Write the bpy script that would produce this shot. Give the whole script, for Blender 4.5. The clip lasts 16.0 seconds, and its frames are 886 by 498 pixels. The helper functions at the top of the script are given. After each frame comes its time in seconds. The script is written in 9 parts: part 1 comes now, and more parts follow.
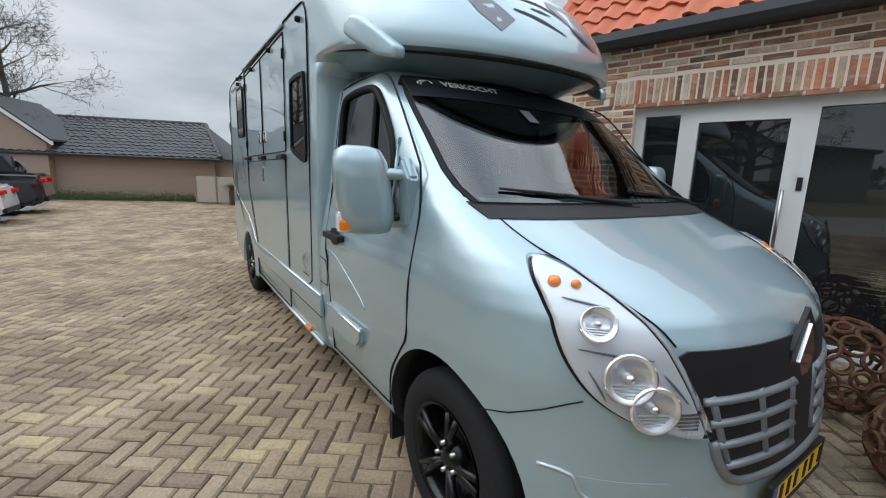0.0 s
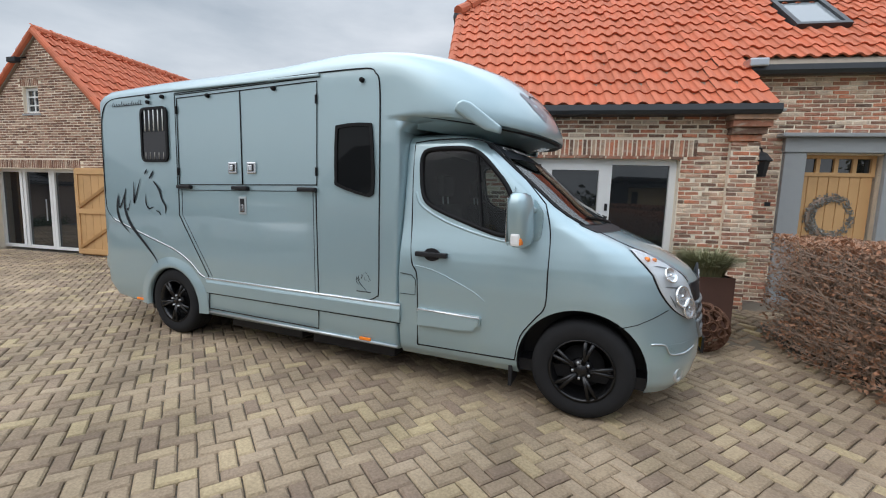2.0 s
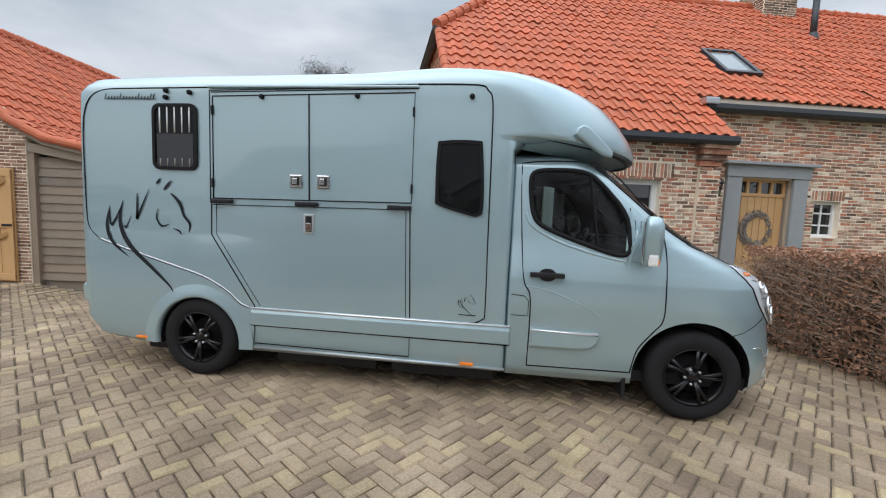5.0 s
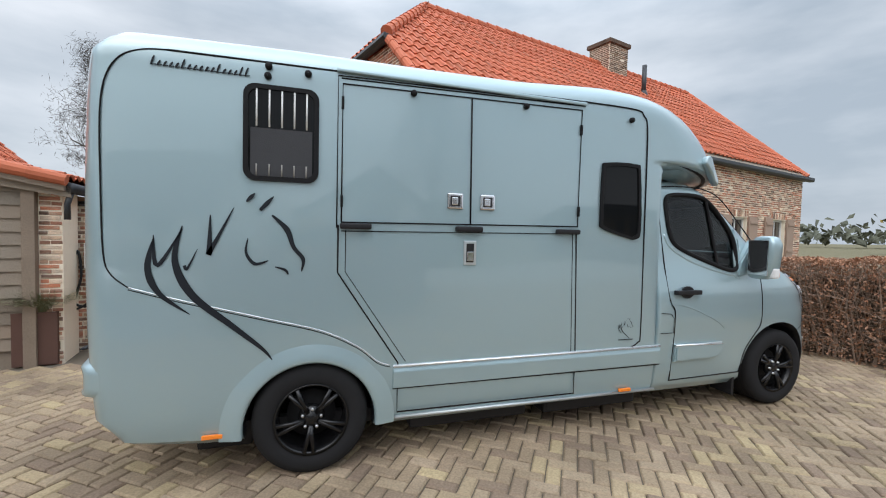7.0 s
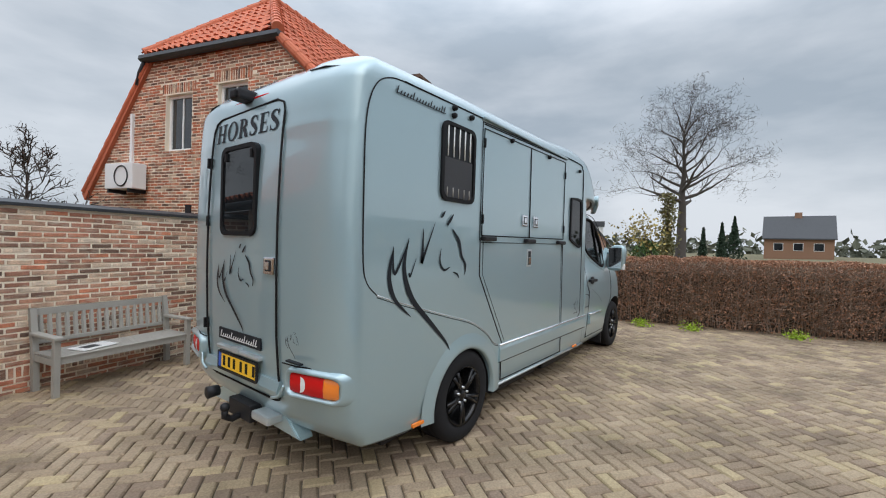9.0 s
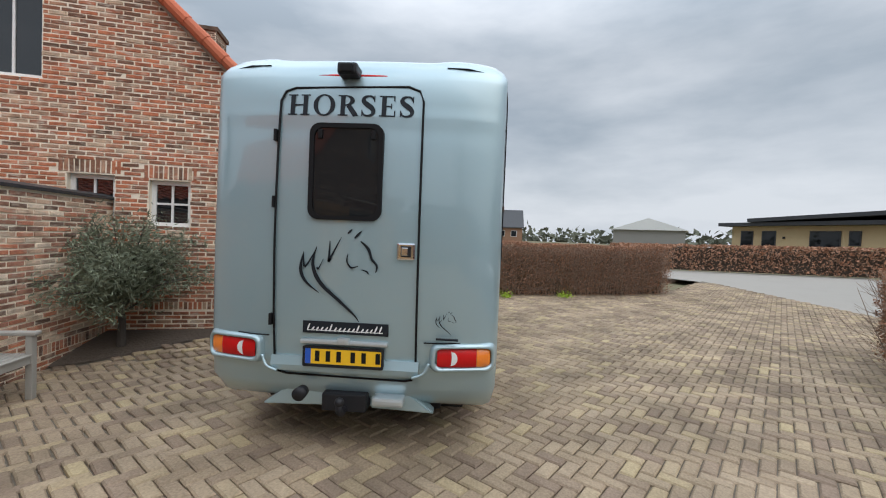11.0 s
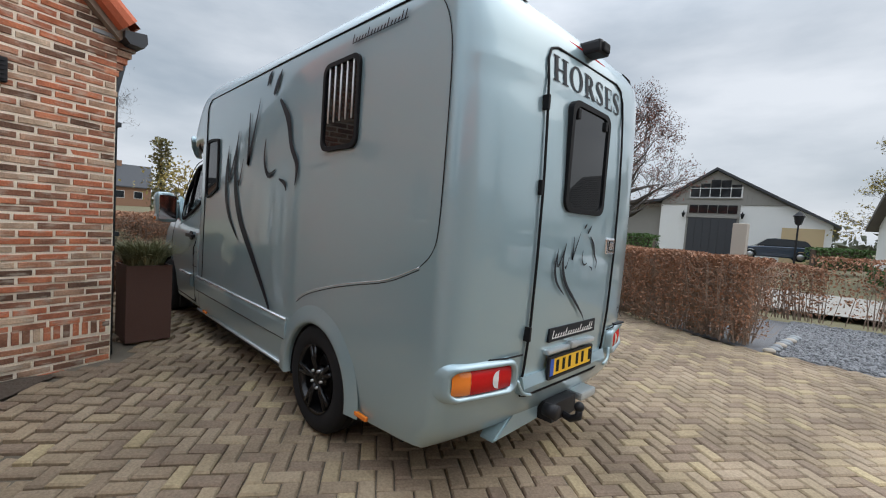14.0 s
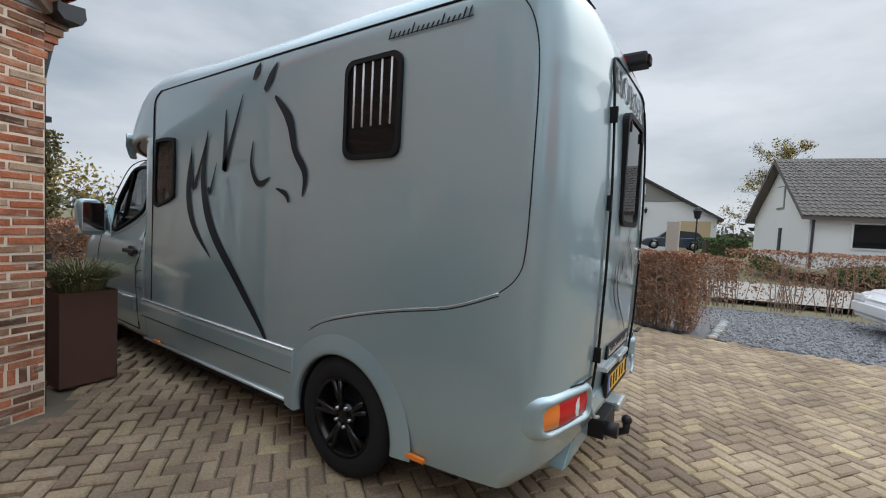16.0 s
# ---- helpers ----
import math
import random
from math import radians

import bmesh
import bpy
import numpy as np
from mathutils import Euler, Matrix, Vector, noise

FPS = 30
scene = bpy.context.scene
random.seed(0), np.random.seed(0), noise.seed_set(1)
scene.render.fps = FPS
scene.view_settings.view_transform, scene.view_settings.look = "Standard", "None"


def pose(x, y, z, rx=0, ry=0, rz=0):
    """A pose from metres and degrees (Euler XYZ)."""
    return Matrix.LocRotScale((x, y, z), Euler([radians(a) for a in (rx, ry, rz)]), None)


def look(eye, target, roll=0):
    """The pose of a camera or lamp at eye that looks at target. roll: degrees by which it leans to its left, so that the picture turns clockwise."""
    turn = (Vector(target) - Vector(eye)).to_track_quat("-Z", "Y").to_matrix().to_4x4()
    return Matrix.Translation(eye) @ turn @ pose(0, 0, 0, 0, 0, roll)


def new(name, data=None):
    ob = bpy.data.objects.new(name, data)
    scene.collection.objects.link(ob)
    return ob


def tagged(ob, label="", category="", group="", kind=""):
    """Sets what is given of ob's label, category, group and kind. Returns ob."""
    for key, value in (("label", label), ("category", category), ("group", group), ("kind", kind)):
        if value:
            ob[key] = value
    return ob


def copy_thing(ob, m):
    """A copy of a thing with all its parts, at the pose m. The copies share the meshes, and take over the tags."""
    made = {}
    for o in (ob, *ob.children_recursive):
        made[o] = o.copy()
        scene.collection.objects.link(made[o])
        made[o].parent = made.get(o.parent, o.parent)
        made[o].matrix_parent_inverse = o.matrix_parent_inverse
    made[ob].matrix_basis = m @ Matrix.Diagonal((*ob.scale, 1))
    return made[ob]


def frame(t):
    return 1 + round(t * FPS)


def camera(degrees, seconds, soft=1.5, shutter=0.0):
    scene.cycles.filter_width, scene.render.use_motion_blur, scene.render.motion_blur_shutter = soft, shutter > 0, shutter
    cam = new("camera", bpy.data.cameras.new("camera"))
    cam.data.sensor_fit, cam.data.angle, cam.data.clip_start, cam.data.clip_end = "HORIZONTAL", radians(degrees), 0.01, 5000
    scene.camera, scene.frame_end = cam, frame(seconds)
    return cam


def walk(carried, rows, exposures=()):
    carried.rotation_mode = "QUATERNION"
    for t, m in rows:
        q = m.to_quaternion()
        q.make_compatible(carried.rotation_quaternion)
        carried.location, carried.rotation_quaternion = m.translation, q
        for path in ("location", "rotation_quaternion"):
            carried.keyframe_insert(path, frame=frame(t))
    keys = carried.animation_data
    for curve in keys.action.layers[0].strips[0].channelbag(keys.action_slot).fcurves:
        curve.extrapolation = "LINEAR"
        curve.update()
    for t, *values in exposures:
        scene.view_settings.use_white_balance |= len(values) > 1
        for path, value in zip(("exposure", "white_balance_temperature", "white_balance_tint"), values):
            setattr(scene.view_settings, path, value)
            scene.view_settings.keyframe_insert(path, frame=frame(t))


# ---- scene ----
cam = camera(93.9, 16.0, 1.1)
PATH = [
    (0, (1.299, -1.937, 1.581), (-0.329, -0.831, 1.226), 2.0),
    (0.5, (1.137, -2.57, 1.599), (-0.212, -1.125, 1.294), 2.4),
    (1, (0.863, -3.208, 1.594), (-0.276, -1.585, 1.336), 3.2),
    (1.5, (0.527, -3.753, 1.62), (-0.408, -2.002, 1.38), 2.7),
    (2, (0.143, -4.193, 1.614), (-0.608, -2.353, 1.386), 1.8),
    (2.5, (-0.234, -4.575, 1.643), (-0.875, -2.693, 1.428), 0.9),
    (3, (-0.473, -4.878, 1.676), (-1.079, -2.982, 1.474), 0.7),
    (3.2, (-0.52, -4.914, 1.644), (-1.123, -3.017, 1.456), 0.7),
    (5.3, (-2.05, -4.498, 1.673), (-2.191, -2.511, 1.501), 2.4),
    (5.5, (-2.323, -4.434, 1.639), (-2.386, -2.441, 1.481), 2.4),
    (6, (-3.092, -4.235, 1.644), (-2.946, -2.245, 1.502), 2.1),
    (6.5, (-3.796, -4.109, 1.657), (-3.427, -2.147, 1.54), 1.8),
    (7, (-4.492, -3.902, 1.66), (-3.877, -2.0, 1.578), 1.4),
    (7.5, (-5.186, -3.695, 1.662), (-4.315, -1.895, 1.608), 1.2),
    (8, (-5.933, -3.471, 1.652), (-4.805, -1.82, 1.616), 0.9),
    (8.5, (-6.629, -3.272, 1.64), (-5.262, -1.812, 1.614), 1.2),
    (9, (-7.314, -2.931, 1.624), (-5.721, -1.721, 1.601), 1.8),
    (9.2, (-7.535, -2.802, 1.583), (-5.873, -1.69, 1.567), 1.9),
    (11.3, (-8.604, -0.407, 1.552), (-6.607, -0.494, 1.485), 2.4),
    (11.5, (-8.596, -0.149, 1.583), (-6.611, -0.378, 1.509), 2.5),
    (12, (-8.439, 0.507, 1.559), (-6.526, -0.069, 1.456), 2.9),
    (12.5, (-8.228, 1.2, 1.514), (-6.442, 0.307, 1.4), 3.4),
    (13, (-7.902, 1.724, 1.514), (-6.252, 0.603, 1.379), 3.6),
    (13.5, (-7.523, 2.17, 1.522), (-6.0, 0.88, 1.387), 3.8),
    (14, (-7.068, 2.45, 1.513), (-5.655, 1.04, 1.398), 4.0),
    (14.5, (-6.654, 2.65, 1.519), (-5.331, 1.151, 1.458), 4.2),
    (15, (-6.439, 2.815, 1.618), (-5.199, 1.245, 1.641), 3.6),
    (15.5, (-6.368, 2.841, 1.663), (-5.188, 1.227, 1.704), 2.7),
    (16, (-6.351, 2.773, 1.585), (-5.227, 1.122, 1.477), 2.9),
]
walk(cam, [(r[0], look(*r[1:])) for r in PATH], [(0.0, -0.08), (1.5, -0.02), (3.0, -0.1), (5.3, 0.0), (6.0, 0.07), (7.5, 0.1), (8.3, -0.03), (9.2, -0.1), (11.3, -0.12), (12.0, -0.08), (13.5, -0.08), (14.1, -0.02), (15.0, 0.0), (15.5, -0.18), (15.8, -0.15), (16.0, -0.1)])

from mathutils.bvhtree import BVHTree

# ---- light ----
world = bpy.data.worlds.new("overcast_sky")
scene.world = world
world.use_nodes = True
wn, wl = world.node_tree.nodes, world.node_tree.links
wn.clear()
w_out = wn.new("ShaderNodeOutputWorld")
w_bg = wn.new("ShaderNodeBackground")
w_sky = wn.new("ShaderNodeTexSky")
w_sky.sky_type = "NISHITA"
w_sky.sun_disc = False
w_sky.sun_elevation, w_sky.sun_rotation = radians(42), radians(217)
w_sky.air_density, w_sky.dust_density = 1.2, 4.0
w_co = wn.new("ShaderNodeTexCoord")
w_map = wn.new("ShaderNodeMapping")
w_map.inputs["Scale"].default_value = (1.0, 1.0, 3.2)
w_noise = wn.new("ShaderNodeTexNoise")
w_noise.inputs["Scale"].default_value = 1.7
w_noise.inputs["Detail"].default_value = 7.0
w_noise.inputs["Roughness"].default_value = 0.52
w_ramp = wn.new("ShaderNodeValToRGB")
w_ramp.color_ramp.elements[0].position, w_ramp.color_ramp.elements[1].position = 0.36, 0.66
w_ramp.color_ramp.elements[0].color = (4.1, 4.8, 5.6, 1)
w_ramp.color_ramp.elements[1].color = (7.7, 8.2, 8.9, 1)
w_mix = wn.new("ShaderNodeMixRGB")
w_mix.inputs["Fac"].default_value = 0.9
wl.new(w_co.outputs["Generated"], w_map.inputs["Vector"])
wl.new(w_map.outputs["Vector"], w_noise.inputs["Vector"])
wl.new(w_noise.outputs["Fac"], w_ramp.inputs["Fac"])
wl.new(w_sky.outputs["Color"], w_mix.inputs["Color1"])
wl.new(w_ramp.outputs["Color"], w_mix.inputs["Color2"])
# an overcast sky is more than three times as bright overhead as at the horizon
w_sep = wn.new("ShaderNodeSeparateXYZ")
w_up = wn.new("ShaderNodeMapRange")
w_up.interpolation_type = "SMOOTHSTEP"
w_up.inputs["From Min"].default_value, w_up.inputs["From Max"].default_value = 0.35, 0.95
w_up.inputs["To Min"].default_value, w_up.inputs["To Max"].default_value = 1.0, 3.4
w_mul = wn.new("ShaderNodeVectorMath")
w_mul.operation = "SCALE"
wl.new(w_co.outputs["Generated"], w_sep.inputs[0])
wl.new(w_sep.outputs["Z"], w_up.inputs["Value"])
wl.new(w_mix.outputs["Color"], w_mul.inputs[0])
wl.new(w_up.outputs["Result"], w_mul.inputs["Scale"])
wl.new(w_mul.outputs["Vector"], w_bg.inputs["Color"])
w_bg.inputs["Strength"].default_value = 0.106
wl.new(w_bg.outputs["Background"], w_out.inputs["Surface"])
sun = new("sun", bpy.data.lights.new("sun", "SUN"))
sun.data.energy, sun.data.angle, sun.data.color = 0.6, radians(60), (1.0, 0.98, 0.96)
sun.matrix_world = pose(0, 0, 20, 42, 0, -37)

# ---- materials ----


def mat(name, color, rough=0.6, metal=0.0, vary=0.12, scale=6.0, bump=0.0, bump_scale=60.0, coat=0.0, island=0.0, obj=0.0, second=None, spec=0.5, hue=0.0):
    """A principled material: base colour varied at two scales, per island and per object, with fine relief."""
    m = bpy.data.materials.new(name)
    m.use_nodes = True
    n, l = m.node_tree.nodes, m.node_tree.links
    p = n["Principled BSDF"]
    p.inputs["Roughness"].default_value, p.inputs["Metallic"].default_value = rough, metal
    p.inputs["Coat Weight"].default_value = coat
    p.inputs["Specular IOR Level"].default_value = spec
    co = n.new("ShaderNodeTexCoord")
    geo = n.new("ShaderNodeNewGeometry")
    source = geo.outputs["Position"] if obj or island else co.outputs["Object"]
    big = n.new("ShaderNodeTexNoise")
    big.inputs["Scale"].default_value, big.inputs["Detail"].default_value = scale, 6.0
    fine = n.new("ShaderNodeTexNoise")
    fine.inputs["Scale"].default_value, fine.inputs["Detail"].default_value = bump_scale, 4.0
    l.new(source, big.inputs["Vector"]), l.new(source, fine.inputs["Vector"])
    mix = n.new("ShaderNodeMix")
    mix.data_type = "RGBA"
    dark = [c * (1 - vary * 2) for c in color]
    light = second or [min(1, c * (1 + vary)) for c in color]
    mix.inputs["A"].default_value, mix.inputs["B"].default_value = (*dark, 1), (*light, 1)
    fac = n.new("ShaderNodeMath")
    fac.operation = "MULTIPLY_ADD"
    fac.inputs[1].default_value = 0.6
    l.new(big.outputs["Fac"], fac.inputs[0])
    add = n.new("ShaderNodeMath")
    add.operation = "MULTIPLY_ADD"
    add.inputs[1].default_value = 0.4
    l.new(fine.outputs["Fac"], add.inputs[0])
    l.new(add.outputs[0], fac.inputs[2])
    last = fac.outputs[0]
    if island or obj:
        info = n.new("ShaderNodeObjectInfo")
        both = n.new("ShaderNodeMath")
        both.operation = "ADD"
        l.new(geo.outputs["Random Per Island"], both.inputs[0])
        l.new(info.outputs["Random"], both.inputs[1])
        wrap = n.new("ShaderNodeMath")
        wrap.operation = "FRACT"
        l.new(both.outputs[0], wrap.inputs[0])
        shift = n.new("ShaderNodeMath")
        shift.operation = "MULTIPLY_ADD"
        shift.inputs[1].default_value, shift.inputs[2].default_value = (island or obj) * 2, -(island or obj)
        l.new(wrap.outputs[0], shift.inputs[0])
        tot = n.new("ShaderNodeMath")
        tot.operation, tot.use_clamp = "ADD", True
        l.new(last, tot.inputs[0]), l.new(shift.outputs[0], tot.inputs[1])
        last = tot.outputs[0]
    l.new(last, mix.inputs["Factor"])
    out_color = mix.outputs["Result"]
    if hue and (island or obj):
        ramp = n.new("ShaderNodeValToRGB")
        ramp.color_ramp.interpolation = "LINEAR"
        hs = n.new("ShaderNodeHueSaturation")
        hs.inputs["Color"].default_value = (1, 1, 1, 1)
        sc = n.new("ShaderNodeMath")
        sc.operation = "MULTIPLY"
        sc.inputs[1].default_value = 7.31
        fr = n.new("ShaderNodeMath")
        fr.operation = "FRACT"
        l.new(wrap.outputs[0], sc.inputs[0]), l.new(sc.outputs[0], fr.inputs[0])
        el = ramp.color_ramp.elements
        el[0].position, el[0].color = 0.0, (1.0, 1.0, 1.0, 1)
        el[1].position, el[1].color = 1.0, (1 + hue, 1.0, 1 - hue * 0.5, 1)
        e2 = el.new(0.45)
        e2.color = (1 - hue, 1 - hue * 0.35, 1 + hue * 0.2, 1)
        mul = n.new("ShaderNodeMixRGB")
        mul.blend_type = "MULTIPLY"
        mul.inputs["Fac"].default_value = 1.0
        l.new(fr.outputs[0], ramp.inputs["Fac"])
        l.new(out_color, mul.inputs["Color1"]), l.new(ramp.outputs["Color"], mul.inputs["Color2"])
        out_color = mul.outputs["Color"]
        n.remove(hs)
    l.new(out_color, p.inputs["Base Color"])
    if bump:
        b = n.new("ShaderNodeBump")
        b.inputs["Strength"].default_value, b.inputs["Distance"].default_value = 1.0, bump
        l.new(fine.outputs["Fac"], b.inputs["Height"])
        l.new(b.outputs["Normal"], p.inputs["Normal"])
    return m


def piece_mat(name, stops, rough, scale, bump, bump_scale, lime=0.0):
    """Bricks and pavers: a colour for each piece out of a range, stained at a larger scale and grained at a fine one."""
    m = bpy.data.materials.new(name)
    m.use_nodes = True
    n, l = m.node_tree.nodes, m.node_tree.links
    p = n["Principled BSDF"]
    p.inputs["Roughness"].default_value = rough
    p.inputs["Specular IOR Level"].default_value = 0.15
    geo, info = n.new("ShaderNodeNewGeometry"), n.new("ShaderNodeObjectInfo")
    both, wrap = n.new("ShaderNodeMath"), n.new("ShaderNodeMath")
    both.operation, wrap.operation = "ADD", "FRACT"
    l.new(geo.outputs["Random Per Island"], both.inputs[0]), l.new(info.outputs["Random"], both.inputs[1])
    l.new(both.outputs[0], wrap.inputs[0])
    ramp = n.new("ShaderNodeValToRGB")
    el = ramp.color_ramp.elements
    el[0].position, el[0].color = stops[0][0], (*stops[0][1], 1)
    el[1].position, el[1].color = stops[-1][0], (*stops[-1][1], 1)
    for at, color in stops[1:-1]:
        el.new(at).color = (*color, 1)
    big, fine = n.new("ShaderNodeTexNoise"), n.new("ShaderNodeTexNoise")
    big.inputs["Scale"].default_value, big.inputs["Detail"].default_value = scale, 6.0
    fine.inputs["Scale"].default_value, fine.inputs["Detail"].default_value = bump_scale, 5.0
    l.new(geo.outputs["Position"], big.inputs["Vector"]), l.new(geo.outputs["Position"], fine.inputs["Vector"])
    l.new(wrap.outputs[0], ramp.inputs["Fac"])
    stain, grain = n.new("ShaderNodeMapRange"), n.new("ShaderNodeMapRange")
    for node, src, lo, hi in ((stain, big, 0.62, 1.38), (grain, fine, 0.78, 1.22)):
        node.inputs["From Min"].default_value, node.inputs["From Max"].default_value = 0.25, 0.75
        node.inputs["To Min"].default_value, node.inputs["To Max"].default_value = lo, hi
        l.new(src.outputs["Fac"], node.inputs["Value"])
    tot = n.new("ShaderNodeMath")
    tot.operation = "MULTIPLY"
    l.new(stain.outputs["Result"], tot.inputs[0]), l.new(grain.outputs["Result"], tot.inputs[1])
    sc = n.new("ShaderNodeVectorMath")
    sc.operation = "SCALE"
    l.new(ramp.outputs["Color"], sc.inputs[0]), l.new(tot.outputs[0], sc.inputs["Scale"])
    l.new(sc.outputs["Vector"], p.inputs["Base Color"])
    if lime:
        # smears of old lime left on some faces
        smear, amount, mixer = n.new("ShaderNodeTexNoise"), n.new("ShaderNodeMapRange"), n.new("ShaderNodeMix")
        stretch = n.new("ShaderNodeMapping")
        stretch.inputs["Scale"].default_value = (7.0, 7.0, 22.0)
        l.new(geo.outputs["Position"], stretch.inputs["Vector"]), l.new(stretch.outputs["Vector"], smear.inputs["Vector"])
        smear.inputs["Scale"].default_value, smear.inputs["Detail"].default_value = 1.0, 6.0
        amount.inputs["From Min"].default_value, amount.inputs["From Max"].default_value = 0.53, 0.72
        amount.inputs["To Min"].default_value, amount.inputs["To Max"].default_value = 0.0, lime
        l.new(smear.outputs["Fac"], amount.inputs["Value"])
        mixer.data_type = "RGBA"
        mixer.inputs[7].default_value = (0.60, 0.52, 0.42, 1)
        l.new(amount.outputs["Result"], mixer.inputs[0]), l.new(sc.outputs["Vector"], mixer.inputs[6])
        l.new(mixer.outputs[2], p.inputs["Base Color"])
    b = n.new("ShaderNodeBump")
    b.inputs["Distance"].default_value = bump
    l.new(fine.outputs["Fac"], b.inputs["Height"]), l.new(b.outputs["Normal"], p.inputs["Normal"])
    return m


def glass(name, color, rough=0.02, clear=0.0):
    """Tinted glazing: a mirror-like dark surface, or a see-through pane."""
    m = bpy.data.materials.new(name)
    m.use_nodes = True
    p = m.node_tree.nodes["Principled BSDF"]
    p.inputs["Base Color"].default_value = (*color, 1)
    p.inputs["Roughness"].default_value, p.inputs["IOR"].default_value = rough, 1.45
    p.inputs["Transmission Weight"].default_value = clear
    return m


def clear_glass(name, tint, ior):
    """A thin see-through pane that mirrors more at a slant."""
    m = bpy.data.materials.new(name)
    m.use_nodes = True
    n, l = m.node_tree.nodes, m.node_tree.links
    n.remove(n["Principled BSDF"])
    see, shine, mix, fres = n.new("ShaderNodeBsdfTransparent"), n.new("ShaderNodeBsdfGlossy"), n.new("ShaderNodeMixShader"), n.new("ShaderNodeFresnel")
    see.inputs["Color"].default_value = (*tint, 1)
    shine.inputs["Roughness"].default_value = 0.01
    fres.inputs["IOR"].default_value = ior
    l.new(fres.outputs[0], mix.inputs[0]), l.new(see.outputs[0], mix.inputs[1]), l.new(shine.outputs[0], mix.inputs[2])
    l.new(mix.outputs[0], n["Material Output"].inputs["Surface"])
    return m


PAINT = mat("metallic_blue_grey_paint", (0.333, 0.456, 0.497), 0.37, 0.42, 0.04, 1.5, 0.0, 900.0, coat=1.0)
PAINT.node_tree.nodes["Principled BSDF"].inputs["Coat IOR"].default_value = 1.70
# silver fittings, and the painted highlight strips on the mouldings
PAINT_SILVER = mat("silver_trim_and_highlight_paint", (0.55, 0.60, 0.62), 0.3, 0.6, 0.03, 3.0, 0, 400, coat=0.6)
BLACK = mat("black_plastic", (0.013, 0.013, 0.015), 0.5, 0, 0.2, 20, 0.0004, 300, spec=0.3)
SEAL = mat("black_rubber_seal", (0.008, 0.008, 0.009), 0.6, 0, 0.1, 10, spec=0.2)
# waist line, and the highlight painted along the mouldings
BRIGHT = mat("trim_and_highlight_line", (0.82, 0.84, 0.85), 0.22, 0.7, 0.03, 5)
SHUTTER = mat("weathered_shutter_boards", (0.34, 0.245, 0.19), 0.85, 0, 0.15, 5, 0.002, 60, island=0.2)
DECAL = mat("dark_vinyl_decal", (0.012, 0.015, 0.02), 0.5, 0, 0.1, 10, spec=0.25)
VINYL_GREY = mat("grey_vinyl", (0.19, 0.185, 0.205), 0.35, 0.2, 0.08, 8)
TYRE = mat("tyre_rubber", (0.014, 0.014, 0.015), 0.85, 0, 0.3, 12, 0.001, 150, spec=0.2)
RIM = mat("gloss_black_rim", (0.012, 0.012, 0.013), 0.22, 0.3, 0.1, 10)
CHROME = mat("chrome", (0.75, 0.76, 0.78), 0.12, 1.0, 0.04, 20)
STEEL = mat("brushed_steel", (0.5, 0.51, 0.53), 0.32, 1.0, 0.08, 30)
GLASS_DARK = glass("tinted_glass", (0.012, 0.014, 0.016))
GLASS_SHIELD = clear_glass("windscreen_glass", (0.42, 0.48, 0.475), 2.1)
GLASS_CAB = clear_glass("cab_side_glass", (0.42, 0.48, 0.47), 1.5)
GLASS_LAMP = clear_glass("headlight_cover", (0.93, 0.94, 0.95), 1.4)
GLASS_SIDE = glass("dark_side_glass", (0.008, 0.009, 0.01))
GLASS_SIDE.node_tree.nodes["Principled BSDF"].inputs["IOR"].default_value = 1.27
GLASS_HOUSE = glass("house_pane", (0.014, 0.016, 0.018))
GLASS_HOUSE.node_tree.nodes["Principled BSDF"].inputs["IOR"].default_value = 1.8
WHITE = mat("white_lacquer", (0.78, 0.78, 0.77), 0.35, 0, 0.03, 5)
RED_LENS = mat("red_lens", (0.52, 0.010, 0.010), 0.25, 0, 0.1, 30, coat=0.0, spec=0.25)
ORANGE_LENS = mat("orange_lens", (0.85, 0.22, 0.02), 0.15, 0, 0.1, 30, coat=0.8)
WHITE_LENS = mat("clear_lens", (0.7, 0.7, 0.7), 0.1, 0, 0.1, 30, coat=0.8)
LAMP_BRIGHT = mat("bright_reflector", (0.9, 0.91, 0.92), 0.24, 0.75, 0.05, 14)
LAMP_BOWL = mat("lamp_reflector", (0.84, 0.86, 0.88), 0.25, 0.25, 0.06, 14, 0.0, 40)
GRILLE_GREY = mat("grey_grille_plastic", (0.19, 0.205, 0.215), 0.38, 0.4, 0.15, 20)
PLATE = mat("yellow_plate", (0.85, 0.50, 0.02), 0.35, 0, 0.04, 20)
BLUE = mat("blue_strip", (0.02, 0.09, 0.45), 0.4, 0, 0.05, 20)
CURTAIN = mat("grey_mesh_curtain", (0.035, 0.036, 0.04), 0.8, 0, 0.2, 30, 0.002, 200)
PAVER = piece_mat("weathered_paving_brick", [(0.0, (0.225, 0.166, 0.122)), (0.25, (0.27, 0.205, 0.143)), (0.5, (0.30, 0.229, 0.155)), (0.72, (0.325, 0.252, 0.178)), (0.9, (0.35, 0.272, 0.174)), (1.0, (0.40, 0.318, 0.192))], 0.8, 1.3, 0.004, 60)
JOINT = mat("sandy_joint", (0.125, 0.105, 0.08), 0.95, 0, 0.25, 9, 0.004, 60)
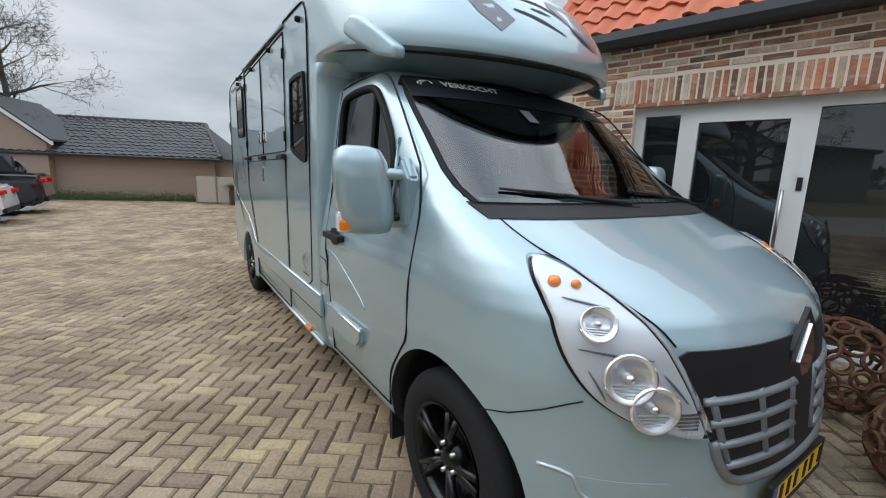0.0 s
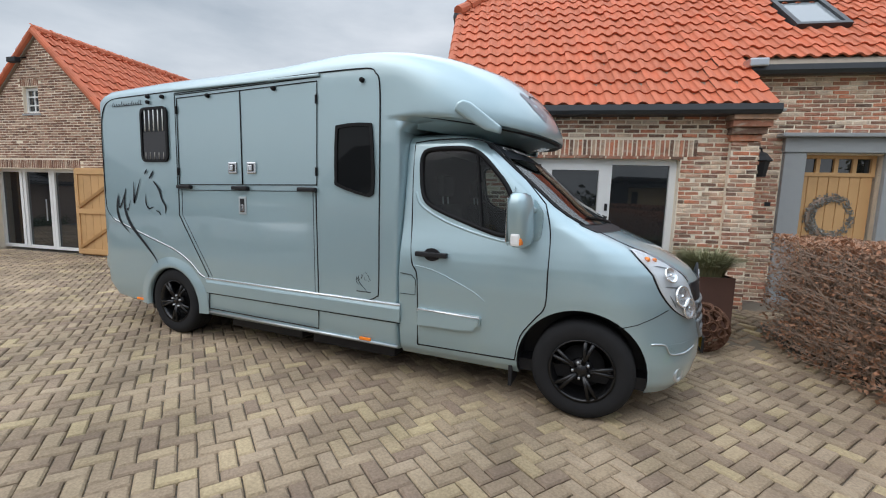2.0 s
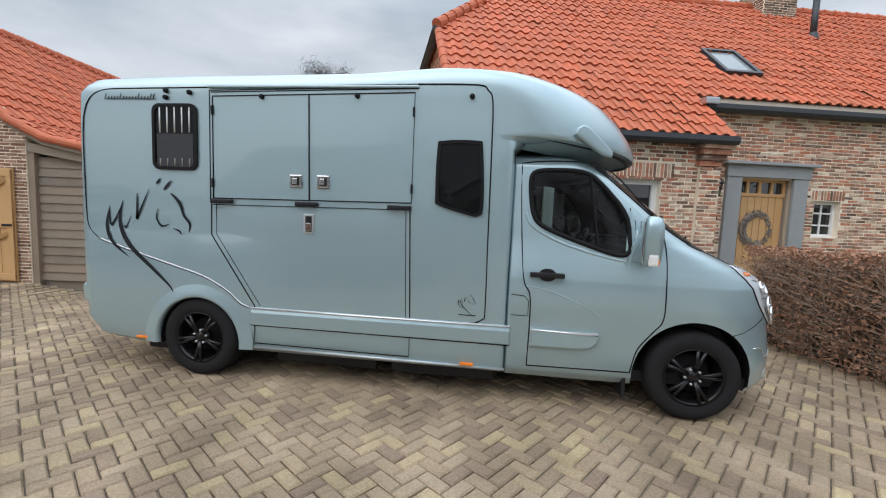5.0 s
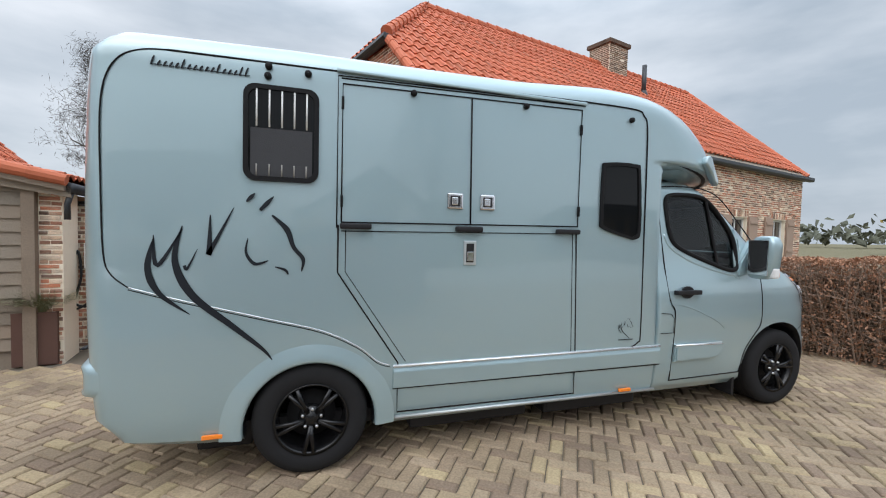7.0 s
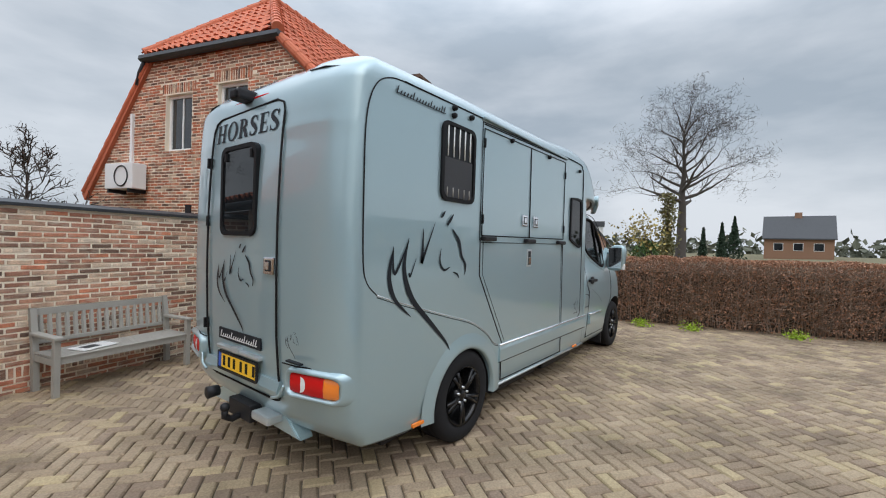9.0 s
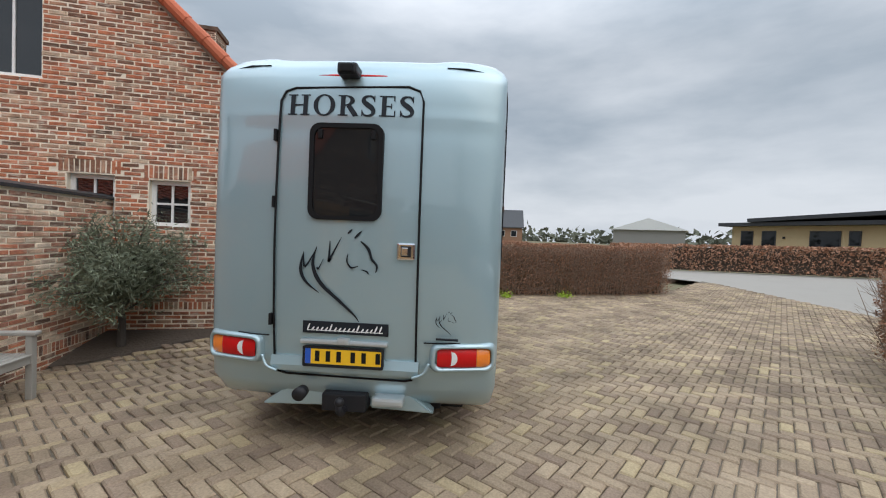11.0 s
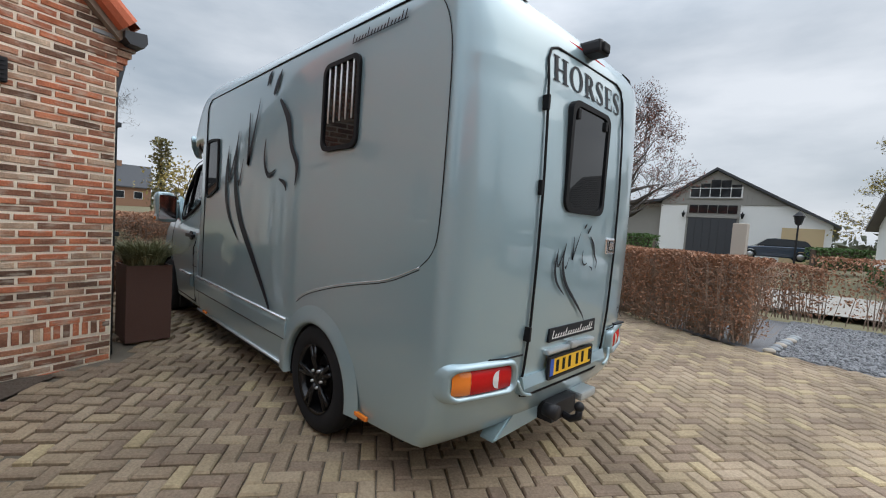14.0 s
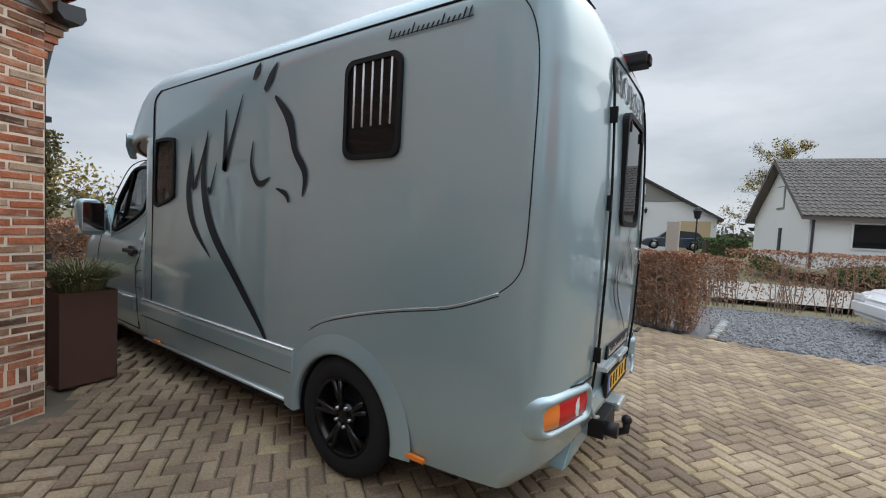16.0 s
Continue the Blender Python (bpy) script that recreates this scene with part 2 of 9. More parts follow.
BRICK = piece_mat("reclaimed_brick", [(0.0, (0.156, 0.102, 0.078)), (0.18, (0.288, 0.162, 0.114)), (0.4, (0.432, 0.204, 0.138)), (0.55, (0.552, 0.210, 0.120)), (0.7, (0.492, 0.300, 0.210)), (0.85, (0.600, 0.432, 0.312)), (1.0, (0.744, 0.600, 0.468))], 0.85, 7.0, 0.004, 75, 0.65)
GABLE_BRICK = piece_mat("red_brick", [(0.0, (0.14, 0.085, 0.06)), (0.18, (0.25, 0.13, 0.085)), (0.38, (0.36, 0.155, 0.095)), (0.55, (0.48, 0.165, 0.088)), (0.76, (0.52, 0.19, 0.10)), (0.88, (0.42, 0.25, 0.165)), (1.0, (0.56, 0.42, 0.30))], 0.85, 7.0, 0.004, 75, 0.65)
CHIMNEY_BRICK = piece_mat("weathered_brown_brick", [(0.0, (0.12, 0.085, 0.065)), (0.5, (0.22, 0.15, 0.11)), (1.0, (0.33, 0.235, 0.175))], 0.9, 7.0, 0.004, 75)
MORTAR = mat("lime_mortar", (0.78, 0.69, 0.56), 0.95, 0, 0.14, 10, 0.004, 80)
BARN_BRICK = piece_mat("buff_brick", [(0.0, (0.17, 0.095, 0.07)), (0.35, (0.27, 0.145, 0.10)), (0.7, (0.34, 0.20, 0.14)), (1.0, (0.44, 0.31, 0.23))], 0.85, 6.0, 0.004, 75)
TILE = mat("orange_clay_tile", (0.46, 0.128, 0.064), 0.7, 0, 0.22, 2.2, 0.003, 50, island=0.2, hue=0.08, spec=0.3)
SLATE = mat("dark_concrete_tile", (0.055, 0.057, 0.062), 0.7, 0, 0.2, 2, 0.003, 40, island=0.2)
ZINC = mat("dark_zinc", (0.045, 0.048, 0.053), 0.45, 0.4, 0.15, 8)
BLUESTONE = mat("bluestone", (0.29, 0.305, 0.315), 0.7, 0, 0.12, 8, 0.002, 90)
OAK = mat("oak_planks", (0.50, 0.30, 0.135), 0.6, 0, 0.2, 4, 0.002, 60, island=0.2)
GREY_WOOD = mat("weathered_grey_wood", (0.215, 0.175, 0.135), 0.85, 0, 0.28, 3, 0.004, 50, island=0.3, hue=0.06)
BENCH_WOOD = mat("silvered_teak", (0.30, 0.285, 0.255), 0.85, 0, 0.2, 8, 0.003, 80)
RUST = mat("rusted_steel", (0.085, 0.043, 0.030), 0.9, 0.2, 0.3, 9, 0.002, 60, second=(0.14, 0.068, 0.04))
CORTEN = mat("brown_corten_planter", (0.105, 0.055, 0.042), 0.8, 0.15, 0.2, 4, 0.001, 60)
SOIL = mat("dark_soil", (0.076, 0.058, 0.044), 0.95, 0, 0.3, 8, 0.02, 25)
BARK = mat("grey_bark", (0.055, 0.046, 0.04), 0.9, 0, 0.3, 6, 0.01, 30)
TWIG = mat("brown_twigs", (0.26, 0.19, 0.145), 0.9, 0, 0.3, 6)
BEECH = mat("dry_beech_leaf", (0.32, 0.17, 0.10), 0.75, 0, 0.3, 4, island=0.4, hue=0.12)
OLIVE = mat("olive_leaf", (0.15, 0.17, 0.11), 0.6, 0, 0.2, 5, island=0.4)
GREEN = mat("green_foliage", (0.055, 0.105, 0.025), 0.7, 0, 0.3, 4, island=0.4)
CONIFER = mat("dark_conifer", (0.022, 0.042, 0.022), 0.8, 0, 0.3, 3, island=0.4)
GRASS = mat("tufted_grass", (0.20, 0.20, 0.105), 0.7, 0, 0.2, 6, island=0.45, hue=0.1)
LAWN = mat("field_grass", (0.12, 0.105, 0.055), 0.95, 0, 0.25, 0.3, 0.02, 20)
ROAD = mat("pale_asphalt", (0.30, 0.28, 0.25), 0.95, 0, 0.12, 1, 0.002, 120, spec=0.1)
GRAVEL = mat("grey_gravel", (0.13, 0.13, 0.135), 0.9, 0, 0.35, 25, 0.015, 45)
PEBBLE = mat("gravel_stone", (0.20, 0.20, 0.205), 0.8, 0, 0.3, 20, island=0.5)
CREAM = mat("cream_render", (0.52, 0.40, 0.235), 0.85, 0, 0.08, 3)
WHITEWASH = mat("white_render", (0.72, 0.72, 0.70), 0.85, 0, 0.05, 2)
DARK_BOARD = mat("dark_boarding", (0.035, 0.037, 0.042), 0.6, 0, 0.2, 6)
GREY_BOARD = mat("grey_boarding", (0.24, 0.23, 0.21), 0.8, 0, 0.15, 5)
FAR_BRICK = mat("far_brown_brick", (0.24, 0.135, 0.085), 0.9, 0, 0.2, 1.0, 0.004, 25)
CAR_BLACK = mat("black_car_paint", (0.012, 0.013, 0.015), 0.2, 0.2, 0.1, 3, coat=1.0)
CAR_WHITE = mat("white_car_paint", (0.75, 0.76, 0.77), 0.25, 0, 0.03, 3, coat=1.0)
CAR_BLUE = mat("dark_blue_car_paint", (0.04, 0.06, 0.09), 0.22, 0.3, 0.1, 3, coat=1.0)
PALE_WOOD = mat("pale_gate_boards", (0.42, 0.37, 0.31), 0.8, 0, 0.1, 3, island=0.15)
INTERIOR = mat("dark_interior", (0.02, 0.02, 0.021), 0.9, 0, 0.2, 4)

# ---- small tools ----


def mesh_of(name, bm, material, smooth=False):
    me = bpy.data.meshes.new(name)
    bm.to_mesh(me)
    bm.free()
    for mm in (material if isinstance(material, (list, tuple)) else [material]):
        me.materials.append(mm)
    if smooth:
        for p in me.polygons:
            p.use_smooth = True
    return me


def part(name, bm, material, parent=None, label="", smooth=False, m=None):
    """Links a bmesh as one mesh object, under a thing or a part."""
    ob = new(name, mesh_of(name, bm, material, smooth))
    if parent is not None:
        ob.parent = parent
    if m is not None:
        ob.matrix_basis = m
    if label:
        tagged(ob, label)
    return ob


def empty(name, m, label, category, group="", kind=""):
    ob = new(name)
    ob.matrix_basis = m
    return tagged(ob, label, category, group, kind)


def box(x0, x1, y0, y1, z0, z1, bevel=0.0, bm=None, m=None):
    bm2 = bmesh.new() if (bm is None or bevel) else bm
    v = [bm2.verts.new((x, y, z)) for x in (x0, x1) for y in (y0, y1) for z in (z0, z1)]
    for f in ((0, 1, 3, 2), (4, 6, 7, 5), (0, 4, 5, 1), (2, 3, 7, 6), (0, 2, 6, 4), (1, 5, 7, 3)):
        bm2.faces.new([v[i] for i in f])
    if bevel:
        bmesh.ops.bevel(bm2, geom=bm2.edges[:], offset=bevel, segments=2, affect="EDGES", profile=0.6)
    if m is not None:
        bmesh.ops.transform(bm2, matrix=m, verts=v if not bevel else bm2.verts[:])
    if bevel and bm is not None:
        tmp = bpy.data.meshes.new("tmp")
        bm2.to_mesh(tmp)
        bm2.free()
        bm.from_mesh(tmp)
        bpy.data.meshes.remove(tmp)
        return bm
    return bm2


def tube(points, radius, sides=6, bm=None, closed=False, flat=1.0):
    """A tube along points; radius is a number or one per point."""
    bm = bm or bmesh.new()
    pts = [Vector(p) for p in points]
    n = len(pts)
    rings = []
    up = Vector((0.13, 0.31, 0.94))
    for i, p in enumerate(pts):
        a = pts[i - 1] if (i or closed) else p
        b = pts[(i + 1) % n] if (i < n - 1 or closed) else p
        d = (b - a).normalized()
        s = d.cross(up)
        if s.length < 0.05:
            s = d.cross(Vector((1, 0, 0)))
        s.normalize()
        t = s.cross(d)
        r = radius[i] if isinstance(radius, (list, tuple)) else radius
        rings.append([bm.verts.new(p + r * (math.cos(k * math.tau / sides) * s + flat * math.sin(k * math.tau / sides) * t)) for k in range(sides)])
    for i in range(n if closed else n - 1):
        r0, r1 = rings[i], rings[(i + 1) % n]
        for k in range(sides):
            bm.faces.new((r0[k], r0[(k + 1) % sides], r1[(k + 1) % sides], r1[k]))
    if not closed:
        bm.faces.new(rings[0][::-1]), bm.faces.new(rings[-1])
    return bm


def spline(points, steps=6, closed=False):
    """Points on a smooth curve through the given ones."""
    p = [Vector(q) for q in points]
    n = len(p)
    out = []
    for i in range(n if closed else n - 1):
        a, b, c, d = (p[(i + k) % n] if closed else p[max(0, min(n - 1, i + k))] for k in (-1, 0, 1, 2))
        for s in range(steps):
            t = s / steps
            out.append(0.5 * ((2 * b) + (c - a) * t + (2 * a - 5 * b + 4 * c - d) * t * t + (3 * b - a - 3 * c + d) * t ** 3))
    if not closed:
        out.append(p[-1])
    return out


def lathe(profile, sides=32, axis="y", bm=None):
    """Turns (radius, offset) pairs round an axis."""
    bm = bm or bmesh.new()
    rings = []
    for r, o in profile:
        ring = []
        for k in range(sides):
            c, s = math.cos(k * math.tau / sides) * r, math.sin(k * math.tau / sides) * r
            ring.append(bm.verts.new((c, o, s) if axis == "y" else (c, s, o)))
        rings.append(ring)
    for a, b in zip(rings, rings[1:]):
        for k in range(sides):
            bm.faces.new((a[k], a[(k + 1) % sides], b[(k + 1) % sides], b[k]))
    bmesh.ops.recalc_face_normals(bm, faces=bm.faces[:])
    return bm


def extrude_poly(pts, y0, y1, bm=None, plane="xz"):
    """A flat outline in the xz (or xy) plane, made thick along the third axis."""
    bm = bm or bmesh.new()

    def place(p, d):
        return (p[0], d, p[1]) if plane == "xz" else (p[0], p[1], d) if plane == "xy" else (d, p[0], p[1])
    a = [bm.verts.new(place(p, y0)) for p in pts]
    b = [bm.verts.new(place(p, y1)) for p in pts]
    bm.faces.new(a), bm.faces.new(b[::-1])
    for i in range(len(pts)):
        j = (i + 1) % len(pts)
        bm.faces.new((a[i], b[i], b[j], a[j]))
    bmesh.ops.recalc_face_normals(bm, faces=bm.faces[:])
    return bm


def rounded(x0, x1, z0, z1, r, n=5):
    """Outline of a rectangle with round corners."""
    out = []
    for cx, cz, a0 in ((x1 - r, z1 - r, 0), (x0 + r, z1 - r, 90), (x0 + r, z0 + r, 180), (x1 - r, z0 + r, 270)):
        for k in range(n + 1):
            a = radians(a0 + 90 * k / n)
            out.append((cx + r * math.cos(a), cz + r * math.sin(a)))
    return out


def ring_of(pts, width, d0, d1, plane="xz"):
    """A frame that follows an outline inwards by width, from depth d0 to d1."""
    bm = bmesh.new()
    cx, cz = sum(p[0] for p in pts) / len(pts), sum(p[1] for p in pts) / len(pts)
    hx, hz = max(abs(p[0] - cx) for p in pts), max(abs(p[1] - cz) for p in pts)
    inner = [(cx + (p[0] - cx) * (1 - width / hx), cz + (p[1] - cz) * (1 - width / hz)) for p in pts]

    def place(p, d):
        return (p[0], d, p[1]) if plane == "xz" else (d, p[0], p[1])
    loops = [[bm.verts.new(place(p, d)) for p in q] for q, d in ((pts, d0), (pts, d1), (inner, d1), (inner, d0))]
    n = len(pts)
    for a, b in zip(loops, loops[1:] + loops[:1]):
        for i in range(n):
            bm.faces.new((a[i], a[(i + 1) % n], b[(i + 1) % n], b[i]))
    bmesh.ops.recalc_face_normals(bm, faces=bm.faces[:])
    return bm


def ground_z(x, y):
    """Height of the yard: flat, a low ramp up to the house, a gentle rise to the road."""
    u = (x + 2.2) * 0.9588 + (y - 1.6) * 0.2840
    v = -(x + 2.2) * 0.2840 + (y - 1.6) * 0.9588
    d = max(-u, -v, 0.0)
    k = min(1.0, max(0.0, (1.25 - d) / 1.15))
    far = max(0.0, 0.5 * x - 0.86 * y - 7.0)
    w = (x + 7.3) * -0.2079 + (y - 3.38) * 0.9781
    q = min(1.0, max(0.0, (w + 2.4) / 1.6)) * min(1.0, max(0.0, (-1.6 - x - (y - 1.6) * 0.3) / 2.0)) * min(1.0, max(0.0, (x + 10.5) / 1.5))
    rise = 0.07 + 0.12 * min(1.0, max(0.0, (u - 0.1) / 0.8))
    return rise * k * k * (3 - 2 * k) + 0.03 * min(far, 60.0) - 0.16 * q * q * (3 - 2 * q)

# ---- the horse truck ----
truck = empty("horse_truck", Matrix.Diagonal((1.0, 1.03, 1.0, 1.0)), "metallic blue-grey horse transport truck with horse decals, parked on brick paving", "horse truck")


def between(table, z):
    """A row of numbers at height z, eased between the rows of a table."""
    if z <= table[0][0]:
        return table[0][1:]
    for a, b in zip(table, table[1:]):
        if z <= b[0]:
            t = (z - a[0]) / (b[0] - a[0])
            return tuple(p + (q - p) * t for p, q in zip(a[1:], b[1:]))
    return table[-1][1:]


# height: front x, half width, x where the front rounding begins, squareness
CAB = [(0.25, 0.78, 0.91, 0.25, 2.3), (0.32, 0.85, 0.965, 0.22, 2.25), (0.46, 0.89, 0.99, 0.2, 2.2), (0.62, 0.895, 1.0, 0.16, 2.15),
       (0.76, 0.88, 1.01, 0.11, 2.15), (0.92, 0.865, 1.02, 0.08, 2.15), (1.06, 0.835, 1.015, 0.02, 2.2), (1.13, 0.78, 1.01, 0.0, 2.3),
       (1.2, 0.675, 1.0, -0.03, 2.4), (1.28, 0.52, 0.985, -0.08, 2.55), (1.36, 0.33, 0.968, -0.16, 2.6), (1.43, 0.16, 0.955, -0.28, 2.7)]
SHIELD = [(1.46, 0.10, 0.95, -0.36, 2.8), (1.6, -0.1, 0.935, -0.55, 2.8), (1.8, -0.34, 0.91, -0.76, 2.8), (2.0, -0.6, 0.885, -0.96, 2.8),
          (2.1, -0.74, 0.865, -1.08, 2.7), (2.16, -0.86, 0.82, -1.15, 2.5), (2.2, -1.0, 0.72, -1.25, 2.3)]
CAB += SHIELD


def cab_x(y, z):
    xf, w, bf, n = between(CAB, z)
    s = min(1.0, abs(y) / w) ** (n / 2)
    return bf + (xf - bf) * math.sqrt(max(0.0, 1 - s * s)) ** (2 / n)


def cab_y(z):
    return between(CAB, z)[1]


def loop(z, xr, xf, w, br, bf, nr, nf, k=16):
    out = []
    for base, reach, n, flip in ((bf, xf - bf, nf, 1), (br, br - xr, nr, -1)):
        for i in range(-k, k + 1):
            a = radians(90 * i / k)
            s, c = abs(math.sin(a)), max(0.0, math.cos(a))
            y = flip * math.copysign(w * s ** (2 / n), i)
            out.append((base + flip * reach * c ** (2 / n), y, z))
        # points along the flank, so that shading stays even
        a, b = (bf, br) if flip > 0 else (br, bf)
        out += [(a + (b - a) * q, flip * w, z) for q in (0.03, 0.1, 0.25, 0.5, 0.75, 0.9, 0.97)]
    return out


def loft(loops, bm=None):
    bm = bm or bmesh.new()
    rings = [[bm.verts.new(p) for p in l] for l in loops]
    n = len(rings[0])
    for a, b in zip(rings, rings[1:]):
        for i in range(n):
            bm.faces.new((a[i], a[(i + 1) % n], b[(i + 1) % n], b[i]))
    bm.faces.new(rings[0][::-1]), bm.faces.new(rings[-1])
    bmesh.ops.remove_doubles(bm, verts=bm.verts[:], dist=0.0008)
    bmesh.ops.recalc_face_normals(bm, faces=bm.faces[:])
    return bm


def carve(ob, cutters, angle=32):
    """Cuts solids out of a mesh for good, and sets its sharp edges."""
    obs = []
    for bm in cutters:
        c = new("cutter", mesh_of("cutter", bm, [INTERIOR, INTERIOR]))
        c.parent = ob.parent
        md = ob.modifiers.new("cut", "BOOLEAN")
        md.operation, md.solver, md.object = "DIFFERENCE", "EXACT", c
        obs.append(c)
    bpy.context.view_layer.update()
    me = bpy.data.meshes.new_from_object(ob.evaluated_get(bpy.context.evaluated_depsgraph_get()))
    ob.modifiers.clear()
    ob.data = me
    for c in obs:
        bpy.data.objects.remove(c)
    for p in me.polygons:
        p.use_smooth = True
    me.set_sharp_from_angle(angle=radians(angle))


def wheel_cut(x, z, r, side, depth=0.42):
    bm = lathe([(0.001, -1.2), (r, -1.2), (r, -1.2 + depth), (0.001, -1.2 + depth)], 48)
    bmesh.ops.remove_doubles(bm, verts=bm.verts[:], dist=0.002)
    bmesh.ops.transform(bm, matrix=Matrix.Translation((x, 0, z)) @ (Matrix.Identity(4) if side < 0 else pose(0, 0, 0, 0, 0, 180)), verts=bm.verts[:])
    bmesh.ops.recalc_face_normals(bm, faces=bm.faces[:])
    return bm


# cab
zs = [0.25, 0.28, 0.32, 0.39, 0.46, 0.54, 0.62, 0.69, 0.76, 0.84, 0.92, 0.99, 1.06, 1.1, 1.13, 1.165, 1.2, 1.24, 1.28, 1.32, 1.36, 1.395, 1.43, 1.46, 1.53, 1.6, 1.7, 1.8, 1.9, 2.0, 2.05, 2.1, 2.13, 2.16, 2.18, 2.2]
zs = [z for a, b in zip(zs, zs[1:]) for z in (a, (a + b) / 2)] + [zs[-1]]
cab = part("cab", loft([loop(z, -1.57, between(CAB, z)[0], between(CAB, z)[1], -1.5, between(CAB, z)[2], 8, between(CAB, z)[3], 32) for z in zs]), PAINT, truck)
WIN_CAB = [(-1.42, 1.98), (-1.37, 2.055), (-1.0, 2.06), (-0.87, 2.0), (-0.6, 1.70), (-0.575, 1.40), (-0.62, 1.355), (-0.75, 1.375), (-1.26, 1.55), (-1.38, 1.64)]
for _ in range(2):
    # round the corners of the window
    WIN_CAB = [(a[0] + (b[0] - a[0]) * q, a[1] + (b[1] - a[1]) * q) for a, b in zip(WIN_CAB, WIN_CAB[1:] + WIN_CAB[:1]) for q in (0.22, 0.78)]
cuts = [wheel_cut(-0.02, 0.37, 0.475, s, 0.5) for s in (-1, 1)]
cab.data.materials.append(INTERIOR)
# the cabin's room, the door windows and the windscreen opening
room = loft([loop(z, -1.49, xf, w, -1.44, bf, 8, nf, 12) for z, xf, w, bf, nf in [(0.72, -0.40, 0.9, -0.46, 8), (1.36, -0.40, 0.88, -0.46, 8)]
             + [(z, between(CAB, z)[0] - 0.07, between(CAB, z)[1] - 0.06, between(CAB, z)[2] - 0.06, between(CAB, z)[3]) for z in (1.44, 1.5, 1.6, 1.8, 2.0, 2.1)]])
side_hole = extrude_poly(WIN_CAB, -1.3, 1.3)
shield_hole = bmesh.new()
hole_rows = [(z, cab_y(z) * 0.90) for z in (1.49, 1.6, 1.7, 1.8, 1.9, 2.0, 2.06)]
skins = []
for off in (0.12, -0.22):
    skins.append([[shield_hole.verts.new((cab_x(w * (i / 12 - 1), z) + off, w * (i / 12 - 1), z)) for i in range(25)] for z, w in hole_rows])
for skin in skins:
    for p, q in zip(skin, skin[1:]):
        for i in range(24):
            shield_hole.faces.new((p[i], p[i + 1], q[i + 1], q[i]))
for p, q in ((skins[0][0], skins[1][0]), (skins[0][-1], skins[1][-1]), ([r[0] for r in skins[0]], [r[0] for r in skins[1]]), ([r[-1] for r in skins[0]], [r[-1] for r in skins[1]])):
    for i in range(len(p) - 1):
        shield_hole.faces.new((p[i], p[i + 1], q[i + 1], q[i]))
bmesh.ops.recalc_face_normals(shield_hole, faces=shield_hole.faces[:])
for hole in (room, side_hole, shield_hole):
    for f in hole.faces:
        f.material_index = 1
carve(cab, cuts + [room, side_hole, shield_hole])


def side_pane(outline, parent, name, material, s, off=0.004, thick=0.012, grow=0.0, w=None):
    """A panel that follows the flank: an outline in x and z, pushed out by off."""
    bm = bmesh.new()
    cx, cz = sum(p[0] for p in outline) / len(outline), sum(p[1] for p in outline) / len(outline)
    a, b = [], []
    for x, z in outline:
        d = math.hypot(x - cx, z - cz)
        x, z = cx + (x - cx) * (1 + grow / d), cz + (z - cz) * (1 + grow / d)
        y = (w or cab_y(z)) + off
        a.append(bm.verts.new((x, s * y, z)))
        b.append(bm.verts.new((x, s * (y - thick), z)))
    bm.faces.new(a)
    n = len(a)
    for i in range(n):
        bm.faces.new((a[i], b[i], b[(i + 1) % n], a[(i + 1) % n]))
    bmesh.ops.recalc_face_normals(bm, faces=bm.faces[:])
    return part(name, bm, material, parent)


def front_patch(rows, name, material, parent, off=0.006, cols=10, label="", smooth=True):
    """A panel on the nose: rows of (z, y from, y to)."""
    bm = bmesh.new()
    grid = []
    for z, y0, y1 in rows:
        grid.append([bm.verts.new((cab_x(y0 + (y1 - y0) * i / cols, z) + off, y0 + (y1 - y0) * i / cols, z + off * 0.3)) for i in range(cols + 1)])
    for a, b in zip(grid, grid[1:]):
        for i in range(cols):
            bm.faces.new((a[i], a[i + 1], b[i + 1], b[i]))
    rim = [e for e in bm.edges if e.is_boundary]
    got = bmesh.ops.extrude_edge_only(bm, edges=rim)
    for v in (g for g in got["geom"] if isinstance(g, bmesh.types.BMVert)):
        v.co.x -= off + 0.02
    bmesh.ops.recalc_face_normals(bm, faces=bm.faces[:])
    ob = part(name, bm, material, parent, label, smooth)
    ob.data.set_sharp_from_angle(angle=radians(40))
    return ob


def seam(points, name="panel_gap", r=0.0055, material=None, parent=None, sides=5):
    return part(name, tube(points, r, sides), material or SEAL, parent or truck, "", True)


# windscreen, hood, nose
shield_rows = [(z, -cab_y(z) * k, cab_y(z) * k) for z, k in ((1.47, 0.90), (1.53, 0.925), (1.6, 0.93), (1.7, 0.93), (1.8, 0.93), (1.9, 0.93), (2.0, 0.925), (2.07, 0.91), (2.12, 0.88))]
for s in (-1, 1):
    front_patch([(z, s * b * 0.985, s * b * 0.945) for z, a, b in shield_rows], "windscreen_seal", SEAL, truck, 0.010, 4)
front_patch([(z, -cab_y(z) * k, cab_y(z) * k) for z, k in ((2.05, 0.92), (2.08, 0.905), (2.12, 0.88))], "windscreen_seal", SEAL, truck, 0.010, 32)
shield = front_patch([(z, a * 0.965, b * 0.965) for z, a, b in shield_rows[:-1]] + [(2.095, -0.75, 0.75)], "windscreen", GLASS_SHIELD, truck, 0.016, 48, "raked clear windscreen with a black sun strip")
shield.visible_shadow = False
front_patch([(z, -cab_y(z) * 0.89, cab_y(z) * 0.89) for z in (1.975, 2.01, 2.05, 2.09)], "sun_strip", DECAL, shield, 0.0195, 48)
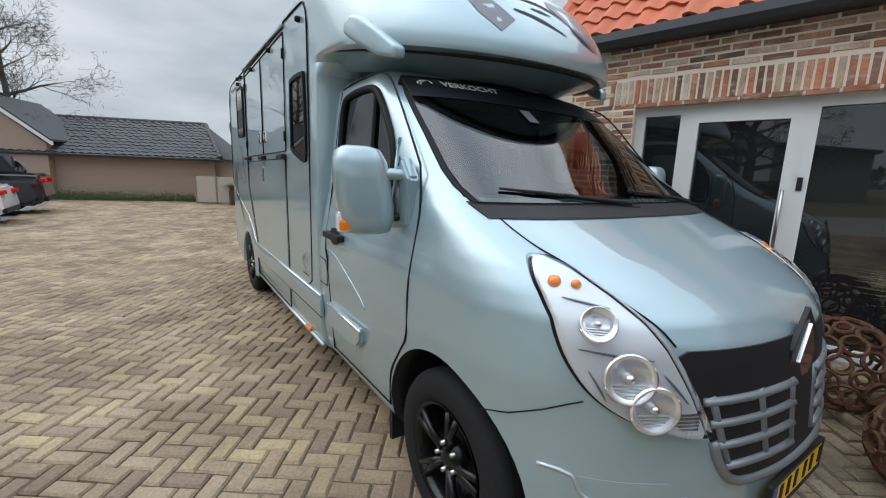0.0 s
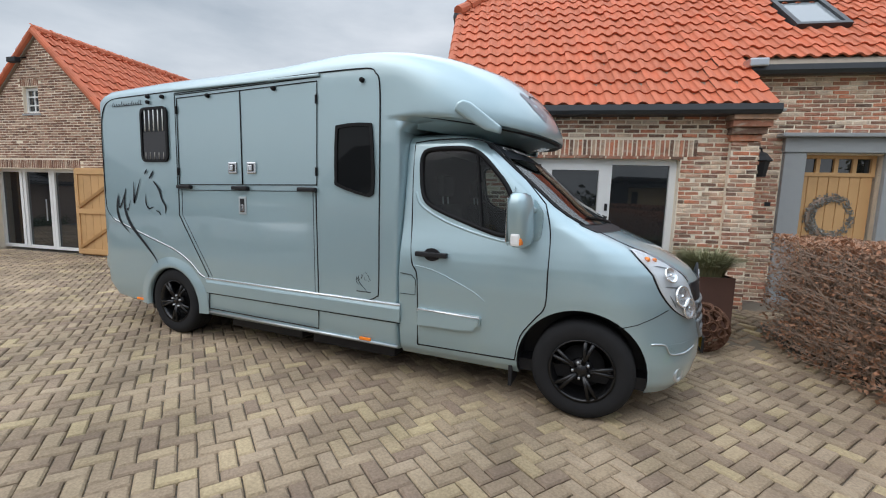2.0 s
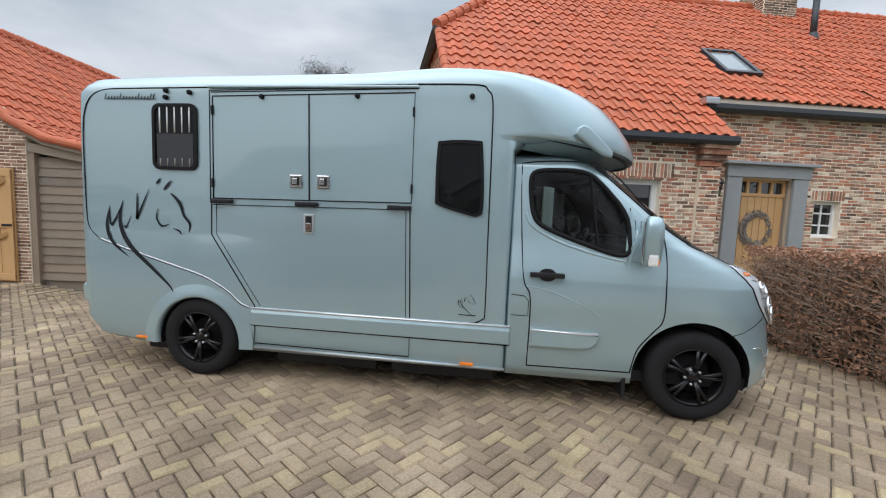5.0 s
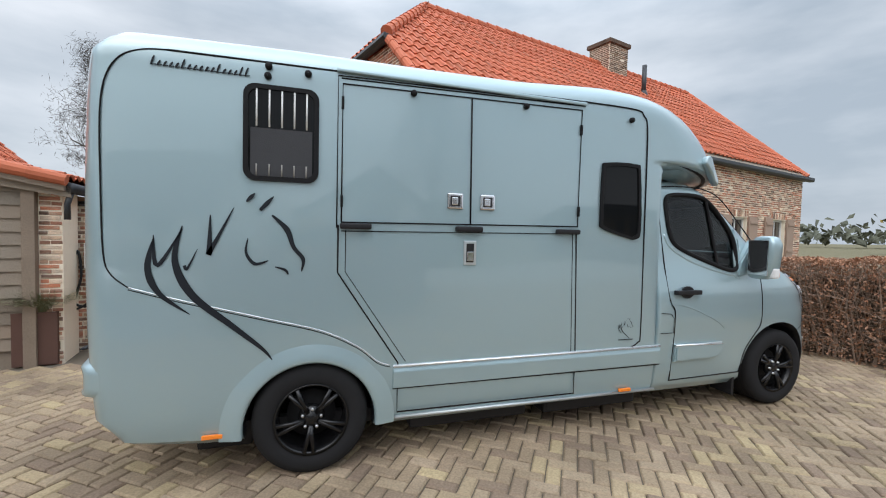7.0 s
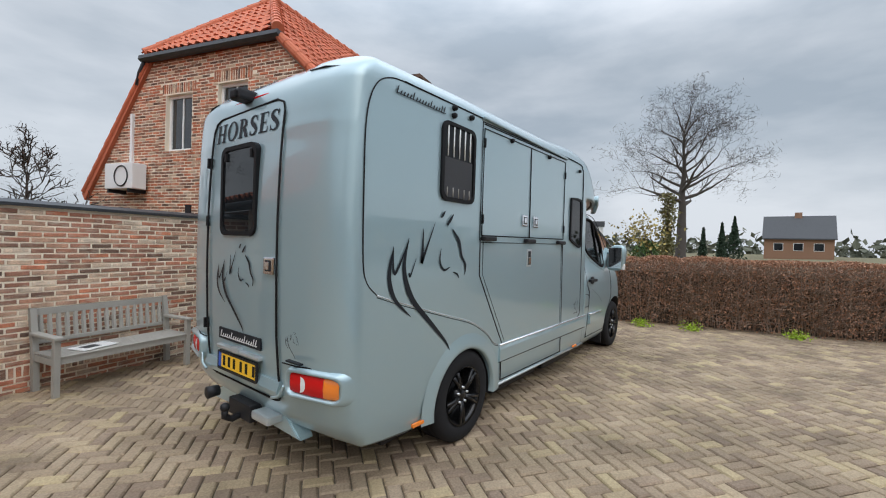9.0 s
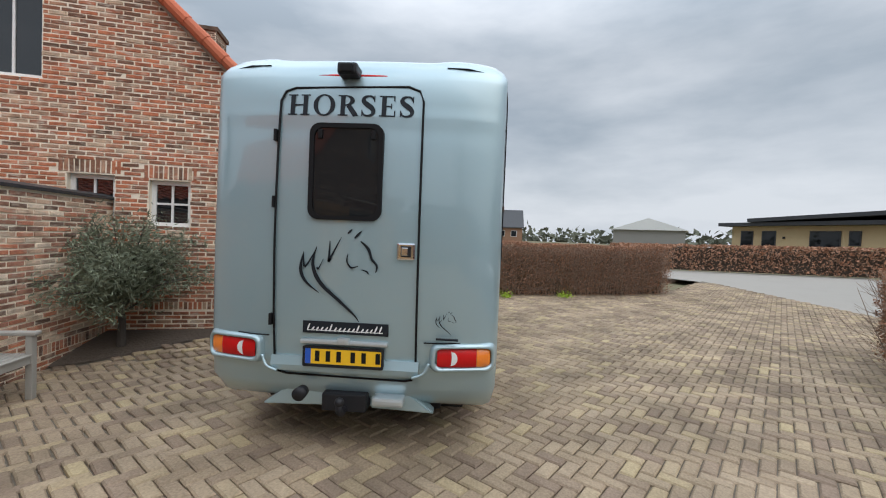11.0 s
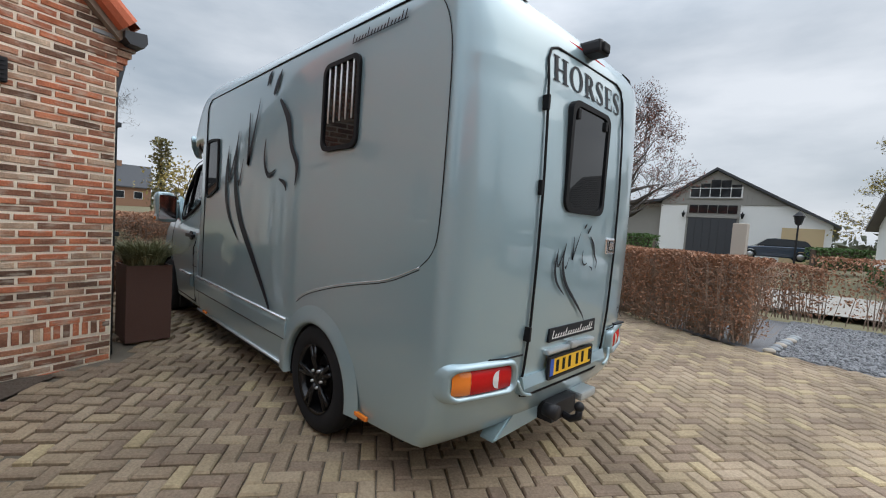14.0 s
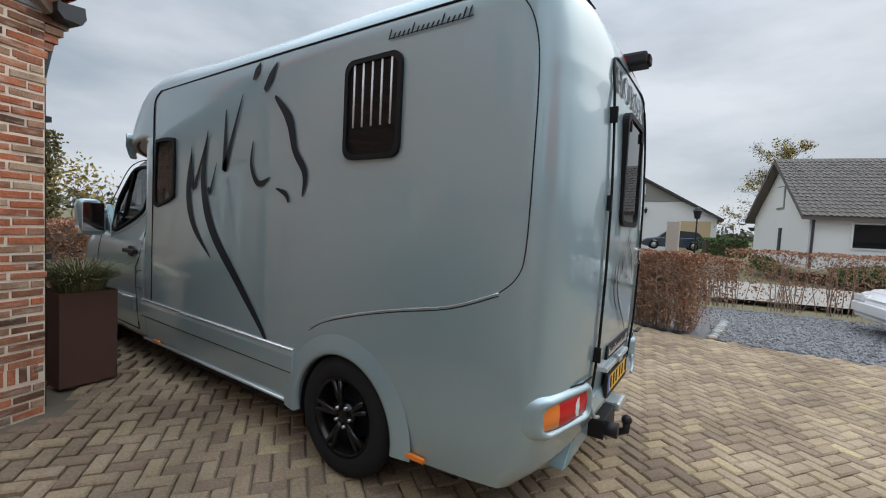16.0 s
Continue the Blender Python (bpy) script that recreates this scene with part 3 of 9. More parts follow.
front_patch([(1.415, -0.84, 0.84), (1.43, -0.845, 0.845), (1.45, -0.85, 0.85), (1.472, -0.855, 0.855)], "cowl", BLACK, truck, 0.008, 20)
for y0, y1 in ((-0.72, -0.02), (0.05, 0.75)):
    pts = [(cab_x(y0 + (y1 - y0) * t, 1.52 - 0.05 * t) + 0.03, y0 + (y1 - y0) * t, 1.53 - 0.06 * t) for t in (0, 0.2, 0.4, 0.6, 0.8, 1)]
    wiper = part("wiper", tube(pts, [0.006, 0.009, 0.011, 0.012, 0.012, 0.01], 6), BLACK, truck, "black wiper blade", True)
    part("wiper_arm", tube([pts[2] + Vector((0.01, 0, 0.004)) if isinstance(pts[2], Vector) else (pts[2][0] + 0.01, pts[2][1], pts[2][2] + 0.004), (pts[5][0] + 0.01, pts[5][1] + 0.06, 1.45)], 0.008, 5), BLACK, wiper)
for s in (-1, 1):
    hood_edge = [(cab_x(s * y, z) + 0.002, s * y, z + 0.001) for z, y in ((1.43, 0.80), (1.38, 0.80), (1.33, 0.785), (1.28, 0.75), (1.2, 0.70), (1.13, 0.645), (1.07, 0.61))]
    seam(spline(hood_edge, 3), "hood_gap", 0.003)
    seam(spline([(-0.34, s * (cab_y(1.62) + 0.001), 1.62), (-0.29, s * (cab_y(1.4) + 0.001), 1.4), (-0.285, s * (cab_y(1.1) + 0.001), 1.1), (-0.29, s * (cab_y(0.85) + 0.001), 0.85), (-0.36, s * (cab_y(0.74) + 0.001), 0.74), (-0.47, s * (cab_y(0.6) + 0.001), 0.58), (-0.51, s * (cab_y(0.4) + 0.001), 0.37)], 4))
    seam(spline([(-0.34, s * (cab_y(1.62) + 0.001), 1.62), (-0.5, s * (cab_y(1.8) + 0.001), 1.8), (-0.72, s * (cab_y(2.02) + 0.001), 2.03), (-0.88, s * (cab_y(2.11) + 0.001), 2.115), (-1.1, s * (cab_y(2.13) + 0.001), 2.14), (-1.44, s * (cab_y(2.12) + 0.001), 2.12), (-1.49, s * (cab_y(2.05) + 0.001), 2.03), (-1.46, s * (cab_y(1.4) + 0.001), 1.4), (-1.43, s * (cab_y(1.1) + 0.001), 1.1), (-1.37, s * (cab_y(0.95) + 0.001), 0.95), (-1.37, s * (cab_y(0.4) + 0.001), 0.36)], 4))
    seam([(-1.37, s * (cab_y(0.36) + 0.001), 0.36), (-0.51, s * (cab_y(0.37) + 0.001), 0.37)])
    seam(spline([(-1.44, s * (cab_y(1.07) + 0.001), 1.07), (-1.23, s * (cab_y(1.04) + 0.001), 1.04), (-1.0, s * (cab_y(0.95) + 0.001), 0.955), (-0.85, s * (cab_y(0.88) + 0.001), 0.885), (-0.77, s * (cab_y(0.82) + 0.001), 0.825)], 4), "door_crease", 0.004, PAINT)
    seam([(cab_x(s * y, z) + 0.003, s * (y + 0.002), z) for y, z in ((1.0, 0.745), (0.97, 0.78), (0.92, 0.83), (0.87, 0.87), (0.845, 0.885))], "bumper_gap", 0.0026)
    # side window with its rubber frame and divider
    seal_line = [(x, s * (cab_y(z) + 0.001), z) for x, z in WIN_CAB]
    part("door_window_seal", tube(seal_line, 0.021, 6, closed=True, flat=1.0), SEAL, truck, "", True)
    pane = side_pane(WIN_CAB, truck, "door_window", GLASS_CAB, s, -0.004, 0.002)
    pane.visible_shadow = False
    cx, cz = sum(p[0] for p in WIN_CAB) / len(WIN_CAB), sum(p[1] for p in WIN_CAB) / len(WIN_CAB)
    brow_line = []
    for x, z in WIN_CAB:
        d = math.hypot(x - cx, z - cz)
        x, z = cx + (x - cx) * (1 + 0.062 / d), cz + (z - cz) * (1 + 0.062 / d)
        if z < 1.75:
            brow_line.append((x, s * (cab_y(z) - 0.009), z))
    brow_line.sort(key=lambda p: p[0])
    part("window_crease", tube(spline(brow_line, 2), 0.016, 10), PAINT, truck, "", True)
    part("window_divider", tube([(-0.92, s * (cab_y(2.03) + 0.007), 2.03), (-0.83, s * (cab_y(1.4) + 0.007), 1.40)], 0.012, 6), SEAL, pane)
    # door furniture
    handle = part("door_handle", box(-1.385, -1.10, s * 1.02 - 0.012, s * 1.02 + 0.03 * s, 1.15, 1.19, 0.008) if s > 0 else box(-1.385, -1.10, -1.05, -1.005, 1.15, 1.19, 0.008), BLACK, truck, "black door handle")
    part("handle_recess", extrude_poly([(-1.24 + 0.075 * math.cos(radians(a)), 1.17 + 0.055 * math.sin(radians(a))) for a in range(0, 360, 24)], s * 1.012, s * 1.023), BLACK, handle)
    trim = extrude_poly([(-1.36, 0.70), (-0.79, 0.685), (-0.80, 0.62), (-0.85, 0.565), (-0.95, 0.55), (-1.36, 0.545)], s * 1.0, s * 1.035)
    bmesh.ops.bevel(trim, geom=[e for e in trim.edges if abs(e.verts[0].co.y) > 1.02 and abs(e.verts[1].co.y) > 1.02], offset=0.014, segments=2, affect="EDGES")
    part("door_moulding", trim, PAINT, truck)
    # the door moulding's highlight, put in as a silver strip and a bright line
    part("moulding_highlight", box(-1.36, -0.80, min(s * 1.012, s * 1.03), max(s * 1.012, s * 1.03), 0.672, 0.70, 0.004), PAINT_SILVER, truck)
    part("moulding_edge", tube([(-1.36, s * 1.03, 0.695), (-0.80, s * 1.03, 0.682)], 0.008, 6), BRIGHT, truck, "bright line standing in for the moulding's highlight", True)
    seam([(-1.53, s * 1.022, 0.99), (-1.42, s * 1.022, 0.98), (-1.385, s * 1.022, 0.94), (-1.385, s * 1.022, 0.81), (-1.53, s * 1.022, 0.81)], "fuel_flap_gap", 0.003)
    part("mud_flap", box(-0.56, -0.53, min(s * 0.74, s * 0.96), max(s * 0.74, s * 0.96), 0.14, 0.5, 0.004), BLACK, truck, "black rubber mud flap")
    # headlight
    hl = [(0.785, 0.60, 0.545), (0.795, 0.645, 0.545), (0.815, 0.71, 0.55), (0.86, 0.785, 0.568), (0.92, 0.84, 0.593), (1.0, 0.872, 0.625), (1.08, 0.885, 0.66), (1.16, 0.885, 0.70), (1.22, 0.878, 0.735), (1.27, 0.86, 0.765), (1.295, 0.84, 0.795), (1.305, 0.82, 0.805)]
    hl = [(p.x, p.y, p.z) for p in spline(hl, 3)]
    front_patch([(z, s * (a + 0.0035), s * (b - 0.0035)) for z, a, b in hl], "headlight_seal", SEAL, truck, 0.009, 24)
    lamp = front_patch([(z, s * a, s * b) for z, a, b in hl], "headlight", LAMP_BOWL, truck, 0.014, 24, "large clear headlight with twin reflectors and an orange indicator")
    cover = front_patch([(z, s * (a + 0.003), s * (b - 0.003)) for z, a, b in hl], "lens_cover", GLASS_LAMP, lamp, 0.034, 16)
    cover.visible_shadow = False

    def on_lamp(y, z, off):
        e = 0.02
        nrm = Vector((1.0, -(cab_x(s * y + e, z) - cab_x(s * y - e, z)) / (2 * e), -(cab_x(s * y, z + e) - cab_x(s * y, z - e)) / (2 * e))).normalized()
        return Matrix.Translation(Vector((cab_x(s * y, z), s * y, z)) + nrm * off) @ nrm.to_track_quat("Y", "Z").to_matrix().to_4x4()
    for z, y, r in ((0.975, 0.745, 0.078), (0.885, 0.69, 0.075), (1.125, 0.795, 0.056)):
        bowl = part("lamp_bowl", lathe([(0.001, 0.002), (r * 0.2, 0.003), (r * 0.5, 0.006), (r * 0.8, 0.015), (r * 0.95, 0.024), (r * 1.0, 0.024), (r * 1.03, 0.012)], 28), LAMP_BRIGHT, lamp, "", True, on_lamp(y, z, 0.011))
        part("bulb_cap", lathe([(0.001, 0.024), (r * 0.15, 0.022), (r * 0.2, 0.012), (r * 0.2, 0.0)], 14), CHROME, bowl, "", True)
        part("bowl_rim", tube([(r * 1.02 * math.cos(radians(t)), 0.018, r * 1.02 * math.sin(radians(t))) for t in range(150, 341, 10)], 0.003, 5), CHROME, bowl, "", True)
        for k in range(5):
            part("bowl_facet", box(-r * 0.8, r * 0.8, 0.0, 0.004, -0.002, 0.002), LAMP_BOWL, bowl, "", False, pose(0, 0.009, -r * (0.25 + 0.14 * k)) @ Matrix.Scale(1.0 - 0.17 * k, 4, (1, 0, 0)))
    for z, y, r in ((1.232, 0.832, 0.022), (1.225, 0.785, 0.017)):
        part("indicator", lathe([(0.001, 0.018), (r * 0.6, 0.015), (r, 0.005), (r, 0.0)], 16), ORANGE_LENS, lamp, "orange indicator bulb", True, on_lamp(y, z, 0.013))
    for y0, z0, y1, z1 in ((0.845, 1.05, 0.68, 1.03), (0.80, 0.90, 0.83, 0.985), (0.655, 0.985, 0.595, 0.90), (0.84, 1.19, 0.745, 1.165)):
        part("reflector_step", tube([on_lamp(y0 + (y1 - y0) * t, z0 + (z1 - z0) * t, 0.016).translation for t in (0, 0.3, 0.6, 1)], [0.002, 0.004, 0.004, 0.002], 5), GRILLE_GREY, lamp, "", True)
    for k in range(6):
        z = 0.795 + 0.012 * k
        front_patch([(z, s * (0.60 + 0.012 * k), s * 0.565), (z + 0.008, s * (0.615 + 0.012 * k), s * 0.568)], "reflector_rib", CHROME, lamp, 0.014 + 0.001 * k, 3)
    # fog lamp and intake crease
    part("fog_lamp", lathe([(0.001, -0.02), (0.03, -0.012), (0.042, 0.004), (0.05, 0.012), (0.06, 0.006), (0.062, -0.02)], 18), PAINT_SILVER, truck, "", True,
         Matrix.Translation((cab_x(s * 0.74, 0.385) - 0.004, s * 0.74, 0.385)) @ pose(0, 0, 0, 0, 0, -60 if s > 0 else -120))
    seam(spline([(cab_x(s * y, z) + 0.004, s * y, z) for y, z in ((0.93, 0.64), (0.87, 0.63), (0.84, 0.56), (0.72, 0.55), (0.58, 0.575))], 3), "bumper_crease", 0.007, PAINT_SILVER)
    front_patch([(0.57, s * 0.80, s * 0.60), (0.6, s * 0.83, s * 0.60), (0.63, s * 0.85, s * 0.64)], "bumper_recess", PAINT, truck, 0.002, 6)
    # mirror
    shell = bmesh.new()
    bmesh.ops.create_uvsphere(shell, u_segments=20, v_segments=12, radius=1.0)
    for v in shell.verts:
        x, y, z = v.co
        k = (abs(x) ** 4.5 + abs(y) ** 4.5 + abs(z) ** 4.5) ** (1 / 4.5)
        v.co = Vector((x / k * 0.095 * (1 if x > 0 else 0.5), y / k * 0.125 * (1 - 0.10 * (z > 0) * z), z / k * 0.20))
        v.co.y += s * 0.03 * z
    mirror = part("mirror", shell, PAINT, truck, "body-coloured wing mirror on two arms", True, pose(-0.5, s * 1.14, 1.495, 0, 0, s * 10))
    part("mirror_glass", box(-0.056, -0.046, -0.10, 0.10, -0.16, 0.16, 0.004), CHROME, mirror)
    lens = part("mirror_indicator", box(-0.01, 0.062, s * 0.085 - 0.035, s * 0.085 + 0.035, -0.185, -0.09, 0.02), WHITE_LENS, mirror, "clear indicator lens with an orange bulb")
    part("indicator_bulb", box(-0.005, 0.072, s * 0.085 - 0.028, s * 0.085 + 0.038, -0.178, -0.12, 0.018), ORANGE_LENS, lens)
    part("mirror_arm", tube([(0.02, -s * 0.04, 0.075), (0.05, -s * 0.12, 0.08), (0.045, -s * 0.20, 0.075), (0.0, -s * 0.25, 0.06)], [0.034, 0.036, 0.034, 0.034], 10, flat=0.75), PAINT, mirror, "", True)
    part("mirror_arm", tube([(0.0, -s * 0.06, -0.125), (0.03, -s * 0.14, -0.12), (0.02, -s * 0.24, -0.11)], 0.026, 8, flat=0.8), BLACK, mirror, "", True)
    part("mirror_hinge", tube([(0.015, -s * 0.165, 0.05), (0.015, -s * 0.165, -0.11)], [0.024, 0.03], 10), GRILLE_GREY, mirror, "", True)
    base_plate = extrude_poly([(-0.60, 1.30), (-0.36, 1.34), (-0.345, 1.56), (-0.42, 1.66), (-0.56, 1.44)], s * 0.93, s * 0.99)
    bmesh.ops.bevel(base_plate, geom=base_plate.edges[:], offset=0.012, segments=2, affect="EDGES")
    part("mirror_base", base_plate, PAINT, truck)

# cabin fittings
CABIN_CLOTH = mat("dark_seat_cloth", (0.045, 0.047, 0.05), 0.9, 0, 0.2, 12, 0.002, 160)
for y in (-0.46, 0.46):
    seat = part("cab_seat", box(-1.22, -0.72, y - 0.25, y + 0.25, 0.86, 1.02, 0.05), CABIN_CLOTH, truck, "dark cloth cab seat")
    back = box(-0.06, 0.06, -0.24, 0.24, 0.0, 0.62, 0.05)
    part("backrest", back, CABIN_CLOTH, seat, "", False, pose(-1.24, y, 0.98, 0, -10, 0))
    part("headrest", box(-1.42, -1.32, y - 0.14, y + 0.14, 1.66, 1.86, 0.045), CABIN_CLOTH, seat)
    for q in (-0.06, 0.06):
        part("headrest_post", tube([(-1.36, y + q, 1.58), (-1.37, y + q, 1.68)], 0.008, 6), STEEL, seat)
dash = part("dashboard", box(-0.62, -0.30, -0.88, 0.88, 1.12, 1.40, 0.06), BLACK, truck, "black dashboard")
part("instrument_hood", box(-0.60, -0.32, 0.26, 0.66, 1.38, 1.47, 0.03), BLACK, dash)
ring = [(0.185 * math.cos(t * math.tau / 24), 0.185 * math.sin(t * math.tau / 24), 0) for t in range(24)]
wheel_rim = part("steering_wheel", tube(ring, 0.016, 8, closed=True), BLACK, truck, "black steering wheel", True, pose(-0.72, 0.44, 1.36, 0, -62, 0))
part("wheel_boss", lathe([(0.001, 0.02), (0.05, 0.02), (0.07, 0.0), (0.03, -0.06)], 16, "z"), BLACK, wheel_rim, "", True)
for t in (90, 210, 330):
    part("wheel_spoke", tube([(0.04 * math.cos(radians(t)), 0.04 * math.sin(radians(t)), 0), (0.18 * math.cos(radians(t)), 0.18 * math.sin(radians(t)), 0)], 0.014, 6), BLACK, wheel_rim)
part("window_notice", box(-0.98, -0.86, 0.84, 0.843, 1.66, 1.94), WHITE, truck, "white printed notice in the far window")

# nose: lip, grille, badge, plate
front_patch([(0.985, -0.605, 0.605), (1.01, -0.62, 0.62), (1.035, -0.615, 0.615), (1.055, -0.58, 0.58)], "grille_lip", BLACK, truck, 0.006, 20)
grille = front_patch([(z, -w, w) for z, w in ((0.60, 0.40), (0.66, 0.47), (0.74, 0.50), (0.85, 0.545), (0.95, 0.58), (0.985, 0.59))], "grille", BLACK, truck, 0.004, 20, "black grille with grey slats")
for z, w in ((0.672, 0.455), (0.745, 0.485), (0.82, 0.515), (0.895, 0.54)):
    for s in (-1, 1):
        slat = [(cab_x(s * (0.10 + (w - 0.10) * t), z) + 0.001, s * (0.10 + (w - 0.10) * t), z) for t in (0, 0.2, 0.4, 0.6, 0.8, 1)]
        part("slat", tube(slat, 0.019, 8, flat=0.75), GRILLE_GREY, grille, "", True)
for s in (-1, 1):
    for y in (0.11, 0.30, 0.50):
        part("divider", tube([(cab_x(s * y * k, z) - 0.001, s * y * k, z) for z, k in ((0.66, 0.88), (0.75, 0.93), (0.84, 0.98), (0.91, 1.02))], 0.015, 6), GRILLE_GREY, grille, "", True)
part("lower_rim", tube(spline([(cab_x(y, z) + 0.002, y, z) for y, z in ((-0.50, 0.76), (-0.47, 0.67), (-0.40, 0.61), (-0.2, 0.60), (0, 0.60), (0.2, 0.60), (0.40, 0.61), (0.47, 0.67), (0.50, 0.76))], 3), 0.017, 8), GRILLE_GREY, grille, "", True)
badge = bmesh.new()
extrude_poly([(0, 0.15), (0.085, 0), (0, -0.15), (-0.085, 0)], -0.012, 0.012, badge)
bmesh.ops.bevel(badge, geom=badge.edges[:], offset=0.01, segments=2, affect="EDGES")
part("badge", badge, CHROME, truck, "chrome diamond badge", False, pose(cab_x(0, 1.0) + 0.010, 0, 0.965, 0, -6, 90))
part("badge_surround", extrude_poly([(0, 0.19), (0.12, 0.06), (0.12, -0.1), (0, -0.2), (-0.12, -0.1), (-0.12, 0.06)], -0.008, 0.008), BLACK, truck, "", False, pose(cab_x(0, 1.0) + 0.001, 0, 0.965, 0, -6, 90))


def number_plate(parent, m):
    plate = part("number_plate", box(-0.255, 0.255, -0.006, 0.006, -0.055, 0.055, 0.003), PLATE, parent, "yellow number plate", False, m)
    part("plate_frame", ring_of(rounded(-0.27, 0.27, -0.075, 0.065, 0.01), 0.015, -0.008, 0.009), BLACK, plate)
    part("blue_band", box(-0.253, -0.215, -0.008, 0, -0.053, 0.053), BLUE, plate)
    for k in range(6):
        x = -0.19 + k * 0.072 + (0.022 if k > 2 else 0) + (0.022 if k > 4 else 0)
        part("plate_bar", box(x + 0.004, x + 0.034, -0.008, 0, -0.036, 0.036), SEAL, plate)
    return plate


number_plate(truck, pose(0.905, 0, 0.50, 0, 0, 90))

# body shell with the overhang above the cab
BODY = []
for z, xr, w in ((0.27, -5.57, 0.94), (0.31, -5.65, 0.985), (0.38, -5.72, 1.0), (0.5, -5.775, 1.01), (0.7, -5.81, 1.015), (1.0, -5.835, 1.015), (1.4, -5.845, 1.015), (1.8, -5.845, 1.01), (2.1, -5.835, 1.01), (2.2, -5.83, 1.01)):
    BODY.append(loop(z, xr, -1.545, w, -5.60 if z > 0.4 else -5.5, -1.62, 2.75, 5))
BODY.append(loop(2.24, -5.825, -1.50, 1.01, -5.60, -1.62, 2.75, 4))
BODY.append(loop(2.28, -5.825, -1.38, 1.01, -5.60, -1.7, 2.75, 3))
BODY.append(loop(2.315, -5.825, -1.02, 1.01, -5.60, -1.7, 2.75, 2.6))
for z, xr, xf, w in ((2.335, -5.825, -0.44, 1.01), (2.35, -5.825, -0.37, 1.01), (2.38, -5.82, -0.36, 1.01), (2.44, -5.815, -0.375, 1.01), (2.5, -5.81, -0.42, 1.01), (2.56, -5.80, -0.475, 1.01), (2.62, -5.79, -0.545, 1.012),
                     (2.69, -5.775, -0.635, 1.012), (2.75, -5.755, -0.73, 1.006), (2.79, -5.735, -0.81, 0.994), (2.82, -5.71, -0.89, 0.976), (2.85, -5.685, -0.96, 0.952), (2.872, -5.65, -1.05, 0.912), (2.888, -5.61, -1.26, 0.845), (2.898, -5.5, -1.45, 0.72), (2.904, -5.2, -2.0, 0.42)):
    BODY.append(loop(z, xr, xf, w, -5.60 if z < 2.75 else xr + 0.2, xf - 1.05, 2.75, 2.1))
shell = loft(BODY)
for v in shell.verts:
    if v.co.x > -1.55 and v.co.z > 2.22:
        v.co.z -= 0.15 * min(1.2, (v.co.x + 1.55) / 1.1) * max(0.0, min(1.0, (2.86 - v.co.z) / 0.45))
    if v.co.z > 2.58:
        v.co.z += between([(-5.8, -0.078), (-4.7, -0.04), (-3.0, -0.025), (-2.2, 0.025), (-1.6, 0.015), (-1.0, -0.02)], v.co.x)[0] * min(1.0, (v.co.z - 2.58) / 0.24)
        # between the two roof fins the rear edge of the roof dips
        dip = max(0.0, min(1.0, (-4.5 - v.co.x) / 1.2)) * max(0.0, min(1.0, (0.64 - abs(v.co.y)) / 0.14))
        v.co.z -= 0.022 * dip * min(1.0, (v.co.z - 2.58) / 0.2)
    if v.co.x < -5.2 and v.co.z < 0.45:
        v.co.z += 0.06 * min(1.0, (-5.2 - v.co.x) / 0.4) * (0.45 - v.co.z) / 0.18
body = part("body", shell, PAINT, truck)
WY = 1.016
carve(body, [wheel_cut(-4.465, 0.34, 0.425, s, 0.5) for s in (-1, 1)])
for s in (-1, 1):
    flare = bmesh.new()
    rows_f = []
    for r_, o_ in ((0.425, -0.05), (0.427, 0.012), (0.44, 0.017), (0.46, 0.016), (0.49, 0.010), (0.53, 0.003), (0.56, -0.003)):
        rows_f.append([flare.verts.new((-4.465 + r_ * math.cos(radians(a)), s * (WY + o_), max(0.30, 0.34 + r_ * math.sin(radians(a))))) for a in range(-6, 187, 4)])
    for a, b in zip(rows_f, rows_f[1:]):
        for i in range(len(a) - 1):
            flare.faces.new((a[i], a[i + 1], b[i + 1], b[i]))
    bmesh.ops.recalc_face_normals(flare, faces=flare.faces[:])
    part("wheel_arch_flare", flare, PAINT, truck, "", True)
part("underbody", box(-5.25, 0.45, -0.88, 0.88, 0.265, 0.36), BLACK, truck)
for s in (-1, 1):
    for wx, wz, wr, y_out in ((-0.02, 0.37, 0.471, 0.93), (-4.465, 0.34, 0.421, 0.985)):
        liner = bmesh.new()
        arc = [(wx + wr * math.cos(radians(a)), wz + wr * math.sin(radians(a))) for a in range(-8, 189, 7)]
        outer_v = [liner.verts.new((x, s * y_out, z)) for x, z in arc]
        inner_v = [liner.verts.new((x, s * 0.71, z)) for x, z in arc]
        for i in range(len(arc) - 1):
            liner.faces.new((outer_v[i], outer_v[i + 1], inner_v[i + 1], inner_v[i]))
        liner.faces.new(inner_v)
        bmesh.ops.recalc_face_normals(liner, faces=liner.faces[:])
        part("wheel_arch_liner", liner, BLACK, truck, "black wheel arch liner")
# unseen bulk under the floor, added to keep light off the paving below
part("chassis", box(-5.3, 0.3, -0.62, 0.62, 0.17, 0.32, 0.02), BLACK, truck)
for x0, x1, y0, y1 in ((-3.75, -2.75, -0.86, -0.3), (-2.6, -1.65, -0.88, -0.35), (-3.7, -1.7, 0.35, 0.86), (-5.2, -4.85, -0.8, 0.8)):
    part("tank", box(x0, x1, y0, y1, 0.15, 0.30, 0.03), BLACK, truck)


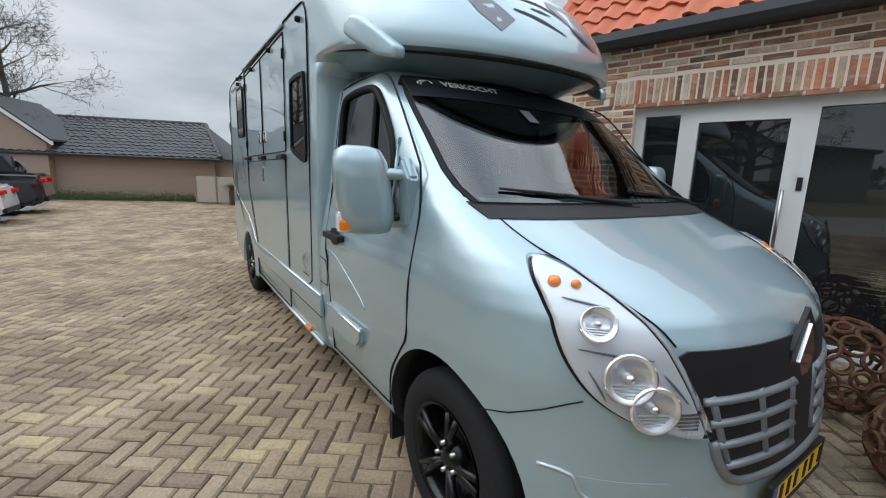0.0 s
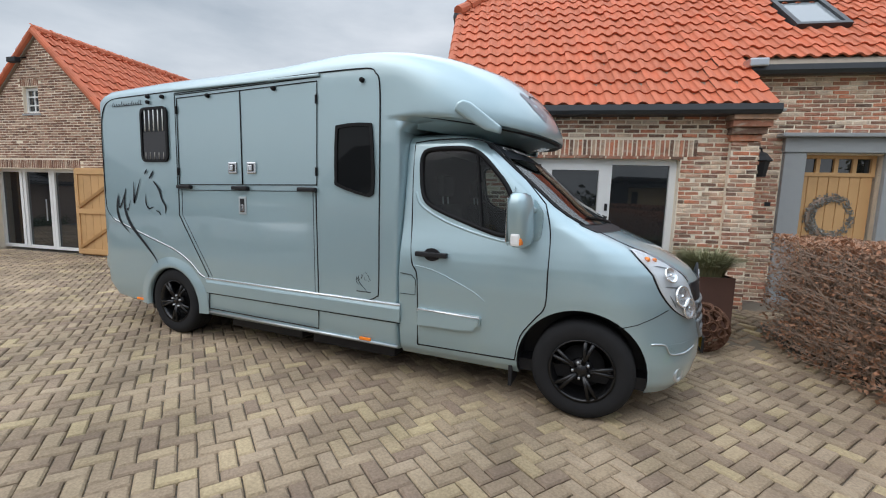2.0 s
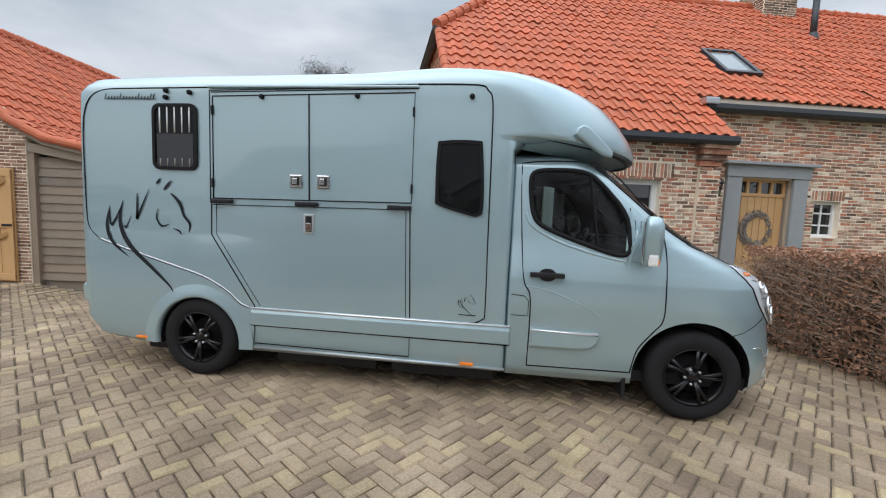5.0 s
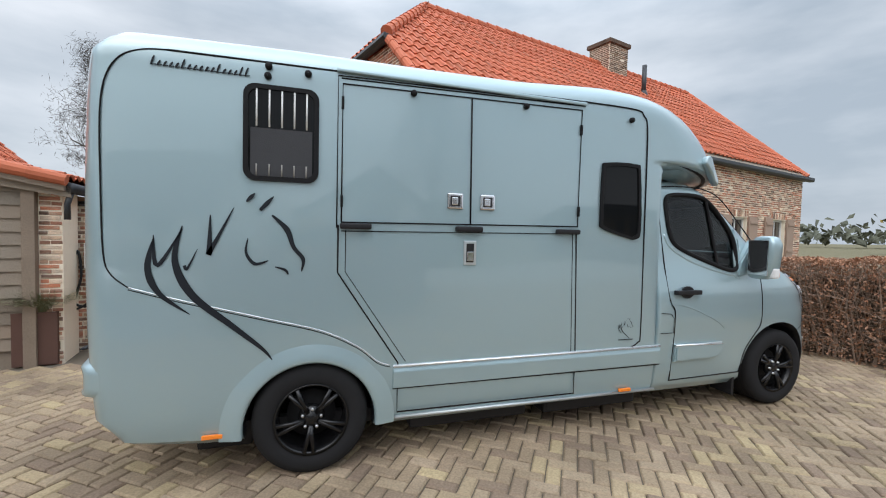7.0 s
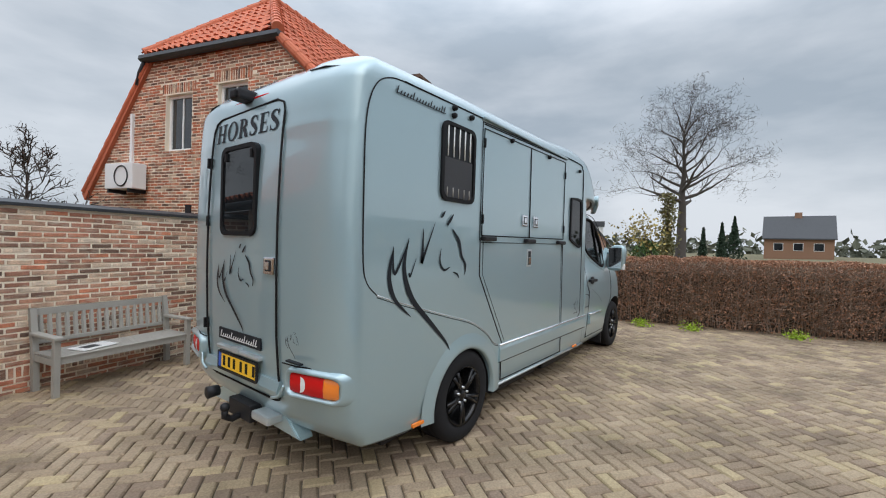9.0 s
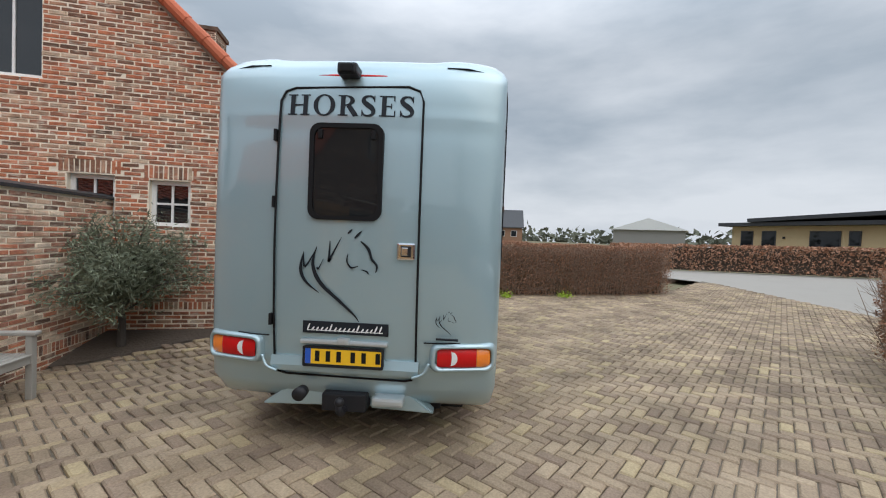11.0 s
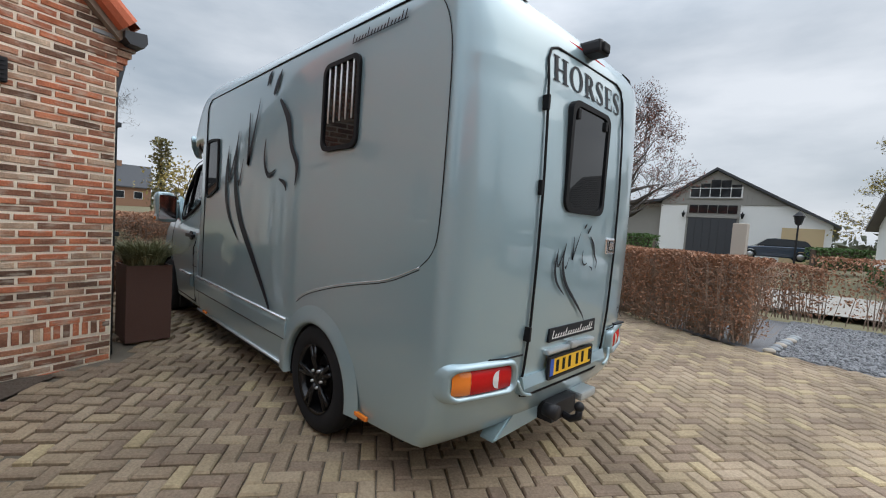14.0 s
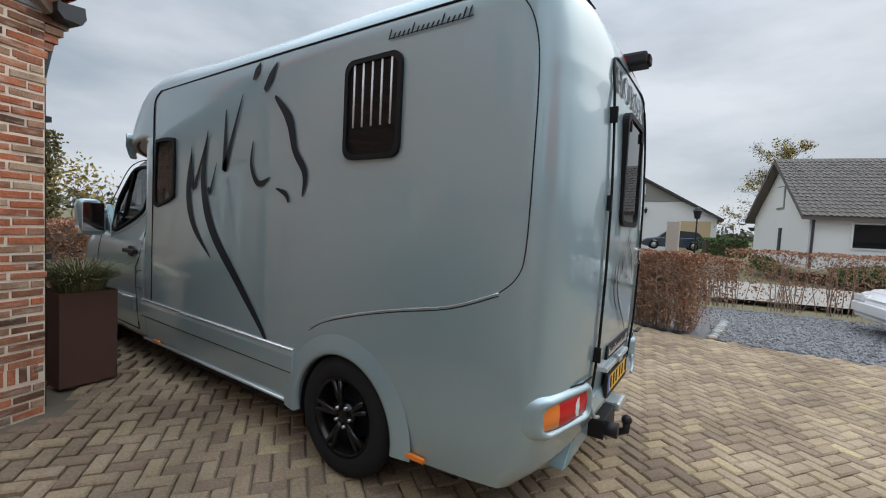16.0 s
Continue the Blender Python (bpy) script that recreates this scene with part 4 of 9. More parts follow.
def strip(points, s, y=WY, width=0.010, name="panel_line", material=None, proud=0.003):
    """A thin line on a flank, from points in x and z."""
    return part(name, tube([(x, s * (y - 0.001), z) for x, z in points], [width / 2 + 0.001] * len(points), 5, flat=1.0), material or SEAL, truck, "", True)


def flank_window(outline, s, bars, name="flank_window"):
    frame_ob = part(name, ring_of(outline, 0.028, s * (WY - 0.004), s * (WY + 0.014)), SEAL, truck, "black-framed tinted window")
    n = len(outline)
    cx, cz = sum(p[0] for p in outline) / n, sum(p[1] for p in outline) / n
    inner = [(cx + (p[0] - cx) * 0.95, cz + (p[1] - cz) * 0.965) for p in outline]
    part("pane", extrude_poly(inner, s * (WY - 0.002), s * (WY + 0.003)), GLASS_SIDE, frame_ob)
    if bars:
        x0, x1 = min(p[0] for p in inner) + 0.03, max(p[0] for p in inner) - 0.03
        z0, z1 = min(p[1] for p in inner) + 0.02, max(p[1] for p in inner) - 0.02
        for k in range(5):
            x = x0 + 0.035 + (x1 - x0 - 0.07) * k / 4
            part("bar", tube([(x, s * (WY + 0.006), z1), (x, s * (WY + 0.006), z1 - (0.23 if s < 0 else 0.36))], 0.006, 6), WHITE, frame_ob, "white window bar", True)
            if s < 0:
                part("bar", tube([(x, s * (WY + 0.008), z0 + 0.075), (x, s * (WY + 0.008), z0)], 0.005, 6), GREY_BOARD, frame_ob, "", True)
        if s < 0:
            part("curtain", box(x0, x1, min(s * (WY + 0.003), s * (WY + 0.006)), max(s * (WY + 0.003), s * (WY + 0.006)), z0, z0 + 0.30), CURTAIN, frame_ob, "grey mesh half-curtain")
    return frame_ob


def stroke(points, widths, place, bm):
    """A tapered brush stroke, laid on a face by place(x, z)."""
    pts = spline([(p[0], 0, p[1]) for p in points], 6)
    k = len(pts) - 1
    left, right = [], []
    for i, p in enumerate(pts):
        a, b = pts[max(0, i - 1)], pts[min(k, i + 1)]
        d = (b - a).normalized()
        t = i / k * (len(widths) - 1)
        j = min(int(t), len(widths) - 2)
        w = (widths[j] + (widths[j + 1] - widths[j]) * (t - j)) / 2 + 0.0008
        left.append(bm.verts.new(place(p.x - d.z * w, p.z + d.x * w)))
        right.append(bm.verts.new(place(p.x + d.z * w, p.z - d.x * w)))
    for i in range(k):
        bm.faces.new((left[i], left[i + 1], right[i + 1], right[i]))


def horse_decal(parent, place, scale=1.0, name="horse_decal", fine=1.0):
    """The outline of a horse's head and mane in brush strokes, about 0.85 wide and 1.1 high."""
    bm = bmesh.new()
    w = 0.034 * scale * fine
    for pts, widths in (
            ([(0.0, 0.78), (-0.03, 0.60), (0.03, 0.45), (0.19, 0.32)], [0.15, 0.9, 1.1, 0.7, 0.05]),
            ([(0.0, 0.80), (0.02, 0.62), (0.15, 0.84)], [0.1, 0.75, 0.1]),
            ([(0.15, 0.86), (0.11, 0.65), (0.20, 0.44), (0.42, 0.24), (0.60, 0.08), (0.66, 0.0)], [0.1, 0.9, 1.35, 1.15, 0.9, 0.5, 0.05]),
            ([(0.16, 0.62), (0.175, 0.60), (0.23, 0.72)], [0.5, 0.4, 0.05]),
            ([(0.30, 0.93), (0.295, 0.72), (0.30, 0.71), (0.43, 0.98)], [0.15, 0.9, 0.8, 0.05]),
            ([(0.51, 0.79), (0.50, 0.70), (0.55, 0.63), (0.63, 0.65)], [0.1, 0.45, 0.6, 0.1]),
            ([(0.50, 1.02), (0.55, 1.075)], [0.2, 0.75, 0.1]),
            ([(0.58, 0.97), (0.66, 1.06)], [0.5, 0.8, 0.05]),
            ([(0.65, 0.94), (0.74, 0.85), (0.78, 0.74), (0.84, 0.66), (0.83, 0.58)], [0.3, 1.0, 0.7, 0.7, 0.1]),
            ([(0.67, 0.61), (0.73, 0.59), (0.75, 0.56)], [0.1, 0.5, 0.2])):
        stroke([(a * scale, b * scale) for a, b in pts], [q * w for q in widths], place, bm)
    return part(name, bm, DECAL, parent, "dark horse-head decal")


def script_mark(parent, place, length, height, material, name="script_lettering"):
    """A line of handwriting as plain slanted bars."""
    bm = bmesh.new()
    n = 17
    for k in range(n):
        x = length * k / n
        tall = 1.0 if k in (0, 5, 11, 15, 16) else 0.55
        stroke([(x, 0.0), (x + length / n * 0.35, height * tall * 0.6), (x + length / n * 0.6, height * tall)], [0.3 * height * 0.35, height * 0.2, height * 0.1], place, bm)
        stroke([(x, height * 0.04), (x + length / n * 0.9, height * 0.12)], [height * 0.06, height * 0.1], place, bm)
    return part(name, bm, material, parent)


def right_face(x0, z0):
    return lambda a, b: (x0 + a, -(WY + 0.0035), z0 + b)


# right flank: outline of the panel, ramp door, lines
strip(spline([(-1.84, 0.71), (-1.77, 0.75), (-1.75, 0.83), (-1.755, 1.5), (-1.76, 2.28), (-1.77, 2.6), (-1.81, 2.68), (-1.90, 2.725), (-2.4, 2.73)], 4), -1)
strip([(-2.4, 2.73), (-3.8, 2.71), (-5.30, 2.69)], -1, WY - 0.004)
for s in (-1, 1):
    rear_line = [(-5.30, 2.69), (-5.42, 2.675), (-5.53, 2.62), (-5.60, 2.5), (-5.63, 2.3), (-5.63, 1.9), (-5.62, 1.5), (-5.585, 1.37), (-5.50, 1.29)]
    part("panel_line", tube(spline([(x, s * (1.0145 * (1 - (max(0.0, -5.60 - x) / 0.228) ** 2.75) ** (1 / 2.75) - max(0.0, z - 2.64) * 0.1), z) for x, z in rear_line], 4), 0.0045 if s < 0 else 0.0028, 6), SEAL, truck, "", True)
    sw = [(-5.50, 1.29), (-5.24, 1.21), (-4.75, 1.075), (-4.41, 0.98), (-4.17, 0.86), (-4.03, 0.745), (-3.94, 0.712)] if s < 0 else [(-5.50, 1.29), (-5.24, 1.19), (-4.9, 1.12), (-4.6, 1.05), (-4.3, 0.96), (-4.15, 0.88)]
    strip([(p.x, p.z) for p in spline([(x, 0, z) for x, z in sw], 4)], s, WY, 0.0055 if s < 0 else 0.004, "waist_moulding", BRIGHT)
    strip([(p.x, p.z - 0.013) for p in spline([(x, 0, z) for x, z in sw], 4)], s, WY - 0.002, 0.006)
    x_end = -3.92 if s < 0 else -4.0
    mould = extrude_poly([(s * 1.0, 0.54), (s * 1.026, 0.545), (s * 1.03, 0.66), (s * 1.012, 0.712), (s * 1.0, 0.712)], x_end, -1.53, plane="yz")
    bmesh.ops.bevel(mould, geom=mould.edges[:], offset=0.004, segments=1, affect="EDGES")
    part("side_moulding", mould, PAINT, truck)
    # light along the side moulding's top edge, drawn as silver and bright strips
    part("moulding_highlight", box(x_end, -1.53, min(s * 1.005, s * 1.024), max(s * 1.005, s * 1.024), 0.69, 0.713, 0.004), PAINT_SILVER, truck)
    part("moulding_edge", tube([(x_end, s * 1.023, 0.703), (-1.53, s * 1.023, 0.70)], 0.0085, 6), BRIGHT, truck, "bright line standing in for the moulding's highlight", True)
    strip([(x_end, 0.54), (-1.53, 0.535)], s, WY + 0.001, 0.006)
    part("sill", tube([(-3.98, s * 0.997, 0.325), (-1.56, s * 0.997, 0.31)], 0.013, 8), PAINT_SILVER, truck, "", True)
    for x in (-5.06, -1.89):
        part("side_marker", box(x - 0.06, x + 0.06, min(s * 1.0, s * 1.022), max(s * 1.0, s * 1.022), 0.325, 0.352, 0.006), ORANGE_LENS, truck, "orange side marker lamp")
strip([(p.x, p.z) for p in spline([(-1.84, 0, 0.71), (-1.95, 0, 0.705)], 2)], -1)
strip([(-4.32, 1.67), (-4.32, 2.675), (-2.395, 2.71), (-2.395, 2.695), (-4.30, 2.66)], -1, WY, 0.007)
strip([(-4.29, 1.71), (-4.29, 2.625), (-2.425, 2.66), (-2.43, 1.73), (-4.29, 1.71)], -1, WY, 0.009)
strip([(-3.372, 2.64), (-3.36, 1.72)], -1)
strip([(-4.31, 1.69), (-4.31, 1.37), (-3.885, 0.725), (-3.885, 0.37), (-2.41, 0.36), (-2.41, 0.70), (-2.44, 1.70)], -1)
strip([(-4.26, 1.66), (-4.26, 1.375), (-3.83, 0.73)], -1, WY, 0.004)
strip([(-2.475, 1.69), (-2.45, 0.71)], -1, WY, 0.004)
strip([(-4.29, 1.65), (-2.44, 1.67)], -1, WY, 0.005)
part("ramp_top_rail", box(-4.33, -2.39, -1.035, -1.0, 2.695, 2.72, 0.008), PAINT, truck)
for x in (-4.195, -3.375, -2.53):
    part("ramp_hinge", box(x - 0.105, x + 0.105, -1.055, -1.01, 1.665, 1.705, 0.012), BLACK, truck, "black hinge cover")
for x in (-3.485, -3.23):
    latch = part("paddle_latch", box(x - 0.06, x + 0.06, -1.026, -1.01, 1.83, 1.945, 0.01), CHROME, truck, "chrome paddle latch")
    part("latch_recess", box(x - 0.038, x + 0.038, -1.029, -1.02, 1.85, 1.925, 0.006), BLACK, latch)
    part("latch_paddle", box(x - 0.03, x + 0.018, -1.034, -1.022, 1.858, 1.915, 0.006), CHROME, latch)
latch = part("ramp_latch", box(-3.41, -3.31, -1.024, -1.01, 1.42, 1.60, 0.006), PAINT_SILVER, truck, "silver ramp latch")
part("latch_recess", box(-3.39, -3.33, -1.027, -1.02, 1.44, 1.58, 0.004), BLACK, latch)
part("latch_paddle", box(-3.385, -3.335, -1.033, -1.02, 1.45, 1.52, 0.004), CHROME, latch)
for x, z in ((-4.75, 2.61), (-4.745, 2.67), (-4.51, 2.655), (-3.81, 2.62), (-2.93, 2.63), (-1.94, 2.63)):
    part("marker_button", lathe([(0.001, -0.03), (0.016, -0.03), (0.022, -0.02), (0.022, 0.0)], 12), SEAL, truck, "", True, pose(x, -WY + 0.004, z))
for z in (2.5, 1.85):
    for x in (-4.29, -2.43):
        part("door_pin", box(x - 0.008, x + 0.008, -1.03, -1.01, z - 0.04, z + 0.04, 0.003), SEAL, truck)
flank_window(rounded(-4.89, -4.44, 1.955, 2.555, 0.07), -1, True)
FRONT_WIN = [(p[0], p[1]) for p in spline([(-2.215, 0, 2.2), (-2.17, 0, 2.262), (-1.88, 0, 2.268), (-1.83, 0, 2.2), (-1.805, 0, 1.72), (-1.85, 0, 1.64), (-1.93, 0, 1.645), (-2.19, 0, 1.72), (-2.22, 0, 1.80)], 3, True) for p in [(p.x, p.z)]]
flank_window(FRONT_WIN, -1, False)
flank_window(FRONT_WIN, 1, False)
flank_window(rounded(-4.86, -4.42, 1.95, 2.525, 0.07), 1, True)
horse_decal(truck, right_face(-5.37, 0.80))
horse_decal(truck, right_face(-1.98, 0.78), 0.17, "small_horse_mark", 0.8)
part("small_mark_bar", box(-1.98, -1.83, -WY - 0.003, -WY, 0.775, 0.782), DECAL, truck)
script_mark(truck, right_face(-5.38, 2.59), 0.53, 0.055, DECAL)
# left flank
strip([(p.x, p.z) for p in spline([(-1.75, 0, 0.72), (-1.755, 0, 1.5), (-1.76, 0, 2.3), (-1.77, 0, 2.58), (-1.82, 0, 2.67), (-1.92, 0, 2.715)], 4)], 1)
strip([(-1.92, 2.715), (-3.8, 2.71), (-5.30, 2.69)], 1, WY - 0.004)

# rear of the truck
RX = -5.845


def rear_face(y0, z0):
    return lambda a, b: (RX - 0.006, y0 - a, z0 + b)


door_line = [(0.485, 2.44), (0.455, 2.505), (0.39, 2.53), (-0.36, 2.55), (-0.435, 2.52), (-0.46, 2.45), (-0.465, 1.5), (-0.47, 0.62), (-0.445, 0.565), (-0.40, 0.555), (0.41, 0.565), (0.465, 0.58), (0.485, 0.64), (0.49, 1.5)]


def rear_x(z):
    """The rear skin's place at a height."""
    return between([(0.5, -5.775), (0.7, -5.81), (1.0, -5.835), (1.4, -5.845), (1.8, -5.845), (2.1, -5.835), (2.3, -5.825), (2.55, -5.80)], z)[0]


gap = []
for (y0, z0), (y1, z1) in zip(door_line, door_line[1:] + door_line[:1]):
    n = max(1, round(math.hypot(y1 - y0, z1 - z0) / 0.12))
    gap += [(rear_x(z0 + (z1 - z0) * k / n) - 0.001, y0 + (y1 - y0) * k / n, z0 + (z1 - z0) * k / n) for k in range(n)]
part("rear_door_gap", tube(gap, 0.0075, 6, closed=True), SEAL, truck, "", True)
rwin = part("rear_window", ring_of(rounded(-0.215, 0.27, 1.64, 2.285, 0.07), 0.03, RX - 0.016, RX + 0.03, "yz"), SEAL, truck, "black-framed rear window")
part("pane", extrude_poly(rounded(-0.2, 0.255, 1.655, 2.27, 0.06), RX - 0.006, RX + 0.02, plane="yz"), GLASS_DARK, rwin)
for y in (-0.15, 0.2):
    part("window_stay", box(RX - 0.02, RX - 0.004, y - 0.015, y + 0.015, 2.18, 2.24, 0.005), SEAL, rwin)


def lettering(text, size, m, material, parent, name, extrude=0.002, fit_width=None, bold=0.0):
    cu = bpy.data.curves.new(name, "FONT")
    cu.body, cu.size, cu.extrude, cu.align_x = text, size, extrude, "CENTER"
    cu.offset = bold
    tmp = new(name, cu)
    bpy.context.view_layer.update()
    me = bpy.data.meshes.new_from_object(tmp.evaluated_get(bpy.context.evaluated_depsgraph_get()))
    bpy.data.objects.remove(tmp)
    if fit_width:
        xs = [v.co.x for v in me.vertices]
        k = fit_width / (max(xs) - min(xs))
        for v in me.vertices:
            v.co.x *= k
    me.materials.clear()
    me.materials.append(material)
    ob = new(name, me)
    ob.parent, ob.matrix_basis = parent, m
    return ob


# the word on the rear door: capitals with thick stems and fine serifs
word_m = Matrix.Translation((RX + 0.013, 0.44, 2.342)) @ Matrix.Scale(0.935, 4) @ pose(0, 0, 0, 90 - 4, 0, -90)
word = part("rear_lettering", box(0.0, 0.9, 0.0, 0.004, -0.004, -0.002), DECAL, truck, "dark serif lettering", False, word_m)


def serif_letter(ch):
    """A capital with thick stems, thin joins and fine serifs, 0.152 high."""
    bm = bmesh.new()

    def flat(x0, x1, z0, z1):
        bm.faces.new([bm.verts.new((x, z, 0.002)) for x, z in ((x0, z0), (x1, z0), (x1, z1), (x0, z1))])

    def arc(cx, cz, rx, rz, ix, iz, a0, a1, shift=0.0):
        n = 28
        rows = [[bm.verts.new((cx + dx + qx * math.cos(radians(a0 + (a1 - a0) * k / n)), cz + qz * math.sin(radians(a0 + (a1 - a0) * k / n)), 0.002)) for k in range(n + 1)] for qx, qz, dx in ((rx, rz, 0.0), (ix, iz, shift))]
        for k in range(n):
            bm.faces.new((rows[0][k], rows[0][k + 1], rows[1][k + 1], rows[1][k]))
    if ch == "H":
        for x in (0.022, 0.113):
            flat(x, x + 0.032, 0.0, 0.152)
            for z in (0.0, 0.143):
                flat(x - 0.018, x + 0.05, z, z + 0.009)
        flat(0.054, 0.113, 0.070, 0.081)
    elif ch == "O":
        arc(0.08, 0.076, 0.078, 0.080, 0.045, 0.070, 0, 360)
    elif ch == "R":
        flat(0.02, 0.052, 0.0, 0.152)
        flat(0.002, 0.072, 0.0, 0.009), flat(0.002, 0.052, 0.143, 0.152), flat(0.112, 0.148, 0.0, 0.008)
        arc(0.052, 0.113, 0.066, 0.039, 0.034, 0.030, -90, 90)
        stroke([(0.075, 0.078), (0.10, 0.042), (0.128, 0.003)], [0.03, 0.035, 0.033], lambda x, z: (x, z, 0.002), bm)
    elif ch == "S":
        stroke([(0.098, 0.116), (0.085, 0.141), (0.058, 0.148), (0.03, 0.137), (0.022, 0.113), (0.042, 0.09), (0.075, 0.066), (0.093, 0.040), (0.085, 0.015), (0.055, 0.004), (0.026, 0.012), (0.013, 0.036)],
               [0.008, 0.012, 0.010, 0.02, 0.03, 0.035, 0.035, 0.03, 0.02, 0.010, 0.012, 0.008], lambda x, z: (x, z, 0.002), bm)
        flat(0.096, 0.103, 0.104, 0.152), flat(0.009, 0.016, 0.0, 0.046)
    else:
        flat(0.02, 0.052, 0.0, 0.152)
        for z in (0.0, 0.143):
            flat(0.003, 0.112, z, z + 0.009)
        flat(0.052, 0.088, 0.071, 0.081)
        flat(0.104, 0.112, 0.113, 0.152), flat(0.084, 0.091, 0.056, 0.096), flat(0.107, 0.116, 0.0, 0.044)
    return bm


at = 0.0
for ch, w in (("H", 0.167), ("O", 0.16), ("R", 0.142), ("S", 0.115), ("E", 0.122), ("S", 0.113)):
    part("letter", serif_letter(ch), DECAL, word, "", False, Matrix.Translation((at, 0, 0)))
    at += w + 0.017
horse_decal(truck, rear_face(0.29, 0.96), 0.58)
horse_decal(truck, rear_face(-0.60, 0.90), 0.15, "small_horse_mark", 0.8)
part("small_mark_bar", box(RX - 0.007, RX + 0.02, -0.745, -0.60, 0.865, 0.875), DECAL, truck)
RL = -5.82
band = part("name_band", box(-5.838, -5.80, -0.285, 0.285, 0.868, 0.95), DECAL, truck, "black name band with pale lettering")
script_mark(band, lambda a, b: (-5.8395, 0.255 - a, 0.885 + b), 0.51, 0.05, WHITE)
number_plate(truck, pose(RL - 0.02, 0.008, 0.715, 0, 0, -90))
part("plate_lamp_bar", box(RL - 0.03, RL + 0.02, -0.285, 0.30, 0.795, 0.825, 0.012), PAINT_SILVER, truck)
part("plate_lamp", box(RL - 0.045, RL + 0.02, -0.03, 0.05, 0.80, 0.845, 0.012), PAINT_SILVER, truck)
latch = part("paddle_latch", box(RX - 0.012, RX + 0.02, -0.445, -0.325, 1.39, 1.505, 0.012), CHROME, truck, "chrome paddle latch")
part("latch_recess", box(RX - 0.016, RX, -0.42, -0.35, 1.41, 1.485, 0.008), BLACK, latch)
part("latch_paddle", box(RX - 0.022, RX, -0.40, -0.355, 1.42, 1.475, 0.006), CHROME, latch)
for z in (2.2, 1.75, 0.95):
    part("rear_hinge", box(RX - 0.008, RL + 0.02, 0.495, 0.515, z - 0.04, z + 0.04, 0.004), SEAL, truck)
# bumper ledge, tail lamps, step, tow bar
ledge = extrude_poly([(RL + 0.1, 0.60), (RL - 0.008, 0.60), (RL - 0.018, 0.64), (RL + 0.0, 0.70), (RL + 0.1, 0.70)], -0.49, 0.50)
part("bumper_ledge", ledge, PAINT, truck)
strip_pts = [(RL + (0.0 if abs(y) < 0.55 else (abs(y) - 0.55) ** 2 * 1.1) - 0.002, y, 0.835) for y in [0.95, 0.85, 0.75, 0.65, 0.52]]
part("bumper_gap", tube(strip_pts, 0.005, 5), SEAL, truck)
part("bumper_gap", tube([(x, -y, z) for x, y, z in strip_pts], 0.005, 5), SEAL, truck)
for s in (-1, 1):
    outer, inner = 0.975, 0.595

    def on_rear(y, z, off):
        return (-5.60 - 0.228 * (1 - min(1.0, abs(y) / 1.016) ** 2.75) ** (1 / 2.75) - off, y, z)
    bm = bmesh.new()
    out = rounded(inner, outer, 0.655, 0.815, 0.05)
    cyy, czz = (inner + outer) / 2, 0.735
    loops = [[bm.verts.new(on_rear(s * (cyy + (p[0] - cyy) * g), czz + (p[1] - czz) * h, o)) for p in out] for g, h, o in ((1.20, 1.30, -0.02), (1.13, 1.18, 0.022), (1.07, 1.04, 0.036), (1.0, 0.88, 0.036), (0.96, 0.80, 0.008))]
    for a, b in zip(loops, loops[1:]):
        for i in range(len(out)):
            bm.faces.new((a[i], a[(i + 1) % len(out)], b[(i + 1) % len(out)], b[i]))
    bmesh.ops.recalc_face_normals(bm, faces=bm.faces[:])
    pod = part("tail_lamp", bm, PAINT, truck, "tail lamp with red, white and orange lenses in a body-coloured surround", True)
    def lens_z(z):
        return between([(0.672, 0.004), (0.684, 0.016), (0.735, 0.021), (0.786, 0.016), (0.798, 0.004)], z)[0]
    for y0, y1, mm, nm in ((0.612, 0.87, RED_LENS, "tail_lens"), (0.871, 0.962, ORANGE_LENS, "indicator_lens")):
        bm = bmesh.new()
        cols = 6
        g = [[bm.verts.new(on_rear(s * (y0 + (y1 - y0) * i / cols), z, lens_z(z))) for i in range(cols + 1)] for z in (0.672, 0.684, 0.735, 0.786, 0.798)]
        for a, b in zip(g, g[1:]):
            for i in range(cols):
                bm.faces.new((a[i], a[i + 1], b[i + 1], b[i]))
        bmesh.ops.recalc_face_normals(bm, faces=bm.faces[:])
        part(nm, bm, mm, pod, "", True)
    # white crescent of the reversing lamp and the round lamp inside it
    bm = bmesh.new()
    rows = []
    for k in range(13):
        u = -1 + k / 6
        z = 0.735 + 0.05 * u
        bulge = 0.045 * math.sqrt(max(0.0, 1 - u * u))
        rows.append([bm.verts.new(on_rear(s * (0.70 + bulge * f), z, lens_z(z) + 0.003)) for f in (0.15, 0.4, 0.7, 1.0)])
    for a, b in zip(rows, rows[1:]):
        for i in range(3):
            bm.faces.new((a[i], a[i + 1], b[i + 1], b[i]))
    bmesh.ops.recalc_face_normals(bm, faces=bm.faces[:])
    part("reverse_lens", bm, WHITE_LENS, pod, "white crescent reversing lens", True)
    part("bumper_crease", tube(spline([on_rear(s * 0.56, 0.70, 0.02), on_rear(s * 0.525, 0.63, 0.03), on_rear(s * 0.45, 0.60, 0.03)], 4), 0.011, 6), PAINT, truck, "", True)
    wing = extrude_poly([(s * 0.60, 0.315), (s * 0.58, 0.335), (s * 0.42, 0.45), (s * 0.30, 0.48), (s * 0.16, 0.48), (s * 0.16, 0.33)], RL + 0.09, RL + 0.2, plane="yz")
    bmesh.ops.bevel(wing, geom=wing.edges[:], offset=0.01, segments=2, affect="EDGES")
    part("rear_valance", wing, PAINT, truck)
